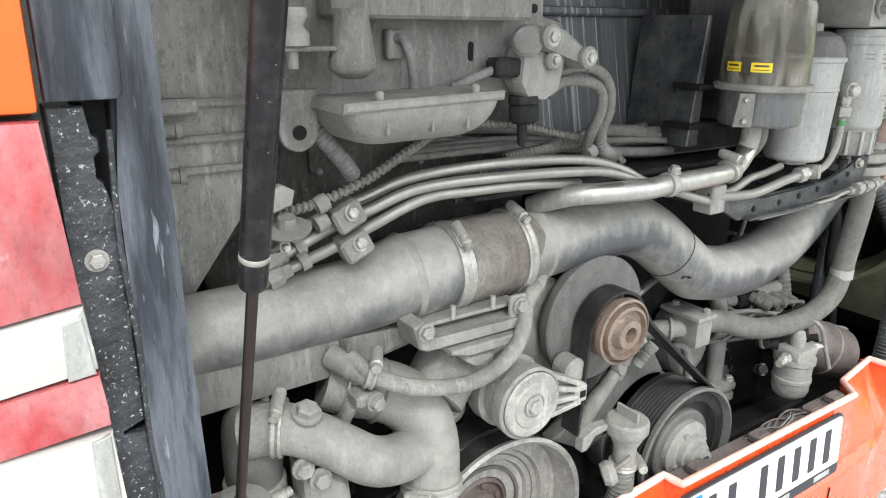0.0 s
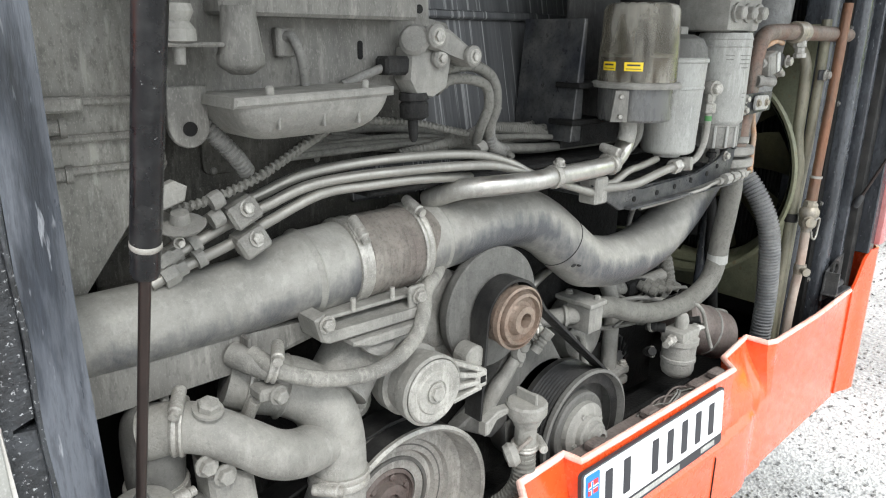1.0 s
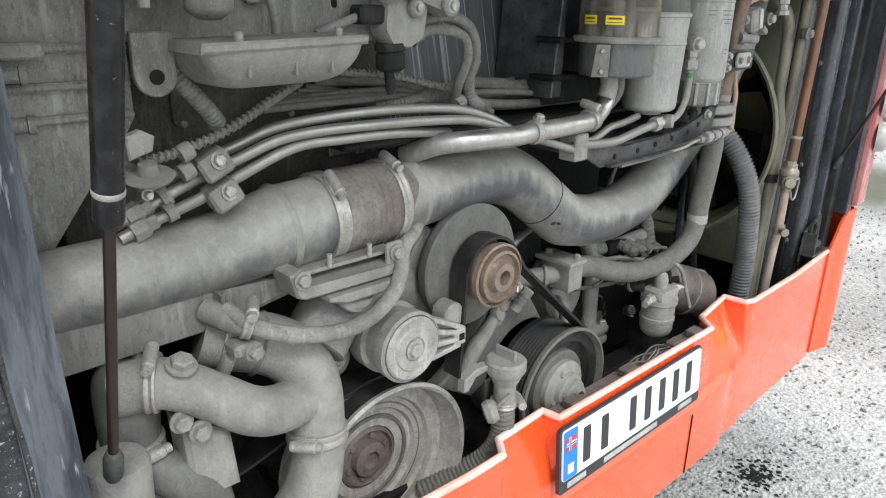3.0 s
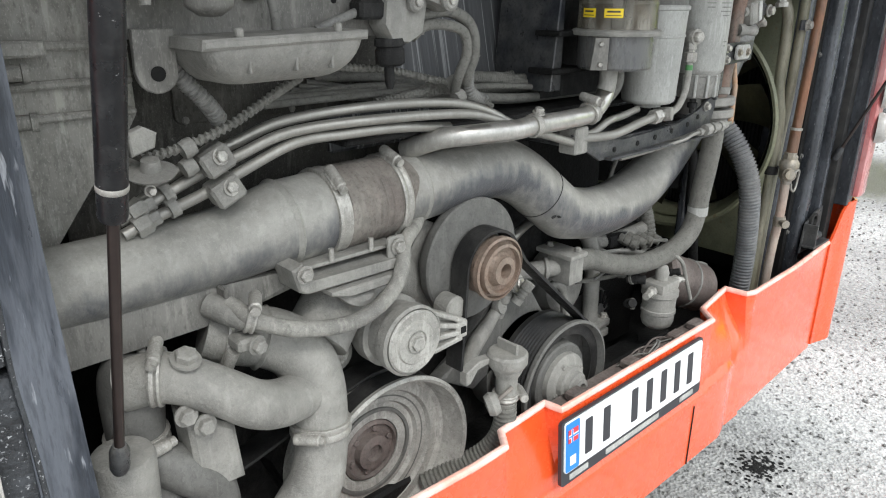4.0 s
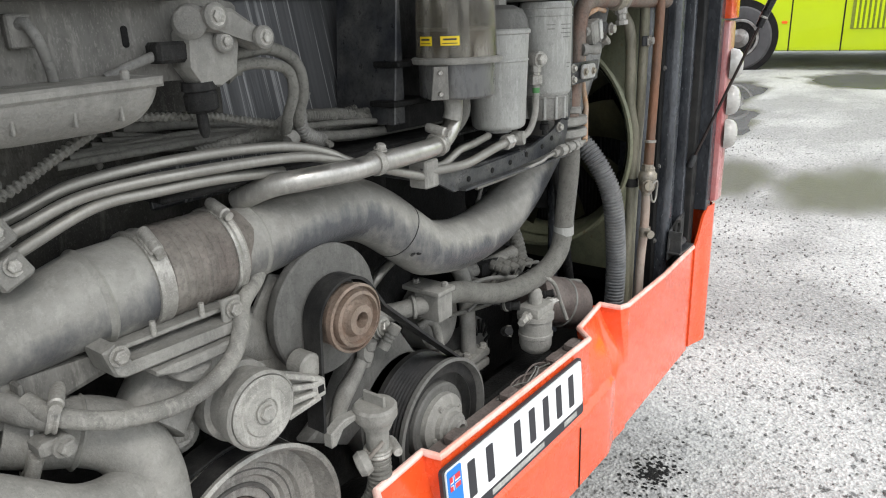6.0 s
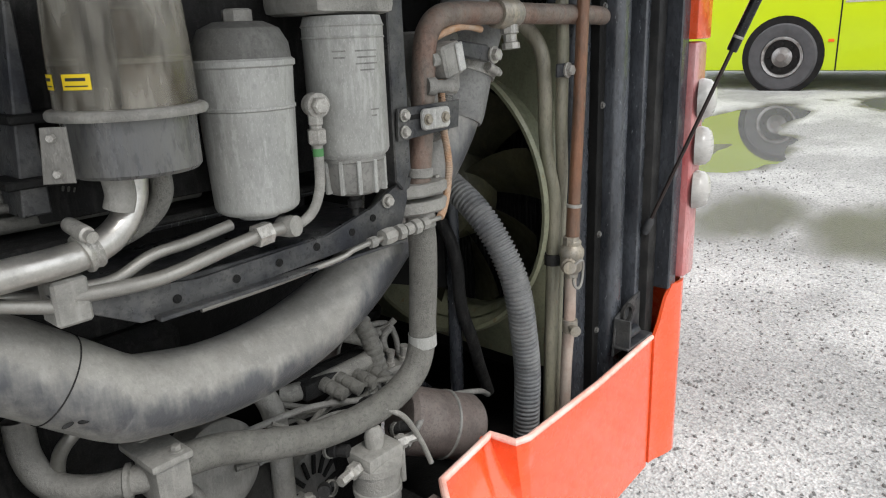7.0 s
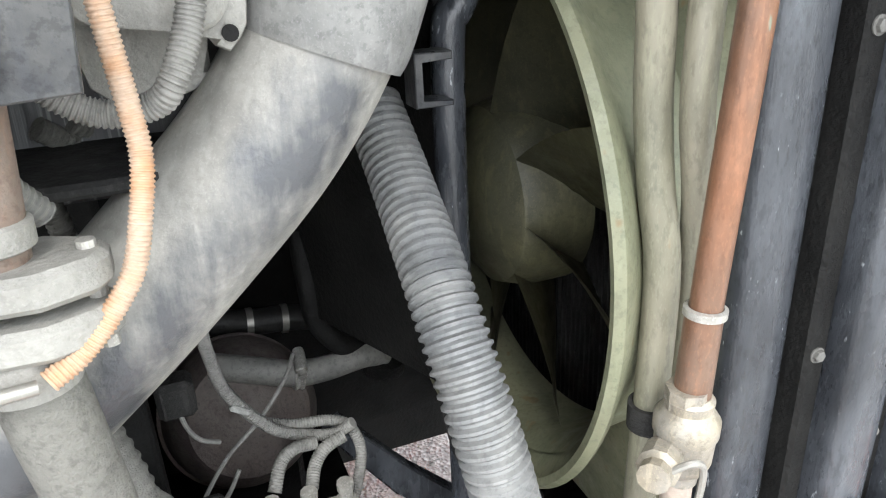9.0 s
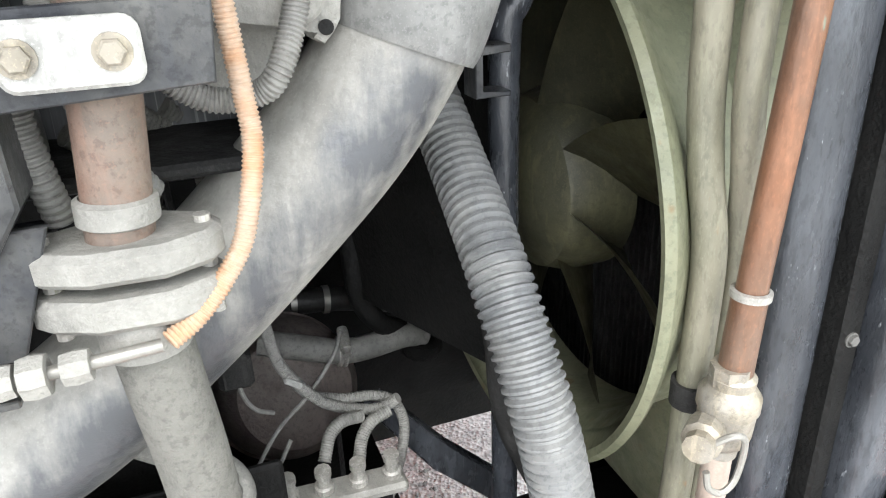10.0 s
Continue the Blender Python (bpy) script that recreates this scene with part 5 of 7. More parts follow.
def filter_rail():
    at = thing("support_rail", (0.1, 0.1, 1.26), "dark perforated steel rail under the filters", "bracket")
    part("web", prism([(-0.165, 1.312), (-0.150, 1.292), (-0.075, 1.252), (-0.02, 1.252), (0.21, 1.262), (0.345, 1.272), (0.372, 1.345), (0.352, 1.345), (0.285, 1.312), (0.20, 1.290), (0.0, 1.283), (-0.12, 1.300)], 0.086, 0.092, 0.001), M_rail, at)
    part("shelf", box(-0.15, 0.345, 0.092, 0.27, 1.284, 1.290, 0.001), M_rail, at)
    part("flange", box(-0.06, 0.34, 0.070, 0.088, 1.252, 1.257, 0.001), M_rail, at)
    for x, z in ((-0.03, 1.268), (0.05, 1.270), (0.115, 1.274), (0.178, 1.280), (0.243, 1.286), (0.285, 1.298)):
        part("hole", lathe([(0, 0), (0.0055, 0), (0.0055, 0.001), (0, 0.001)], (x, 0.0856, z), seg=16), M_grime_shade, at)
    part("tab", box(-0.162, -0.125, 0.080, 0.12, 1.275, 1.325, 0.003), M_cast, at)
    part("bolt", bolt((0.315, 0.085, 1.318), 0.008, 0.010), M_zinc, at)
    # upright beside the white filter
    part("upright", prism([(0.330, 1.345), (0.345, 1.330), (0.364, 1.358), (0.362, 1.66), (0.330, 1.66)], 0.078, 0.20, 0.002), M_rail, at)
    return at


filter_rail()
# fuel pipes along the rail
for pts, r in (([(0.128, 0.074, 1.322), (0.09, 0.072, 1.322), (0.04, 0.074, 1.315), (-0.03, 0.078, 1.302), (-0.075, 0.08, 1.300), (-0.14, 0.088, 1.303)], 0.0085),
               ([(0.06, 0.10, 1.335), (0.0, 0.095, 1.328), (-0.05, 0.09, 1.325), (-0.095, 0.092, 1.308), (-0.14, 0.095, 1.310)], 0.007)):
    hose_thing("fuel_pipe", pts, r, M_steel, "bent steel fuel pipe along the rail", "pipe")
single("union_nut", lathe([(0, 0), (0.0145, 0), (0.0145, 0.022), (0.010, 0.024), (0, 0.024)], (0.075, 0.073, 1.320), (1, 0.0, 0.1), 6), M_zinc, "zinc union nut on the fuel pipe", "nut")

# ---- pulleys and belts ----
def fan_drive():
    c = (-0.366, 0.0, 1.113)
    at = thing("fan_pulley", (c[0], 0.10, c[2]), "grey disc with a rusty brown belt hub", "pulley")
    part("disc", lathe([(0, 0), (0.100, 0), (0.108, 0.010), (0.110, 0.016), (0.110, 0.028), (0.107, 0.031), (0.085, 0.033), (0.06, 0.038), (0, 0.038)], (c[0], 0.160, c[2]), (0, -1, 0), 64), M_disc, at, "large dusty grey disc")
    part("back_disc", lathe([(0, 0), (0.085, 0), (0.085, 0.04), (0, 0.04)], (c[0], 0.215, c[2]), (0, -1, 0), 48), M_darkcast, at)
    part("hub", lathe([(0.0, 0.0), (0.052, 0.0), (0.052, 0.045), (0.056, 0.048), (0.056, 0.058), (0.052, 0.060), (0.050, 0.052), (0.046, 0.052), (0.045, 0.064), (0.040, 0.066), (0.038, 0.058), (0.030, 0.056), (0.026, 0.060), (0.024, 0.070), (0.013, 0.071), (0.012, 0.050), (0, 0.050)], (c[0], 0.125, c[2]), (0, -1, 0), 56), M_brownhub, at, "rusty brown belt hub")
    part("bracket", prism([(-0.525, 1.075), (-0.51, 1.045), (-0.42, 1.00), (-0.30, 1.0), (-0.28, 1.12), (-0.44, 1.19)], 0.17, 0.185, 0.004), M_cast, at)
    for p in ((-0.505, 0.169, 1.065), (-0.47, 0.169, 1.035)):
        part("bolt", bolt(p, 0.007, 0.007), M_cast, at)
    return at


fan_drive()


def ribbed_pulley():
    c = (-0.135, 0.0, 0.800)
    at = thing("belt_pulley", (c[0], 0.1, c[2]), "dusty ribbed belt pulley with stepped hub", "pulley")
    prof = [(0, 0), (0.128, 0)]
    for k in range(8):
        prof += [(0.128, 0.012 + 0.0075 * k), (0.1235, 0.0155 + 0.0075 * k)]
    part("ribbed_face", lathe(prof + [(0.128, 0.074), (0.10, 0.074)], (c[0], 0.165, c[2]), (0, -1, 0), 64), M_rubber, at, "black ribbed belt face")
    prof = [(0.10, 0.072), (0.128, 0.073)]
    prof += [(0.128, 0.075), (0.133, 0.078), (0.133, 0.086), (0.127, 0.088), (0.120, 0.070), (0.115, 0.040), (0.07, 0.038), (0, 0.038)]
    part("rim", lathe(prof, (c[0], 0.165, c[2]), (0, -1, 0), 64), M_disc, at, "dusty grey dish")
    part("drum", lathe([(0.0, 0.0), (0.080, 0.0), (0.078, 0.030), (0.074, 0.034), (0, 0.034)], (c[0], 0.129, c[2]), (0, -1, 0), 48), M_disc, at)
    part("hub", lathe([(0.0, 0.0), (0.062, 0.0), (0.060, 0.028), (0.052, 0.033), (0.040, 0.036), (0.038, 0.046), (0.031, 0.048), (0.029, 0.058), (0.022, 0.060), (0.020, 0.070), (0.012, 0.071), (0.010, 0.060), (0, 0.060)], (c[0], 0.112, c[2]), (0, -1, 0), 48), M_cast, at, "stepped hub with a centre bolt")
    for k in range(4):
        a = 2 * math.pi * k / 4 + 0.4
        part("bolt", bolt((c[0] + 0.043 * math.cos(a), 0.079, c[2] + 0.043 * math.sin(a)), 0.006, 0.006), M_cast, at)
    part("back_pulley", lathe([(0, 0), (0.118, 0), (0.118, 0.05), (0, 0.05)], (c[0] - 0.01, 0.235, c[2] + 0.005), (0, -1, 0), 48), M_disc, at)
    return at


ribbed_pulley()


def tensioner():
    c = (-0.560, 0.0, 1.045)
    at = thing("belt_tensioner", (c[0], 0.1, c[2]), "dusty belt tensioner drum with a slotted arm", "tensioner")
    part("drum", lathe([(0, 0), (0.058, 0), (0.060, 0.006), (0.060, 0.034), (0.052, 0.036), (0.052, 0.060), (0.057, 0.062), (0.058, 0.082), (0.054, 0.086), (0.050, 0.082), (0.046, 0.086), (0.042, 0.082), (0.026, 0.082), (0.024, 0.086), (0.010, 0.087), (0, 0.087)], (c[0], 0.150, c[2]), (0, -1, 0), 56), M_cast, at)
    part("cover_disc", lathe([(0, 0), (0.049, 0), (0.052, 0.003), (0.049, 0.006), (0.036, 0.005), (0.034, 0.008), (0.020, 0.008), (0.018, 0.005), (0, 0.005)], (c[0], 0.066, c[2]), (0, -1, 0), 48), M_pale, at, "pale ringed cover disc")
    part("bolt", bolt((c[0], 0.060, c[2]), 0.012, 0.010), M_pale, at)
    # arm: two rails and three ribs
    p, q = Vector((c[0] + 0.045, 0.075, c[2] - 0.002)), Vector((c[0] + 0.108, 0.078, c[2] - 0.016))
    for off, ang in ((0.034, -0.30), (-0.034, 0.16), (0.012, -0.14), (-0.012, 0.0)):
        a = p + Vector((0, 0, off))
        b = q + Vector((0, 0, off * 0.45))
        d = b - a
        m = Matrix.Translation((a + b) / 2) @ Matrix.Rotation(-math.atan2(d.z, d.x), 4, "Y")
        part("arm_rib", box(-d.length / 2, d.length / 2, -0.010, 0.014, -0.0042, 0.0042, 0.002, m=m), M_pale, at)
    part("arm_web", prism([(c[0] + 0.035, c[2] + 0.030), (c[0] + 0.112, c[2] - 0.002), (c[0] + 0.112, c[2] - 0.030), (c[0] + 0.04, c[2] - 0.032)], 0.080, 0.090, 0.002), M_cast, at)
    part("arm_eye", box(c[0] + 0.095, c[0] + 0.120, 0.066, 0.090, c[2] - 0.032, c[2] + 0.0, 0.004), M_pale, at)
    part("arm_hole", box(c[0] + 0.102, c[0] + 0.114, 0.0645, 0.067, c[2] - 0.022, c[2] - 0.010, 0.001), M_grime_shade, at)
    part("idler", lathe([(0, 0), (0.022, 0), (0.022, 0.03), (0.019, 0.034), (0, 0.034)], (c[0] + 0.112, 0.120, c[2] + 0.012), (0, -1, 0), 36), M_cast, at)
    return at


tensioner()


def crank_pulley():
    c = (-0.564, 0.0, 0.788)
    at = thing("crank_pulley", (c[0], 0.1, c[2]), "large dished crankshaft pulley, polished and dusty", "pulley")
    part("rim", lathe([(0.150, 0.0), (0.160, 0.004), (0.160, 0.094), (0.167, 0.097), (0.168, 0.104), (0.163, 0.108), (0.158, 0.104), (0.152, 0.080), (0.148, 0.060), (0.140, 0.054), (0.122, 0.054), (0.118, 0.046), (0.098, 0.044), (0.094, 0.036), (0.060, 0.034), (0.060, 0)], (c[0], 0.212, c[2]), (0, -1, 0), 72), M_pale, at)
    for r in (0.134, 0.110, 0.080):
        part("groove_ring", lathe([(r - 0.004, -0.004), (r - 0.003, 0.004), (r + 0.003, 0.004), (r + 0.004, -0.004)], (c[0], 0.166 + (0.134 - r) * 0.2, c[2]), (0, -1, 0), 60), M_disc, at)
    part("hub", lathe([(0, 0), (0.058, 0), (0.058, 0.026), (0.052, 0.030), (0.050, 0.022), (0.034, 0.022), (0.032, 0.036), (0.016, 0.038), (0.014, 0.030), (0, 0.030)], (c[0], 0.205, c[2]), (0, -1, 0), 48), M_rustbrown, at, "brownish hub")
    for k in range(6):
        a = 2 * math.pi * k / 6 + 0.3
        part("bolt", bolt((c[0] + 0.042 * math.cos(a), 0.184, c[2] + 0.042 * math.sin(a)), 0.006, 0.007), M_rustbrown, at)
    return at


crank_pulley()


def belt(name, pts, y0, y1, thick=0.005, label="black ribbed rubber drive belt"):
    """A flat belt whose run lies in the x-z plane."""
    bm = bmesh.new()
    run = [Vector((x, 0, z)) for x, z in pts]
    rings = []
    for i, p in enumerate(run):
        d = (run[min(i + 1, len(run) - 1)] - run[max(i - 1, 0)]).normalized()
        n_ = Vector((-d.z, 0, d.x)) * thick / 2
        rings.append([bm.verts.new((q.x, y, q.z)) for q, y in ((p + n_, y0), (p - n_, y0), (p - n_, y1), (p + n_, y1))])
    for a, b in zip(rings, rings[1:]):
        for k in range(4):
            bm.faces.new((a[k], a[(k + 1) % 4], b[(k + 1) % 4], b[k]))
    bm.faces.new(rings[0]), bm.faces.new(rings[-1][::-1])
    return single(name, bm, M_rubber, label, "belt")


def arc(cx, cz, r, a0, a1, n=14):
    return [(cx + r * math.cos(radians(a0 + (a1 - a0) * k / n)), cz + r * math.sin(radians(a0 + (a1 - a0) * k / n))) for k in range(n + 1)]


belt("drive_belt", [(-0.440, 0.94)] + [(-0.432, 1.06)] + arc(-0.366, 1.113, 0.063, 178, 30, 18) + [(-0.285, 1.105), (-0.17, 1.0), (-0.055, 0.898)], 0.080, 0.118)
belt("drive_belt", [(-1.10, 0.835), (-0.876, 0.880), (-0.795, 0.898), (-0.70, 0.925), (-0.64, 0.945), (-0.58, 0.957), (-0.50, 0.955), (-0.42, 0.975)], 0.150, 0.195)
belt("drive_belt", arc(-0.564, 0.788, 0.163, 200, 60, 18), 0.116, 0.150)

# ---- filler neck ----
def filler():
    c = (-0.349, 0.058)
    at = thing("oil_filler", (*c, 0.76), "dusty oil filler neck with a winged cap", "filler neck")
    part("cap", lathe([(0, -0.008), (0.032, -0.008), (0.037, 0.0), (0.037, 0.016), (0.033, 0.020), (0.012, 0.021), (0, 0.021)], (*c, 0.936), (0, 0, 1), 36), M_cast, at)
    part("wing", box(c[0] - 0.003, c[0] + 0.003, c[1] - 0.024, c[1] + 0.024, 0.954, 0.976, 0.002), M_cast, at)
    part("neck", lathe([(0, 0.0), (0.019, 0.0), (0.020, 0.06), (0.024, 0.068), (0.030, 0.082), (0.030, 0.09), (0, 0.09)], (*c, 0.844), (0.02, 0, 1), 28), M_cast, at)
    clamp_band((c[0], c[1], 0.868), (0, 0, 1), 0.021, 0.012, at, (1, -0.6, 0))
    part("bellows", tube([(c[0], c[1], 0.86), (c[0] - 0.003, c[1], 0.80), (c[0] - 0.02, c[1] + 0.015, 0.755), (c[0] - 0.06, c[1] + 0.05, 0.715), (c[0] - 0.12, c[1] + 0.09, 0.68)], 0.0185, 20, 8, rib=0.003, pitch=0.009), M_hose, at, "ribbed rubber neck")
    part("dipstick_knob", lathe([(0, -0.012), (0.018, -0.01), (0.022, 0.0), (0.018, 0.012), (0, 0.014)], (c[0] - 0.047, c[1] - 0.01, 0.872), (0.8, -0.5, 0.3), 20), M_cast, at)
    part("dipstick_pin", lathe([(0, 0), (0.004, 0), (0.004, 0.045), (0, 0.045)], (c[0] - 0.045, c[1] - 0.012, 0.872), (0.8, -0.25, 0.55), 10), M_sleeve, at)
    part("arm", prism([(c[0] - 0.09, 0.940), (c[0] - 0.06, 0.952), (c[0] - 0.02, 0.948), (c[0] - 0.02, 0.940), (c[0] - 0.065, 0.940), (c[0] - 0.08, 0.915), (c[0] - 0.09, 0.915)], c[1] + 0.01, c[1] + 0.03, 0.002), M_cast, at)
    return at


filler()

# ---- coolant elbows below the charge pipe ----
def coolant_elbows():
    at = thing("coolant_elbow", (-0.72, 0.12, 0.75), "dusty cast coolant elbow pipe with clamps", "pipe")
    part("main_elbow", tube([(-0.84, 0.18, 1.115, 0.040), (-0.80, 0.165, 1.100, 0.042), (-0.755, 0.15, 1.085, 0.044), (-0.722, 0.135, 1.058, 0.045), (-0.706, 0.122, 1.01, 0.044), (-0.705, 0.112, 0.955, 0.041), (-0.712, 0.105, 0.90, 0.040), (-0.73, 0.10, 0.85, 0.042), (-0.77, 0.10, 0.80, 0.044), (-0.80, 0.10, 0.74, 0.046)], seg=36), M_cast, at)
    part("seam_ring", lathe([(0.043, -0.004), (0.047, 0), (0.043, 0.004)], (-0.77, 0.155, 1.09), (0.85, -0.25, -0.35), 36), M_cast, at)
    part("branch", tube([(-0.965, 0.135, 1.098, 0.032), (-0.935, 0.115, 1.106, 0.032), (-0.905, 0.098, 1.099, 0.031), (-0.865, 0.085, 1.072, 0.031), (-0.822, 0.08, 1.038, 0.0325), (-0.775, 0.095, 1.014, 0.034), (-0.715, 0.12, 1.0, 0.035)], seg=32), M_cast, at)
    part("plug", bolt((-0.905, 0.085, 1.131), 0.014, 0.014, (0.1, -0.35, 1)), M_cast, at)
    clamp_band((-0.930, 0.112, 1.107), (0.8, -0.5, -0.05), 0.0333, 0.014, at, (0, -0.4, 1))
    clamp_band((-0.707, 0.110, 0.940), (0.08, 0.1, 1), 0.0425, 0.020, at, (-1, -0.8, 0))
    clamp_band((-0.812, 0.168, 1.103), (0.9, -0.3, -0.3), 0.0435, 0.016, at, (-0.5, -1, -0.4))
    return at


coolant_elbows()


def left_housing():
    at = thing("thermostat_housing", (-0.95, 0.14, 0.8), "dusty cast thermostat housing behind the strut", "housing")
    part("body", tube([(-0.945, 0.16, 1.125, 0.026), (-0.950, 0.155, 1.10, 0.037), (-0.953, 0.150, 1.06, 0.038), (-0.955, 0.145, 1.00, 0.035), (-0.95, 0.14, 0.93, 0.038), (-0.94, 0.14, 0.80, 0.044), (-0.94, 0.14, 0.66, 0.044)], seg=32), M_disc, at)
    clamp_band((-0.955, 0.146, 1.015), (0, 0, 1), 0.0365, 0.018, at, (0.2, -1, 0))
    part("lower_elbow", tube([(-0.95, 0.13, 0.99), (-0.915, 0.11, 0.965), (-0.88, 0.11, 0.92), (-0.87, 0.12, 0.84)], 0.030, 24), M_disc, at)
    part("bracket", prism([(-0.912, 1.050), (-0.892, 1.045), (-0.850, 1.015), (-0.842, 0.93), (-0.905, 0.93)], 0.085, 0.14, 0.006), M_cast, at)
    for p in ((-0.914, 0.083, 1.060), (-0.894, 0.079, 1.040)):
        part("bolt", bolt(p, 0.011, 0.014), M_cast, at)
    part("round_boss", lathe([(0, -0.20), (0.036, -0.20), (0.037, -0.01), (0.034, -0.003), (0.024, 0.0), (0, 0.001)], (-0.993, 0.082, 1.045), (0, -0.08, 1), 36), M_cast, at)
    return at


left_housing()
hose_thing("vent_hose", [(-0.825, 0.125, 1.168), (-0.815, 0.10, 1.158), (-0.797, 0.085, 1.146), (-0.755, 0.072, 1.128), (-0.683, 0.070, 1.112), (-0.632, 0.070, 1.118), (-0.590, 0.075, 1.138), (-0.565, 0.085, 1.165), (-0.54, 0.11, 1.188), (-0.49, 0.14, 1.203), (-0.45, 0.18, 1.21)], 0.0115, M_dusthose, "dusty rubber vent hose looping below the bracket", seg=18)


def hose_tee():
    at = thing("hose_tee", (-0.84, 0.12, 1.16), "dusty tee fitting with clamped hose end", "fitting")
    part("body", tube([(-0.84, 0.15, 1.163), (-0.825, 0.12, 1.156), (-0.806, 0.10, 1.148)], 0.017, 18), M_cast, at)
    clamp_band((-0.810, 0.097, 1.152), (0.8, -0.4, -0.3), 0.016, 0.012, at, (0.3, -0.3, 1))
    part("nut", bolt((-0.812, 0.085, 1.120), 0.010, 0.014, (0.2, -1, -0.1)), M_cast, at)
    part("lower_clamp", box(-0.835, -0.80, 0.085, 0.12, 1.112, 1.130, 0.004), M_cast, at)
    return at


hose_tee()
hose_thing("turbo_pipe", [(-0.44, 0.22, 1.06), (-0.52, 0.20, 1.115), (-0.585, 0.18, 1.125), (-0.64, 0.16, 1.10), (-0.685, 0.145, 1.06)], 0.05, M_cast, "thick dusty cast pipe joining the elbow", "pipe", seg=30)
single("outlet_cap", lathe([(0, 0), (0.03, 0), (0.034, 0.008), (0.03, 0.014), (0, 0.016)], (-0.635, 0.118, 1.135), (0.1, -0.6, 0.8), 28), M_cast, "dusty round outlet cap under the bracket", "cap")
# cover, block and valve cover: deep shade is part of their dark colour
single("timing_cover", prism([(-0.62, 0.55), (-0.22, 0.55), (-0.10, 0.70), (-0.12, 0.93), (-0.20, 0.97), (-0.25, 1.0), (-0.45, 1.0), (-0.62, 0.93), (-0.72, 0.80)], 0.255, 0.34, 0.012, seg=2), M_darkcast, "dusty cast timing cover behind the pulleys, darkened in colour for shade", "engine cover")
single("engine_block", box(-0.78, 0.10, 0.34, 0.92, 0.35, 1.14, 0.02), M_darkcast, "grimy cast engine block, darkened in colour for shade", "engine block")
single("valve_cover", box(-0.72, 0.05, 0.36, 0.90, 1.14, 1.25, 0.02, seg=2), M_darkcast, "grimy valve cover on the engine, darkened in colour for shade", "valve cover")

# ---- coolant hose and copper lines ----
def coolant_hose():
    at = thing("coolant_hose", (0.1, 0.15, 0.95), "long dusty coolant hose with pipe flange", "hose")
    part("hose", tube([(0.406, 0.105, 1.26), (0.409, 0.105, 1.225), (0.414, 0.112, 1.16), (0.416, 0.12, 1.09), (0.414, 0.122, 1.045), (0.393, 0.124, 0.997), (0.345, 0.132, 0.964), (0.28, 0.146, 0.947), (0.196, 0.160, 0.949), (0.115, 0.166, 0.972), (0.047, 0.168, 0.999), (0.0, 0.170, 1.008), (-0.03, 0.172, 1.009)], 0.0235, 26, 8), M_hose, at)
    part("white_sleeve", lathe([(0.0235, -0.011), (0.0246, -0.011), (0.0246, 0.011), (0.0235, 0.011)], (0.4145, 0.121, 1.050), (0.02, 0.0, -1), 28), M_filter, at, "pale tape band on the hose")
    part("box_fitting", box(-0.066, -0.018, 0.142, 0.205, 0.972, 1.030, 0.006, seg=2), M_cast, at, "cast box fitting")
    part("box_lid", box(-0.072, -0.014, 0.136, 0.232, 1.030, 1.041, 0.004, seg=2), M_cast, at)
    for p in ((-0.045, 0.215, 1.041), (-0.030, 0.152, 1.041)):
        part("bolt", bolt(p, 0.007, 0.008, (0, 0, 1)), M_cast, at)
    part("stub", tube([(-0.05, 0.178, 1.003), (-0.080, 0.200, 1.000), (-0.115, 0.236, 0.992), (-0.150, 0.270, 1.004), (-0.165, 0.285, 1.045), (-0.165, 0.29, 1.10)], 0.019, 20), M_cast, at)
    part("stub_bead", lathe([(0.018, -0.006), (0.0245, -0.003), (0.0245, 0.003), (0.018, 0.006)], (-0.078, 0.198, 1.000), (-0.8, 0.6, 0), 24), M_cast, at)
    return at


coolant_hose()


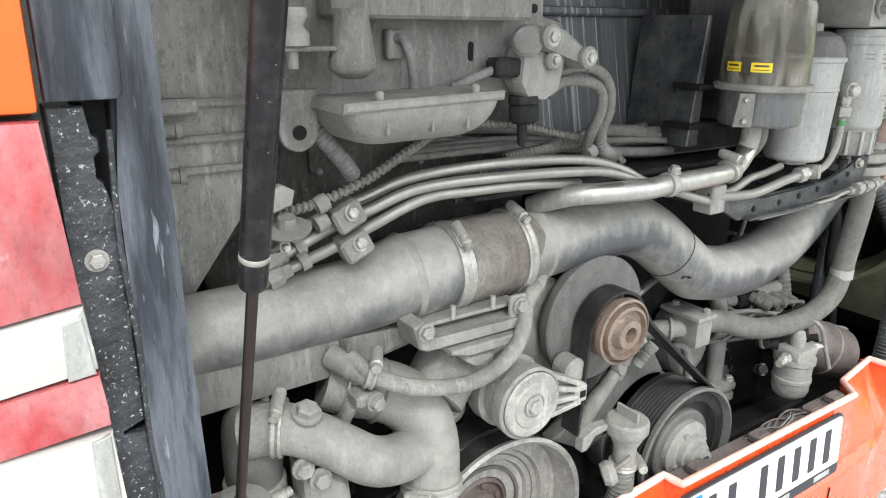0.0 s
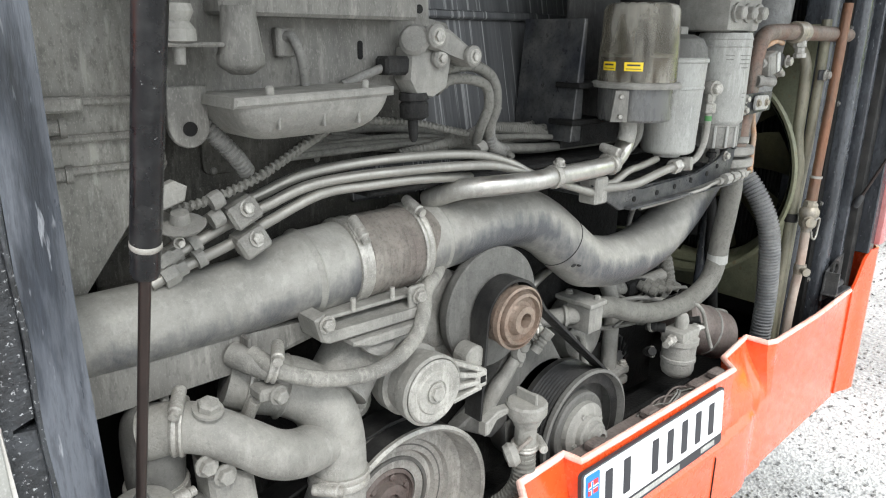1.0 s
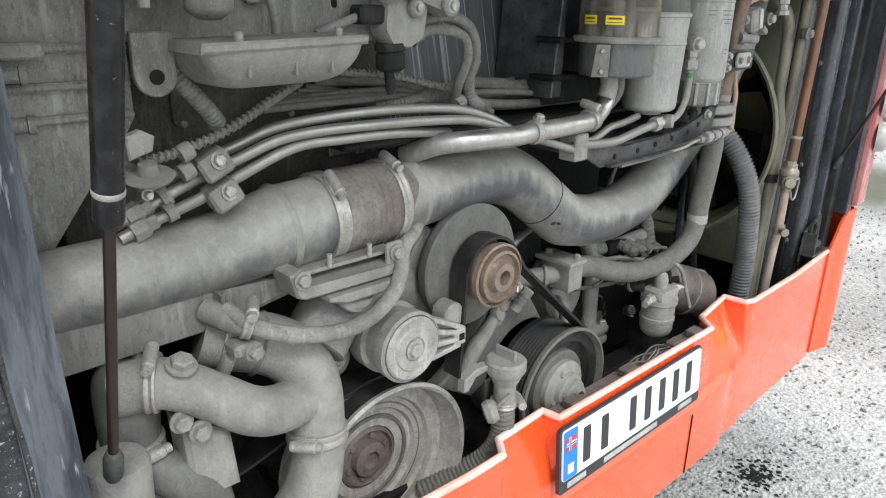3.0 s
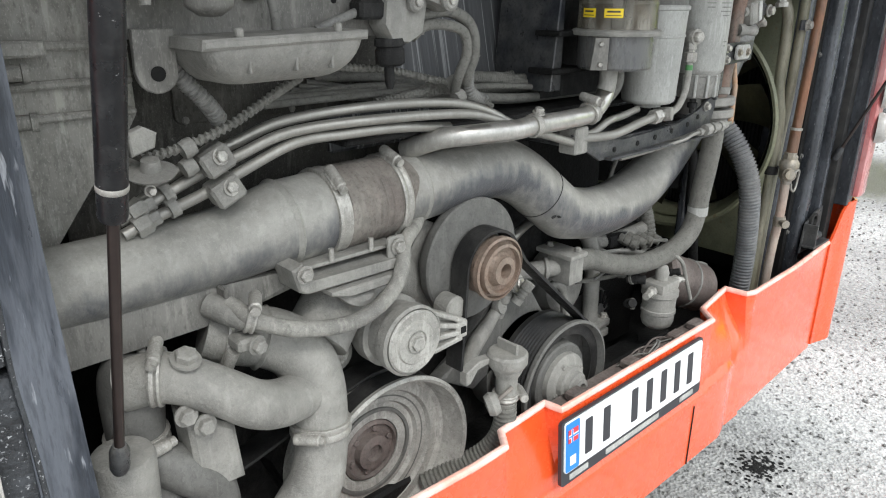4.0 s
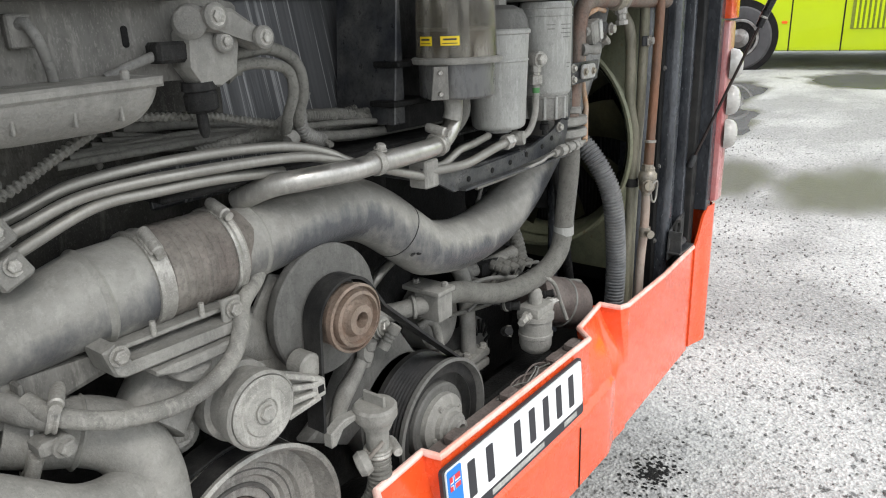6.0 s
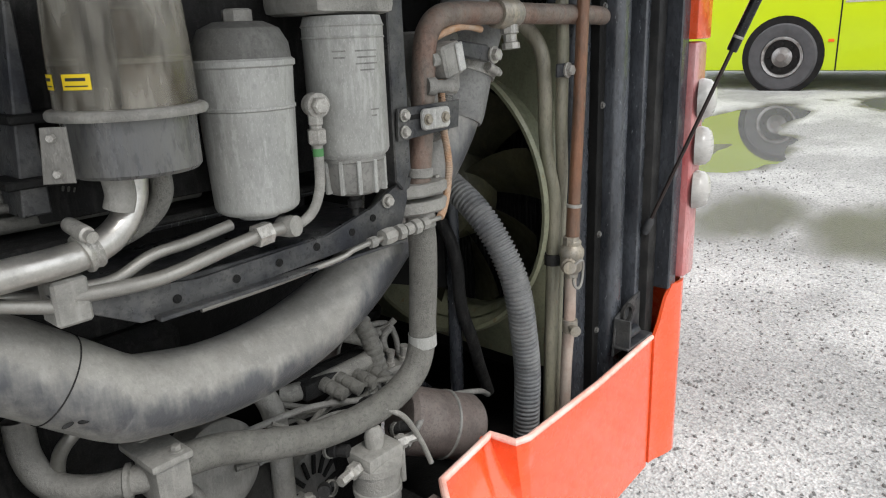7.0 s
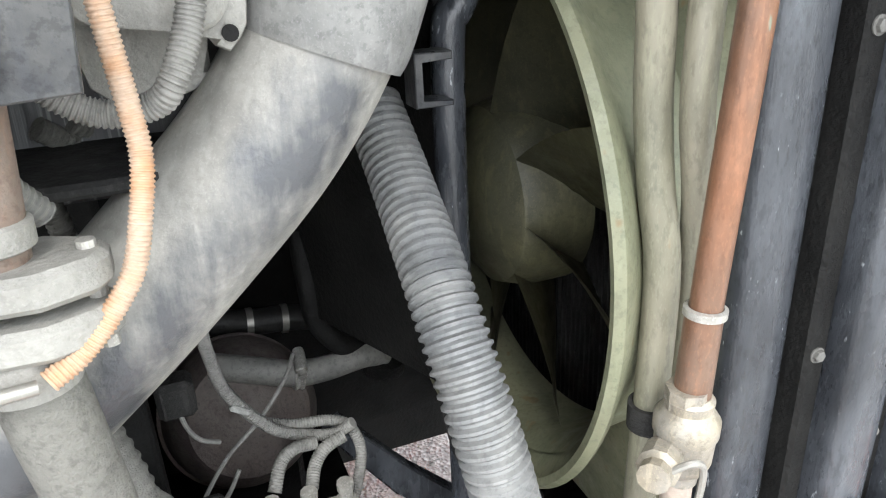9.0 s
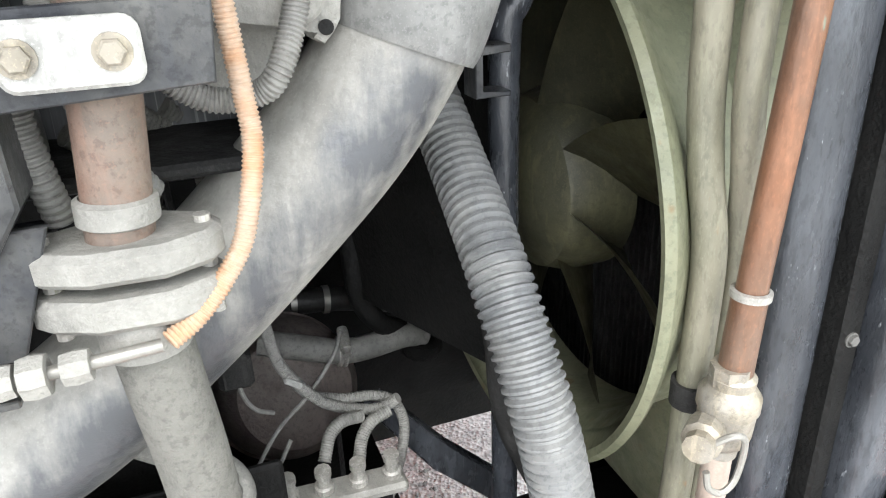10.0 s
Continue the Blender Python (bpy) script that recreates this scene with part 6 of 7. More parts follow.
def flanged_copper():
    at = thing("copper_pipe", (0.41, 0.1, 1.27), "dull copper pipe with bolted flange and elbow", "pipe")
    part("riser", tube([(0.403, 0.102, 1.325), (0.408, 0.100, 1.37), (0.413, 0.098, 1.42), (0.418, 0.097, 1.47), (0.421, 0.096, 1.515), (0.430, 0.096, 1.553), (0.455, 0.096, 1.577), (0.50, 0.097, 1.584), (0.60, 0.098, 1.585), (0.76, 0.10, 1.584), (0.95, 0.105, 1.582), (1.03, 0.13, 1.580)], 0.0185, 24, 8), M_copperdusty, at)
    part("solder_ring", lathe([(0.0185, -0.008), (0.022, -0.006), (0.022, 0.006), (0.0185, 0.008)], (0.405, 0.101, 1.345), (0.05, 0, 1), 28), M_cast, at)
    for z, s in ((1.320, 1), (1.292, -1)):
        fl = prism([(0.352, 0.010), (0.360, 0.018), (0.385, 0.030), (0.425, 0.032), (0.450, 0.020), (0.457, 0.008), (0.457, -0.008), (0.450, -0.018), (0.425, -0.032), (0.385, -0.030), (0.360, -0.018), (0.352, -0.010)], -0.010, 0.010, 0.004, m=Matrix.Translation((0, 0.103, z)) @ Matrix.Rotation(radians(90), 4, "X"))
        part("flange", fl, M_cast, at, "cast two-bolt flange")
    for x in (0.363, 0.447):
        part("bolt", lathe([(0, -0.04), (0.005, -0.04), (0.005, 0.022), (0, 0.022)], (x, 0.103, 1.312), (0, 0, 1), 10), M_zinc, at)
    part("neck", lathe([(0, 0), (0.026, 0), (0.026, 0.03), (0, 0.03)], (0.404, 0.104, 1.258), (0, 0, 1), 28), M_cast, at)
    part("union", lathe([(0.018, -0.03), (0.024, -0.03), (0.026, -0.02), (0.026, 0.02), (0.022, 0.03), (0.018, 0.03)], (0.635, 0.098, 1.585), (1, 0, 0), 24), M_brass, at)
    part("tee_nut", lathe([(0, 0), (0.016, 0), (0.016, 0.014), (0.012, 0.016), (0.012, 0.028), (0.016, 0.030), (0.016, 0.04), (0, 0.04)], (0.640, 0.094, 1.565), (0, -0.1, -1), 8), M_zinc, at)
    return at


flanged_copper()


def line_bracket():
    at = thing("pipe_bracket", (0.40, 0.07, 1.41), "black bracket with white clamp plate and brass bolts", "bracket")
    part("arm", prism([(0.330, 1.405), (0.466, 1.412), (0.470, 1.454), (0.332, 1.452)], 0.068, 0.074, 0.001), M_rail, at)
    part("arm_slot", prism(rounded(0.345, 0.378, 1.434, 1.441, 0.003), 0.0665, 0.0685), M_grime_shade, at)
    part("clamp_plate", prism(rounded(0.374, 0.436, 1.416, 1.448, 0.008), 0.058, 0.066, 0.002), M_white, at, "scratched white clamp plate")
    for x in (0.384, 0.423):
        part("brass_bolt", bolt((x, 0.058, 1.432), 0.0065, 0.006), M_brass, at)
    for z in (1.442, 1.418):
        part("bolt", bolt((0.342, 0.067, z), 0.007, 0.009), M_zinc, at)
    part("clamp_back", box(0.386, 0.440, 0.074, 0.085, 1.415, 1.450, 0.003), M_rail, at)
    return at


line_bracket()
hose_thing("orange_conduit", [(0.474, 0.12, 1.52), (0.476, 0.112, 1.47), (0.479, 0.112, 1.424), (0.481, 0.112, 1.396), (0.482, 0.108, 1.371), (0.476, 0.100, 1.343), (0.467, 0.096, 1.315), (0.452, 0.088, 1.296), (0.435, 0.080, 1.281), (0.418, 0.072, 1.273)], 0.0056, M_orangehose, "orange corrugated cable conduit", "conduit", rib=0.0008, pitch=0.0027, seg=14)


def sensor_cable():
    at = thing("cable_connector", (0.32, 0.07, 1.25), "dusty cable with a chain of connectors", "connector")
    part("cable", tube([(0.414, 0.070, 1.273), (0.395, 0.066, 1.274), (0.352, 0.064, 1.273), (0.29, 0.064, 1.272), (0.23, 0.064, 1.268), (0.20, 0.068, 1.260), (0.10, 0.084, 1.248), (0.0, 0.09, 1.244)], 0.004, 12), M_steel, at)
    for x, z, r, l_ in ((0.372, 1.2735, 0.009, 0.014), (0.352, 1.273, 0.0115, 0.013), (0.336, 1.273, 0.009, 0.014), (0.318, 1.2725, 0.0115, 0.012), (0.292, 1.272, 0.012, 0.022), (0.262, 1.270, 0.008, 0.012)):
        part("ferrule", lathe([(0, -l_ / 2), (r, -l_ / 2), (r * 1.1, 0), (r, l_ / 2), (0, l_ / 2)], (x, 0.064, z), (1, 0, 0.03), 8), M_cast, at)
    return at


sensor_cable()


def pressure_sensor():
    at = thing("pressure_sensor", (0.47, 0.09, 1.5), "dusty block sensor with a white face", "sensor")
    part("block", box(0.455, 0.500, 0.075, 0.125, 1.490, 1.540, 0.004, m=Matrix.Translation((0.460, 0.092, 1.515)) @ Matrix.Rotation(radians(-14), 4, "Y") @ Matrix.Translation((-0.478, -0.1, -1.515))), M_cast, at)
    part("white_face", box(0.483, 0.500, 0.072, 0.075, 1.494, 1.538, 0.002, m=Matrix.Translation((0.460, 0.092, 1.515)) @ Matrix.Rotation(radians(-14), 4, "Y") @ Matrix.Translation((-0.478, -0.1, -1.515))), M_white, at)
    part("nipple", lathe([(0, 0), (0.012, 0), (0.012, 0.02), (0.008, 0.022), (0.008, 0.04), (0, 0.04)], (0.422, 0.085, 1.516), (1, 0, 0.05), 8), M_cast, at)
    part("cap_plug", lathe([(0, 0), (0.013, 0), (0.014, 0.014), (0.010, 0.016), (0.010, 0.034), (0.011, 0.036), (0.011, 0.05), (0, 0.05)], (0.410, 0.082, 1.478), (0.9, -0.35, -0.05), 14), M_cast, at)
    part("link", prism([(0.515, 1.545), (0.60, 1.535), (0.63, 1.515), (0.60, 1.505), (0.515, 1.520)], 0.11, 0.125, 0.003), M_rail, at)
    part("link_bolt", bolt((0.612, 0.108, 1.517), 0.011, 0.014), M_zinc, at)
    return at


pressure_sensor()
hose_thing("cable", [(0.44, 0.10, 1.545), (0.48, 0.09, 1.56), (0.53, 0.10, 1.565), (0.58, 0.11, 1.56)], 0.006, M_orangehose, "short orange cable behind the elbow", "cable")
hose_thing("conduit", [(0.385, 0.15, 1.56), (0.388, 0.14, 1.50), (0.39, 0.14, 1.43), (0.40, 0.15, 1.37), (0.42, 0.17, 1.33)], 0.008, M_conduit, "ribbed grey plastic cable conduit", "conduit", rib=0.0014, pitch=0.005)
hose_thing("conduit", [(0.36, 0.13, 1.47), (0.362, 0.13, 1.42), (0.365, 0.13, 1.375), (0.37, 0.14, 1.33)], 0.008, M_conduit, "ribbed grey plastic cable conduit", "conduit", rib=0.0014, pitch=0.005)
hose_thing("conduit", [(0.424, 0.15, 1.50), (0.425, 0.145, 1.46), (0.430, 0.14, 1.43), (0.442, 0.14, 1.405), (0.465, 0.14, 1.390), (0.492, 0.135, 1.392), (0.505, 0.13, 1.405), (0.519, 0.138, 1.435), (0.524, 0.14, 1.46)], 0.0072, M_conduit, "looped grey ribbed plastic cable conduit", "conduit", rib=0.0011, pitch=0.0030)
single("conduit_plug", lathe([(0, 0), (0.011, 0), (0.012, 0.012), (0.010, 0.014), (0.012, 0.018), (0.012, 0.03), (0, 0.031)], (0.524, 0.14, 1.455), (0.15, 0, 1), 16), M_conduit, "ribbed grey conduit end plug", "connector")
single("actuator", box(0.46, 0.575, 0.15, 0.25, 1.455, 1.56, 0.012, seg=2), M_cast, "dusty cast actuator housing", "actuator")
single("actuator_cover", prism([(0.45, 1.475), (0.515, 1.468)] + [(0.522 + 0.021 * math.cos(radians(a)), 1.447 + 0.021 * math.sin(radians(a))) for a in range(75, -106, -15)] + [(0.47, 1.434), (0.45, 1.44)], 0.150, 0.175, 0.006, seg=3), M_cast, "pale cast cover below the actuator", "cover")

ac = thing("actuator_bracket", (0.50, 0.2, 1.38), "pale cast actuator bracket with lobes", "bracket")
part("plate", prism([(0.455, 1.455), (0.545, 1.455), (0.523, 1.414), (0.531, 1.398), (0.526, 1.389), (0.487, 1.379), (0.474, 1.381), (0.458, 1.394), (0.452, 1.42)], 0.196, 0.225, 0.006, seg=2), M_cast, ac)
part("lug", prism([(0.500, 1.46), (0.556, 1.46), (0.552, 1.428), (0.547, 1.420), (0.540, 1.413), (0.532, 1.417), (0.526, 1.428), (0.502, 1.433)], 0.160, 0.186, 0.005, seg=2), M_cast, ac)
part("lug_hole", lathe([(0, 0), (0.005, 0), (0.005, 0.001), (0, 0.001)], (0.541, 0.1592, 1.424), seg=16), M_grime_shade, ac)
for k, (x, y) in enumerate(((0.442, 0.30), (0.462, 0.31), (0.40, 0.25))):
    hose_thing("conduit", [(x - 0.03, y - 0.02, 1.36), (x, y, 1.33), (x + 0.012, y + 0.01, 1.30), (x + 0.014, y + 0.02, 1.24)], 0.008, M_hose, "grimy ribbed conduit behind the charge pipe", "conduit", rib=0.001, pitch=0.0045)


def corrugated_hose():
    at = thing("corrugated_hose", (0.75, 0.14, 0.6), "grey corrugated hose bundle hanging down", "hose")
    part("hose", tube([(0.678, 0.36, 1.33), (0.681, 0.315, 1.288), (0.680, 0.270, 1.256), (0.677, 0.216, 1.222), (0.677, 0.176, 1.184), (0.681, 0.147, 1.140), (0.688, 0.126, 1.090), (0.697, 0.117, 1.035), (0.706, 0.115, 0.98), (0.722, 0.115, 0.87), (0.718, 0.115, 0.75), (0.716, 0.12, 0.54)], 0.0248, 28, 8, rib=0.0036, pitch=0.0094), M_corr, at)
    part("split_edge", tube([(0.70, 0.20, 1.19), (0.706, 0.155, 1.14), (0.715, 0.125, 1.07), (0.730, 0.112, 0.98), (0.748, 0.115, 0.87)], 0.003, 8), M_corr, at)
    return at


corrugated_hose()


def upright_lines():
    a = thing("coolant_line", (0.81, 0.12, 0.6), "olive painted steel tube with a bend", "pipe", "upright tubes beside the fan")
    part("tube", tube([(0.78, 0.22, 1.600), (0.812, 0.175, 1.560), (0.824, 0.148, 1.51), (0.826, 0.142, 1.423), (0.830, 0.143, 1.350), (0.834, 0.138, 1.289), (0.838, 0.128, 1.226), (0.838, 0.127, 1.137), (0.834, 0.127, 1.0), (0.828, 0.126, 0.86), (0.822, 0.126, 0.6)], 0.0145, 20), M_olive, a)
    b = thing("coolant_line", (0.86, 0.12, 0.6), "olive painted steel tube with a bend", "pipe", "upright tubes beside the fan")
    part("tube", tube([(0.850, 0.12, 1.62), (0.850, 0.116, 1.517), (0.846, 0.115, 1.40), (0.848, 0.116, 1.345), (0.862, 0.122, 1.275), (0.868, 0.128, 1.20), (0.866, 0.13, 1.10), (0.858, 0.13, 0.9), (0.856, 0.13, 0.6)], 0.0125, 20), M_olive, b)
    cl = thing("tube_clamp", (0.82, 0.105, 1.475), "dark clamp holding both olive tubes", "clamp")
    part("strap", box(0.806, 0.872, 0.099, 0.106, 1.466, 1.492, 0.002), M_rail, cl)
    part("bolt", bolt((0.838, 0.098, 1.479), 0.011, 0.014), M_zinc, cl)
    lo = thing("tube_clamp", (0.82, 0.10, 1.085), "dark band clamp round the olive tube", "clamp")
    part("band", lathe([(0.0145, -0.012), (0.0185, -0.012), (0.0185, 0.012), (0.0145, 0.012)], (0.8365, 0.127, 1.085), (0, 0, 1), 20), M_darkcast, lo)
    c = thing("copper_pipe", (0.84, 0.08, 0.6), "dull copper pipe running upright to a tap", "pipe")
    part("pipe", tube([(0.866, 0.08, 1.66), (0.859, 0.08, 1.50), (0.854, 0.08, 1.40), (0.846, 0.08, 1.28), (0.838, 0.08, 1.15), (0.836, 0.08, 1.12)], 0.0125, 22), M_copper, c)
    part("sleeve", lathe([(0.0125, -0.002), (0.0142, -0.002), (0.0146, 0.0), (0.0142, 0.07), (0.0125, 0.07)], (0.8375, 0.08, 1.135), (0.05, 0, 1), 24), M_copper, c)
    part("solder_ring", lathe([(0.013, -0.004), (0.0162, -0.003), (0.0162, 0.003), (0.013, 0.004)], (0.8415, 0.08, 1.207), (0.05, 0, 1), 24), M_zinc, c)
    part("tail", tube([(0.834, 0.08, 1.10), (0.832, 0.08, 1.04), (0.830, 0.08, 0.95), (0.828, 0.085, 0.85), (0.826, 0.09, 0.6)], 0.0125, 20), M_copperpale, c, "dusty pinkish tail pipe")
    t = thing("tap_valve", (0.835, 0.08, 1.08), "dusty brass tap with a wire handle", "tap")
    part("body", lathe([(0, -0.045), (0.014, -0.045), (0.015, -0.035), (0.020, -0.030), (0.023, -0.022), (0.024, 0.0), (0.026, 0.004), (0.026, 0.016), (0.022, 0.022), (0.019, 0.026), (0.0195, 0.034), (0.016, 0.038), (0, 0.038)], (0.835, 0.08, 1.098), (0.03, 0, 1), 28), M_brass, t)
    part("hex", lathe([(0, 0), (0.017, 0), (0.017, 0.018), (0, 0.018)], (0.833, 0.080, 1.125), (0, 0, 1), 8), M_brass, t)
    part("side_valve", lathe([(0, -0.012), (0.015, -0.012), (0.017, 0.0), (0.017, 0.016), (0.013, 0.020), (0.013, 0.030), (0, 0.030)], (0.808, 0.072, 1.088), (-0.75, -0.6, 0.1), 10), M_brass, t)
    part("handle", tube([(0.800, 0.052, 1.094), (0.812, 0.045, 1.102), (0.824, 0.046, 1.094), (0.827, 0.048, 1.072), (0.822, 0.048, 1.05), (0.810, 0.048, 1.042), (0.798, 0.05, 1.050), (0.795, 0.052, 1.066)], 0.003, 8), M_steel, t)
    s = thing("small_tap", (0.83, 0.08, 0.93), "small dusty brass drain tap", "tap")
    part("body", lathe([(0, -0.014), (0.016, -0.014), (0.017, 0.0), (0.016, 0.014), (0, 0.014)], (0.829, 0.078, 0.945), (0, 0, 1), 14), M_brass, s)
    part("stub", lathe([(0, 0), (0.009, 0), (0.009, 0.022), (0.012, 0.024), (0.012, 0.032), (0, 0.032)], (0.825, 0.075, 0.945), (-0.6, -0.8, 0), 10), M_brass, s)


upright_lines()

# ---- fan, shroud, radiator ----
FC = (0.445, 1.19)


def fan_group():
    sh = thing("fan_shroud", (0.82, FC[0], 0.85), "olive green painted fan shroud ring", "fan shroud")
    part("ring", lathe([(0.322, -0.012), (0.330, -0.014), (0.335, -0.006), (0.331, 0.002), (0.310, 0.024), (0.296, 0.05), (0.292, 0.12), (0.287, 0.12), (0.290, 0.05), (0.304, 0.022)], (0.80, FC[0], FC[1]), (1, 0, 0), 90), M_shroud, sh)
    bm = bmesh.new()
    seg = 72
    inner, outer = [], []
    for k in range(seg):
        a = 2 * math.pi * k / seg
        inner.append(bm.verts.new((0.90, FC[0] + 0.292 * math.cos(a), FC[1] + 0.292 * math.sin(a))))
        s = 0.42 / max(abs(math.cos(a)), abs(math.sin(a)))
        outer.append(bm.verts.new((0.93, FC[0] + max(-0.28, min(0.45, s * math.cos(a))), FC[1] + s * math.sin(a))))
    for k in range(seg):
        j = (k + 1) % seg
        bm.faces.new((inner[k], inner[j], outer[j], outer[k]))
    part("funnel", bm, M_shroud, sh)
    fan = thing("cooling_fan", (0.88, FC[0], FC[1]), "olive plastic cooling fan inside the shroud", "fan")
    part("hub", lathe([(0, -0.06), (0.07, -0.055), (0.105, -0.03), (0.115, 0.0), (0.115, 0.05), (0, 0.05)], (0.86, FC[0], FC[1]), (1, 0, 0), 48), M_fan, fan, "grey-green fan hub")
    for k in range(9):
        a0 = 2 * math.pi * k / 9
        bm = bmesh.new()
        rows = []
        for i in range(7):
            r = 0.10 + 0.18 * i / 6
            row = []
            for j in range(5):
                w = (j / 4 - 0.5)
                a = a0 + w * (0.62 - 0.12 * i / 6) + 0.12 * (i / 6) ** 2
                x = 0.872 + w * 0.085 * (1 - 0.25 * i / 6)
                row.append(bm.verts.new((x, FC[0] + r * math.cos(a), FC[1] + r * math.sin(a))))
            rows.append(row)
        for p, q in zip(rows, rows[1:]):
            for j in range(4):
                bm.faces.new((p[j], p[j + 1], q[j + 1], q[j]))
        bmesh.ops.solidify(bm, geom=bm.faces[:], thickness=0.006)
        part("blade", bm, M_fan, fan)
    rad = thing("radiator", (1.0, FC[0], 0.8), "dark radiator core with fine fins", "radiator")
    part("core", box(1.00, 1.05, 0.22, 0.98, 0.70, 1.75, 0.002), M_grime_shade, rad)
    for k in range(60):
        y = 0.225 + 0.0125 * k
        part("fin", box(0.992, 1.002, y, y + 0.004, 0.75, 1.7), M_darkcast, rad)


fan_group()


def shroud_strut():
    at = thing("shroud_strut", (0.74, 0.3, 0.9), "black upright strut with a spring clip", "strut")
    part("upright", tube([(0.745, 0.332, 0.60), (0.745, 0.332, 1.0), (0.745, 0.332, 1.36), (0.757, 0.332, 1.415), (0.79, 0.332, 1.455), (0.85, 0.332, 1.490), (0.95, 0.332, 1.53)], 0.016, 20, 6), M_black, at)
    part("baffle", prism([(0.742, 1.38), (0.760, 1.418), (0.79, 1.455), (0.85, 1.490), (0.95, 1.53), (0.95, 1.75), (0.70, 1.75)], 0.343, 0.348), M_grime_shade, at, "near-black sheet above the strut")
    # sheet added as painted shade, hiding the bright shroud ring behind it
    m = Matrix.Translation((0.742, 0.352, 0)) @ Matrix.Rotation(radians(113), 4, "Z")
    part("screen", box(0.0, 0.30, -0.003, 0.003, 1.0, 1.75, 0.001, m=m), M_grime_shade, at, "near-black sheet added to darken the space before the shroud")
    part("clip", prism([(0.700, 1.335), (0.735, 1.335), (0.735, 1.34), (0.706, 1.34), (0.706, 1.375), (0.735, 1.375), (0.735, 1.382), (0.700, 1.382)], 0.295, 0.325, 0.001), M_rail, at)
    return at


shroud_strut()

# ---- below and behind: parts deep in the bay ----
def latch():
    at = thing("latch_bracket", (1.08, 0.08, 0.82), "dusty steel latch bracket on the post", "latch")
    part("back", prism([(1.02, 0.80), (1.16, 0.80), (1.15, 0.93), (1.10, 0.92), (1.03, 0.895)], 0.072, 0.078, 0.001), M_rail, at)
    part("foot", box(1.02, 1.15, 0.035, 0.078, 0.822, 0.828, 0.001), M_rail, at)
    part("cheek", box(1.028, 1.034, 0.035, 0.076, 0.828, 0.895, 0.001), M_rail, at)
    part("roller", lathe([(0, 0), (0.012, 0), (0.012, 0.05), (0, 0.05)], (1.05, 0.055, 0.85), (1, 0, 0), 16), M_rail, at)
    part("eye", lathe([(0.018, -0.004), (0.026, -0.004), (0.026, 0.004), (0.018, 0.004)], (1.075, 0.068, 0.895), (0, -1, 0), 20, closed=True), M_darkcast, at)
    return at


latch()


def prefilter():
    c = (0.295, 0.13)
    at = thing("fuel_prefilter", (*c, 0.76), "small dusty metal prefilter bowl with fittings", "fuel filter")
    part("bowl", lathe([(0, 0), (0.026, 0), (0.036, 0.008), (0.040, 0.02), (0.040, 0.04), (0.0425, 0.042), (0.0425, 0.05), (0.040, 0.052), (0.041, 0.085), (0.045, 0.088), (0.045, 0.10), (0.030, 0.108), (0, 0.11)], (*c, 0.770), (0, 0, 1), 32), M_cast, at)
    part("head", box(0.255, 0.335, 0.10, 0.16, 0.868, 0.895, 0.008, seg=2), M_cast, at)
    part("pump_knob", lathe([(0, 0), (0.015, 0), (0.017, 0.02), (0.013, 0.035), (0.008, 0.04), (0, 0.04)], (0.295, 0.13, 0.893), (0, 0, 1), 18), M_cast, at)
    for s, x in ((-1, 0.250), (1, 0.340)):
        part("fitting", lathe([(0, 0), (0.013, 0), (0.013, 0.018), (0.009, 0.02), (0.009, 0.045), (0, 0.045)], (x, 0.125, 0.878), (s, -0.2, 0), 6), M_zinc, at)
    part("drain_rod", lathe([(0, 0), (0.006, 0), (0.006, 0.09), (0, 0.09)], (0.352, 0.125, 0.80), (0, 0, 1), 10), M_cast, at)
    return at


prefilter()


def alternator():
    c = (0.245, 0.33, 0.735)
    at = thing("alternator", c, "grimy alternator with slotted end casing", "alternator")
    part("casing", lathe([(0, 0), (0.075, 0), (0.082, 0.012), (0.082, 0.10), (0.075, 0.115), (0.04, 0.12), (0, 0.12)], (c[0], c[1] + 0.07, c[2]), (0.25, -1, 0.1), 36), M_disc, at)
    for k in range(14):
        a = 2 * math.pi * k / 14
        m = axis_matrix((c[0] + 0.028, c[1] - 0.048, c[2] + 0.012), (0.25, -1, 0.1)) @ Matrix.Rotation(a, 4, "Z")
        part("slot", box(0.036, 0.072, -0.0045, 0.0045, -0.003, 0.002, 0.001, m=m), M_grime_shade, at)
    return at


alternator()
hose_thing("coolant_pipe", [(0.08, 0.34, 1.07), (0.125, 0.315, 1.055), (0.165, 0.293, 1.025), (0.194, 0.278, 0.975), (0.202, 0.270, 0.92), (0.200, 0.266, 0.85), (0.196, 0.262, 0.765), (0.19, 0.26, 0.58)], 0.0198, M_cast, "dusty upright metal coolant pipe", "pipe", seg=22)


def pipe_foot():
    at = thing("pipe_clamp", (0.195, 0.262, 0.70), "dusty cast two-bolt pipe clamp", "clamp")
    part("upper", box(0.150, 0.243, 0.229, 0.294, 0.752, 0.772, 0.006, seg=2), M_cast, at)
    part("lower", box(0.153, 0.245, 0.232, 0.294, 0.722, 0.744, 0.006, seg=2), M_cast, at)
    for x in (0.163, 0.233):
        part("bolt", bolt((x, 0.244, 0.772), 0.009, 0.012, (0, 0, 1)), M_zinc, at)
    return at


pipe_foot()

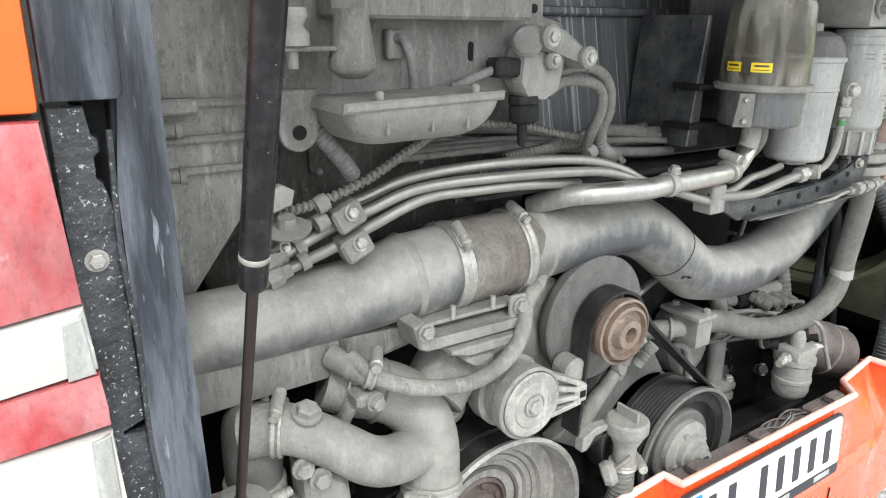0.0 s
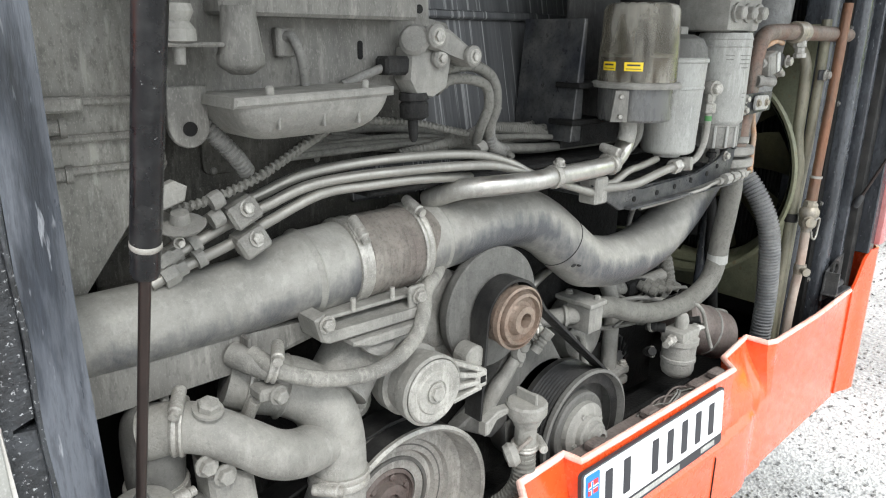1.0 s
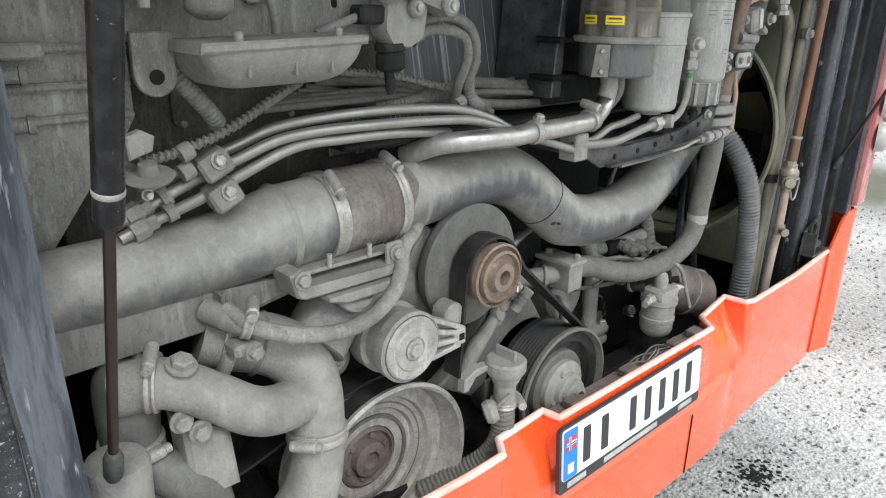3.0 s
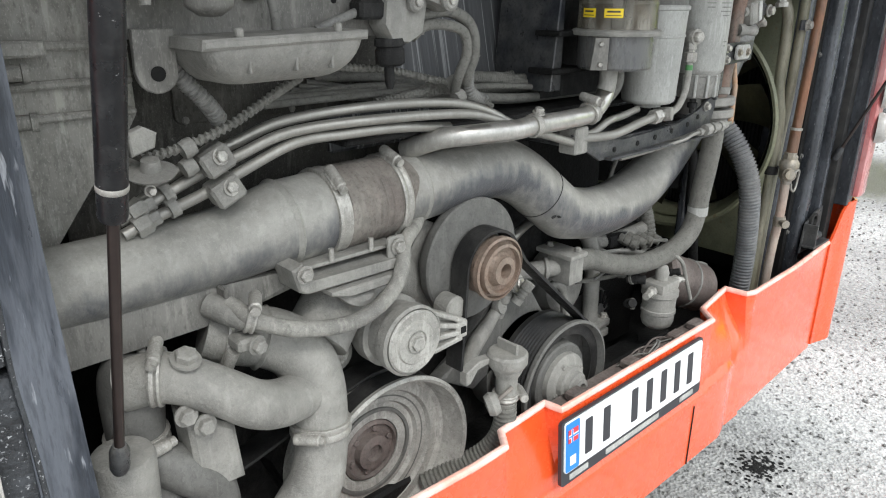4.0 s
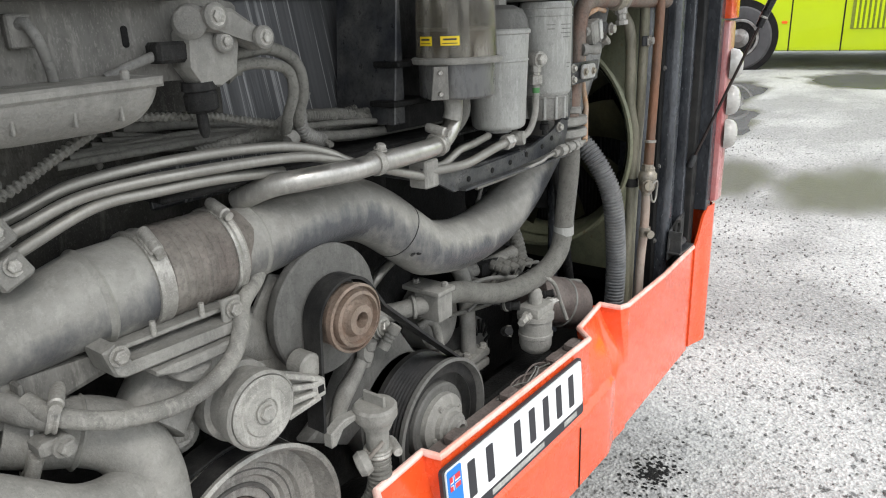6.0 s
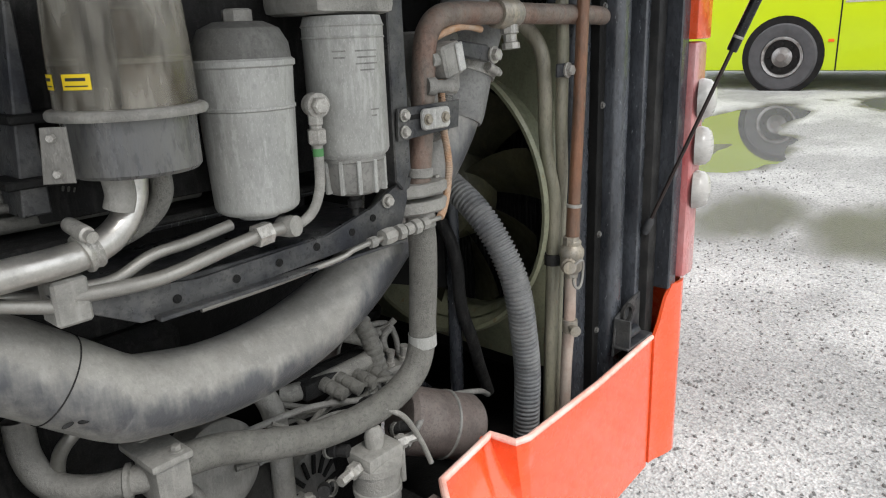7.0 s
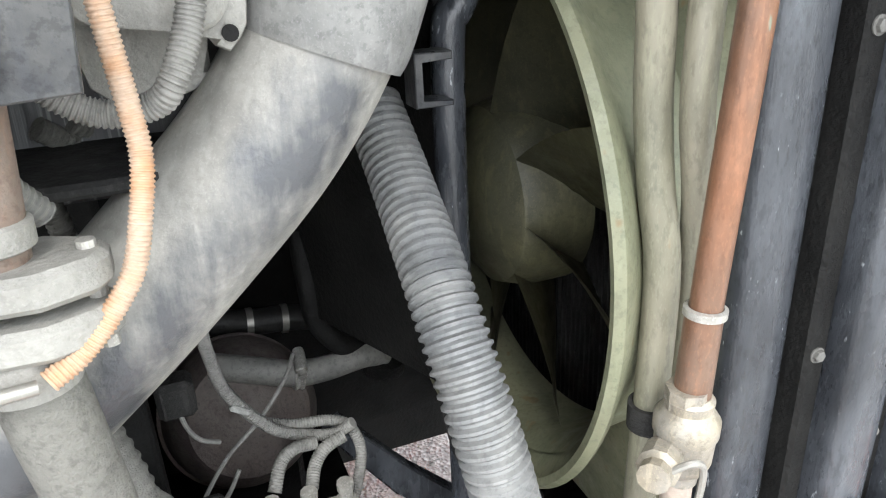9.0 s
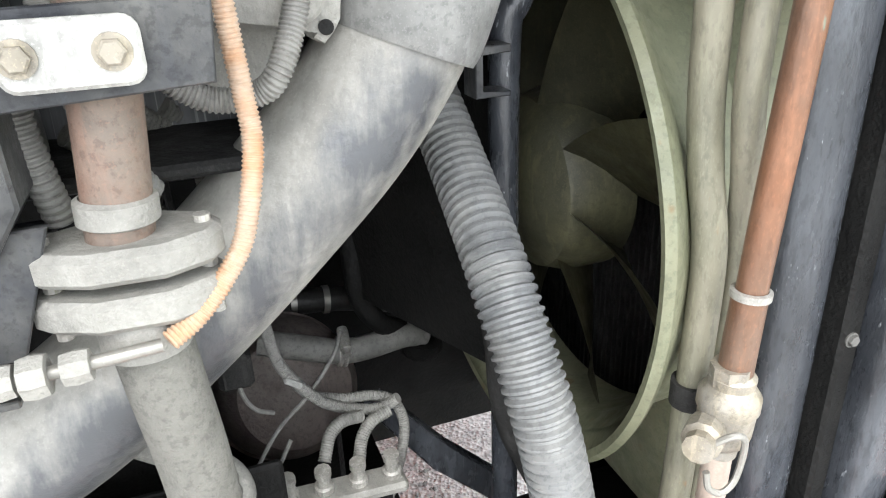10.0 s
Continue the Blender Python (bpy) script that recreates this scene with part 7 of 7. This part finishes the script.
hose_thing("return_hose", [(0.225, 0.295, 0.968), (0.25, 0.286, 0.962), (0.30, 0.278, 0.962), (0.36, 0.270, 0.966), (0.41, 0.264, 0.972), (0.432, 0.266, 0.985), (0.425, 0.282, 1.004), (0.39, 0.302, 1.022), (0.35, 0.325, 1.035)], 0.0165, M_dusthose, "dusty looped rubber return hose", seg=20)
hose_thing("breather_pipe", [(-0.05, 0.265, 1.085), (-0.085, 0.255, 1.082), (-0.116, 0.253, 1.068), (-0.134, 0.268, 1.035), (-0.134, 0.286, 0.977), (-0.125, 0.30, 0.90)], 0.0095, M_steel, "thin dusty breather pipe beside the pump", "pipe")
hose_thing("breather_pipe", [(-0.02, 0.235, 0.925), (0.0, 0.225, 0.935), (0.02, 0.222, 0.915), (0.035, 0.222, 0.86), (0.055, 0.225, 0.80)], 0.010, M_dusthose, "thin dusty breather pipe beside the pump", "pipe")
single("water_pump", lathe([(0, 0), (0.07, 0), (0.078, 0.01), (0.078, 0.06), (0.072, 0.068), (0.055, 0.075), (0, 0.08)], (0.085, 0.33, 0.895), (0.1, -1, 0.1), 36), M_cast, "dusty cast water pump body", "water pump")
single("arm_casting", prism([(-0.40, 0.86), (-0.335, 0.88), (-0.307, 0.935), (-0.262, 0.985), (-0.20, 1.005), (-0.142, 0.985), (-0.095, 0.915), (-0.12, 0.87), (-0.205, 0.84), (-0.30, 0.80)], 0.185, 0.215, 0.010, seg=2), M_disc, "dusty cast carrier plate behind the belt pulley", "bracket")
cr = thing("cast_lever", (-0.26, 0.17, 0.95), "dusty cast lever with a round boss and bolt", "lever")
part("lever", tube([(-0.34, 0.172, 0.865, 0.010), (-0.315, 0.170, 0.915, 0.016), (-0.285, 0.168, 0.945, 0.014), (-0.262, 0.166, 0.972, 0.011)], seg=16), M_cast, cr)
part("boss", lathe([(0, 0), (0.015, 0), (0.017, 0.006), (0.015, 0.016), (0, 0.018)], (-0.258, 0.172, 0.976), (0.2, -1, 0.3), 18), M_cast, cr)
# dark sheet added so no bright ground shows through this gap
single("rail_dark_sheet", box(0.22, 0.48, 0.312, 0.324, 0.62, 0.975, 0.004), M_grime_shade, "near-black sheet added behind the plug rail to hide bright ground", "bracket")
single("injector_rail", box(0.26, 0.43, 0.26, 0.31, 0.945, 0.978, 0.008, seg=2), M_darkcast, "grimy dark rail carrying plug connectors", "rail")
for k in range(4):
    x = 0.30 + 0.036 * k
    cn = thing("plug_connector", (x, 0.25, 0.97), "ribbed grimy plastic plug connector", "connector", "plugs on the rail")
    part("plug", lathe([(0, 0), (0.013, 0), (0.013, 0.012), (0.010, 0.014), (0.013, 0.016), (0.013, 0.03), (0.010, 0.032), (0.013, 0.034), (0.012, 0.05), (0, 0.052)], (x, 0.262, 0.968 - 0.004 * k), (0.2, -0.9, -0.25), 12), M_hose, cn)


def gearbox():
    at = thing("gearbox_casing", (0.54, 0.62, 0.7), "rust-tinted round casing deep in the bay", "casing")
    part("drum", lathe([(0, 0), (0.095, 0), (0.108, 0.015), (0.112, 0.08), (0.104, 0.14), (0.085, 0.17), (0.03, 0.185), (0, 0.186)], (0.505, 0.74, 0.80), (0.12, -0.75, 0.35), 44), M_rustbrown, at)
    part("rib", lathe([(0.110, 0), (0.116, 0.003), (0.116, 0.010), (0.110, 0.013)], (0.515, 0.675, 0.83), (0.12, -0.75, 0.35), 44), M_rustbrown, at)
    part("side_box", box(0.430, 0.470, 0.415, 0.45, 1.005, 1.050, 0.006), M_darkcast, at)
    part("mount", box(0.44, 0.60, 0.66, 0.80, 0.50, 0.78, 0.01), M_grime_shade, at)
    return at


gearbox()
rc = thing("canister", (0.50, 0.22, 0.80), "dusty rust-tinted canister lying low in the bay", "canister")
part("body", lathe([(0, 0), (0.06, 0), (0.068, 0.01), (0.068, 0.16), (0.06, 0.172), (0, 0.175)], (0.455, 0.235, 0.835), (0.85, -0.35, -0.38), 36), M_rustbrown, rc)
part("seam_ring", lathe([(0.067, -0.004), (0.0705, -0.002), (0.0705, 0.002), (0.067, 0.004)], (0.5425, 0.199, 0.796), (0.85, -0.35, -0.38), 36), M_conduit, rc, "grey seam ring")


def terminal_block():
    at = thing("terminal_block", (0.55, 0.37, 0.80), "pale terminal block with cable studs", "terminal block")
    m = Matrix.Translation((0.552, 0.372, 0.868)) @ Matrix.Rotation(radians(3), 4, "Y")
    part("plate", box(-0.085, 0.075, -0.022, 0.022, -0.016, 0.0, 0.005, m=m), M_cast, at)
    part("bracket", box(-0.07, 0.06, 0.0, 0.012, -0.12, -0.014, 0.003, m=m), M_darkcast, at)
    for k in range(4):
        x = -0.068 + 0.042 * k
        part("stud", lathe([(0, 0), (0.012, 0), (0.012, 0.010), (0.009, 0.012), (0.008, 0.024), (0.010, 0.026), (0.010, 0.036), (0, 0.037)], m @ Vector((x, 0, 0)), (0, -0.15, 1), 10), M_zinc, at)
    return at


terminal_block()
for pts, r in (([(0.488, 0.41, 1.135), (0.489, 0.42, 1.106), (0.491, 0.43, 1.072), (0.499, 0.44, 1.019), (0.516, 0.441, 0.985), (0.548, 0.44, 0.945), (0.587, 0.44, 0.924), (0.617, 0.43, 0.924), (0.638, 0.42, 0.94)], 0.0068),
               ([(0.500, 0.45, 1.01), (0.530, 0.452, 0.957), (0.570, 0.452, 0.937), (0.612, 0.45, 0.931), (0.636, 0.44, 0.922), (0.646, 0.43, 0.890), (0.633, 0.41, 0.856), (0.613, 0.39, 0.83), (0.60, 0.38, 0.80)], 0.0066),
               ([(0.590, 0.425, 0.922), (0.565, 0.418, 0.927), (0.546, 0.41, 0.918), (0.532, 0.39, 0.895)], 0.0075), ([(0.625, 0.42, 0.925), (0.600, 0.415, 0.918), (0.584, 0.405, 0.905), (0.574, 0.385, 0.890)], 0.0075)):
    hose_thing("conduit", pts, r, M_conduit, "grey cable conduit deep in the bay", "conduit", rib=0.0007, pitch=0.0034, seg=12)
for pts in ([(0.450, 0.42, 1.02), (0.455, 0.42, 0.992), (0.466, 0.42, 0.972), (0.485, 0.43, 0.955)], [(0.59, 0.51, 1.0), (0.571, 0.48, 0.983), (0.532, 0.455, 0.952), (0.491, 0.44, 0.925), (0.458, 0.42, 0.893), (0.44, 0.41, 0.86)], [(0.50, 0.43, 0.91), (0.485, 0.42, 0.89), (0.468, 0.41, 0.875)]):
    hose_thing("thin_cable", pts, 0.0028, M_conduit, "thin grey cable behind the hoses", "cable", seg=8)
single("cable_tie", box(-0.012, 0.012, -0.009, 0.009, -0.004, 0.004, 0.002, m=Matrix.Translation((0.513, 0.439, 0.988)) @ Matrix.Rotation(radians(35), 4, "Y")), M_filter, "pale cable tie round the conduit", "cable tie")
hose_thing("fuel_hose", [(0.48, 0.76, 0.945), (0.558, 0.75, 0.932), (0.608, 0.75, 0.927), (0.667, 0.75, 0.915), (0.753, 0.75, 0.889), (0.80, 0.74, 0.86)], 0.021, M_rubber, "black rubber fuel hose deep inside", seg=18)
for x, z in ((0.558, 0.932), (0.612, 0.926)):
    single("hose_clamp", lathe([(0.021, -0.005), (0.0235, -0.005), (0.0235, 0.005), (0.021, 0.005)], (x, 0.75, z), (1, 0, -0.12), 24), M_steel, "bright steel band hose clamp", "clamp", "clamps on the fuel hose")


def drain_branch():
    at = thing("drain_pipe", (0.62, 0.60, 0.9), "grimy bent pipe with a clamp", "pipe")
    part("pipe", tube([(0.49, 0.62, 0.945), (0.552, 0.60, 0.932), (0.60, 0.598, 0.915), (0.64, 0.598, 0.912), (0.70, 0.60, 0.917), (0.735, 0.62, 0.90)], 0.019, 20), M_conduit, at)
    clamp_band((0.603, 0.598, 0.914), (0.95, 0, -0.15), 0.0195, 0.014, at, (0, -0.5, 1))
    part("riser", tube([(0.634, 0.62, 1.12), (0.634, 0.60, 1.05), (0.640, 0.60, 0.99), (0.668, 0.60, 0.945), (0.70, 0.61, 0.925)], 0.016, 16), M_grime_shade, at)
    part("collar", lathe([(0.02, -0.012), (0.033, -0.012), (0.035, 0.0), (0.033, 0.012), (0.02, 0.012)], (0.735, 0.62, 0.885), (0.1, -0.2, 1), 24), M_grime_shade, at)
    return at


drain_branch()
hose_thing("engine_mount_pipe", [(0.705, 0.33, 1.17), (0.716, 0.31, 1.12), (0.722, 0.30, 1.06), (0.726, 0.30, 1.0), (0.740, 0.30, 0.94), (0.765, 0.30, 0.88), (0.805, 0.31, 0.79), (0.85, 0.32, 0.70)], 0.0145, M_darkcast, "grimy dark pipe behind the corrugated hose", "pipe")
hose_thing("return_hose", [(0.372, 0.30, 1.14), (0.389, 0.30, 1.104), (0.407, 0.28, 1.059), (0.419, 0.262, 1.008), (0.425, 0.25, 0.95)], 0.016, M_hose, "dusty rubber hose under the charge pipe", rib=0.0018, pitch=0.012)
hose_thing("cable", [(0.40, 0.16, 0.83), (0.48, 0.18, 0.86), (0.56, 0.20, 0.85), (0.66, 0.20, 0.82), (0.72, 0.22, 0.78)], 0.006, M_conduit, "dusty cable along the bay floor", "cable")
hose_thing("cable", [(0.315, 0.12, 0.96), (0.35, 0.11, 0.93), (0.385, 0.11, 0.87), (0.40, 0.10, 0.82)], 0.005, M_dusthose, "dusty thin cable beside the prefilter", "cable")
single("chassis_beam", box(-1.2, 0.44, 0.16, 0.22, 0.62, 0.70, 0.006), M_grime_shade, "grimy black chassis cross beam", "beam")
single("chassis_strap", prism([(0.615, 0.868), (0.640, 0.885), (0.735, 0.765), (0.84, 0.660), (0.80, 0.640), (0.705, 0.735)], 0.50, 0.53, 0.003), M_black, "black steel strap across the opening", "strap")
# added sheet whose black stands in for the dark depth of the bay
single("bay_dark_sheet", box(-0.2, 0.42, 0.42, 0.46, 0.30, 1.40, 0.004), M_grime_shade, "near-black sheet added behind the filters as deep shade", "partition")

# ---- lime green bus across the yard ----
def green_bus():
    X, base = 11.55, ground_z(11.55)
    at = thing("bus", (X, 0, base), "lime green city bus parked across the wet yard", "bus")
    zb = base + 0.30
    part("body", box(X, X + 2.5, -7.2, 4.8, zb, base + 3.0, 0.06, seg=2), M_lime, at)
    for y in (2.85, -3.2):
        # flat black disc paints the shaded hollow round the wheel
        part("wheel_arch", lathe([(0, 0), (0.60, 0), (0.60, 0.004), (0, 0.004)], (X - 0.002, y, base + 0.52), (-1, 0, 0), 40), M_grime_shade, at)
        wh = part("wheel", lathe([(0, -0.2), (0.40, -0.2), (0.50, -0.16), (0.505, -0.10), (0.505, 0.0), (0.48, 0.03), (0.40, 0.035), (0.32, 0.02), (0.30, 0.0), (0, 0.0)], (X - 0.005, y, base + 0.505), (-1, 0, 0), 48), M_tyre, at)
        part("rim", lathe([(0.31, 0.0), (0.30, 0.03), (0.27, 0.02), (0.25, -0.04), (0.16, -0.06), (0.15, 0.0), (0.10, 0.03), (0.06, 0.06), (0, 0.06)], (X - 0.012, y, base + 0.505), (-1, 0, 0), 40), M_rim, wh)
        for k in range(8):
            a = 2 * math.pi * k / 8
            part("wheel_nut", bolt((X - 0.02, y + 0.20 * math.cos(a), base + 0.505 + 0.20 * math.sin(a)), 0.018, 0.03, (-1, 0, 0)), M_grime_shade, wh)
    # darker lime backing has the shade between the slats in its colour
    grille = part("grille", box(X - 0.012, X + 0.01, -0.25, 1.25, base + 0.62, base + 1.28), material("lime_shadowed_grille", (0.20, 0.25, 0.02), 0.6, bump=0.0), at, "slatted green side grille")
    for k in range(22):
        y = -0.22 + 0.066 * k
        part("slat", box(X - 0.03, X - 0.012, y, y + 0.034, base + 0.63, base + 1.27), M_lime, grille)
    part("trim_line", box(X - 0.008, X, -7.0, 1.3, base + 1.40, base + 1.43), M_white, at)
    part("trim_line", box(X - 0.008, X, 1.42, 2.05, base + 1.26, base + 1.29), M_white, at)
    part("skirt_seam", box(X - 0.004, X, 2.08, 2.10, zb, base + 1.9), M_grime_shade, at)
    part("skirt_seam", box(X - 0.004, X, 1.34, 1.36, zb, base + 1.9), M_grime_shade, at)
    part("marker_lamp", box(X - 0.02, X, 2.14, 2.22, base + 0.72, base + 0.76, 0.004), M_orange, at)
    part("windows", box(X - 0.01, X, -6.8, 4.6, base + 1.95, base + 2.75), M_rubber, at)
    return at


green_bus()

# ---- loose wiring and small fittings ----
rng = random.Random(11)
w = thing("loose_wiring", (0.12, 0.05, 0.80), "tangle of dirty thin wires lying on the bumper shelf", "wiring")
for k in range(7):
    x0 = rng.uniform(-0.02, 0.20)
    h0, ln = rng.uniform(0.004, 0.020), rng.uniform(0.05, 0.13)
    pts = [(x0 + ln * u, 0.038 + 0.012 * math.sin(2.1 * k + 3 * u) + rng.uniform(-0.003, 0.003), 0.7995 + h0 * math.sin(math.pi * u) + rng.uniform(0, 0.002)) for u in (0, 0.25, 0.5, 0.75, 1)]
    part("wire", tube(pts, rng.uniform(0.0014, 0.0024), 6, 5), (M_rustbrown, M_hose, M_conduit)[k % 3], w)

# harness below the charge pipe and behind the prefilter
for k in range(9):
    a, b = rng.uniform(0.10, 0.22), rng.uniform(0.30, 0.46)
    y = rng.uniform(0.20, 0.30)
    hose_thing("harness_cable", [(a, y, 0.95 + rng.uniform(-0.05, 0.03)), ((a + b) / 2, y + rng.uniform(-0.03, 0.03), 0.90 + rng.uniform(-0.04, 0.05)), (b, y + rng.uniform(-0.03, 0.03), 0.92 + rng.uniform(-0.06, 0.03)), (b + 0.06, y + 0.03, 0.86 + rng.uniform(-0.05, 0.05))],
               rng.uniform(0.003, 0.006), M_hose if k % 3 else M_conduit, "grimy harness cable behind the prefilter", "cable", seg=8)
for x, y, z, r in ((0.235, 0.19, 0.895, 0.013), (0.37, 0.17, 0.875, 0.012), (0.33, 0.20, 0.93, 0.011), (0.215, 0.17, 0.84, 0.012)):
    t = thing("cable_plug", (x, y, z), "grimy plastic cable plug with locking ring", "connector", "plugs behind the prefilter")
    part("body", lathe([(0, 0), (r * 0.8, 0), (r * 0.8, 0.012), (r, 0.014), (r, 0.024), (r * 0.85, 0.026), (r * 0.85, 0.045), (0, 0.046)], (x, y, z), (rng.uniform(-0.6, 0.6), -0.6, rng.uniform(-0.3, 0.6)), 12), M_darkcast, t)
    part("ring", lathe([(r, 0.010), (r * 1.18, 0.011), (r * 1.18, 0.017), (r, 0.018)], (x, y, z), (0.1, -0.7, 0.2), 14), M_hose, t)


def stub_pipe(at, d, r, length, label):
    t = thing("pipe_stub", at, label, "pipe")
    part("tube", lathe([(0, 0), (r, 0), (r, length * 0.7), (r * 1.18, length * 0.72), (r * 1.18, length * 0.82), (r, length * 0.84), (r, length), (0, length)], at, d, 24), M_cast, t)
    part("plug", bolt(Vector(at) + Vector(d).normalized() * length, r * 0.6, 0.012, d), M_zinc, t)


stub_pipe((-0.60, 0.26, 0.97), (-0.2, -0.8, 0.3), 0.030, 0.06, "short dusty cast pipe stub with plug")
stub_pipe((-0.20, 0.22, 0.99), (0.1, -0.9, 0.3), 0.022, 0.05, "short dusty cast pipe stub with plug")

# small hardware on the timing side
for p in ((-0.25, 0.25, 0.985), (-0.23, 0.25, 0.93), (-0.20, 0.25, 0.88), (-0.48, 0.25, 0.98), (-0.52, 0.25, 0.95)):
    single("cover_bolt", bolt(p, 0.008, 0.010), M_cast, "dusty hexagon bolt on the timing cover", "bolt", "bolts on the timing cover")


def sender(at, d):
    t = thing("pressure_sender", at, "ribbed dusty pressure sender with cable", "sensor")
    part("body", lathe([(0, 0), (0.012, 0), (0.012, 0.012), (0.009, 0.014), (0.011, 0.018), (0.009, 0.022), (0.011, 0.026), (0.009, 0.030), (0.012, 0.034), (0.012, 0.05), (0, 0.052)], at, d, 14), M_cast, t)


sender((-0.215, 0.16, 0.975), (0.5, -0.3, 0.8))
sender((-0.255, 0.17, 0.955), (0.2, -0.2, 0.9))

# edge strip and screws along the left post
seal = thing("door_seal", (-1.050, 0.06, 0.5), "black rubber edge seal along the post", "seal")
part("strip", tube([(-1.062, 0.105, 0.45), (-1.062, 0.105, 1.0), (-1.062, 0.105, 1.88)], 0.007, 10, 2), M_rubber, seal)

# patched asphalt: an oil stain of dark crumbs by the bumper
bm = bmesh.new()
for k in range(260):
    a, d = rng.uniform(0, 6.283), abs(rng.gauss(0, 0.05))
    x, y = 1.02 + d * 1.6 * math.cos(a), 0.08 + d * math.sin(a)
    s = rng.uniform(0.003, 0.010)
    z = ground_z(x)
    vs = [bm.verts.new((x + s * u, y + s * v, z + s * h_)) for u, v, h_ in ((1, 0, 0.1), (-0.9, 0.2, 0.1), (0.1, 1, 0.1), (0, -1, 0.1), (0, 0, 0.8))]
    for i, j in ((0, 2), (2, 1), (1, 3), (3, 0)):
        bm.faces.new((vs[i], vs[j], vs[4]))
single("dark_crumbs", bm, M_grime_shade, "dark wet crumbs of asphalt on the yard", "gravel", kind="stuff", smooth=False)
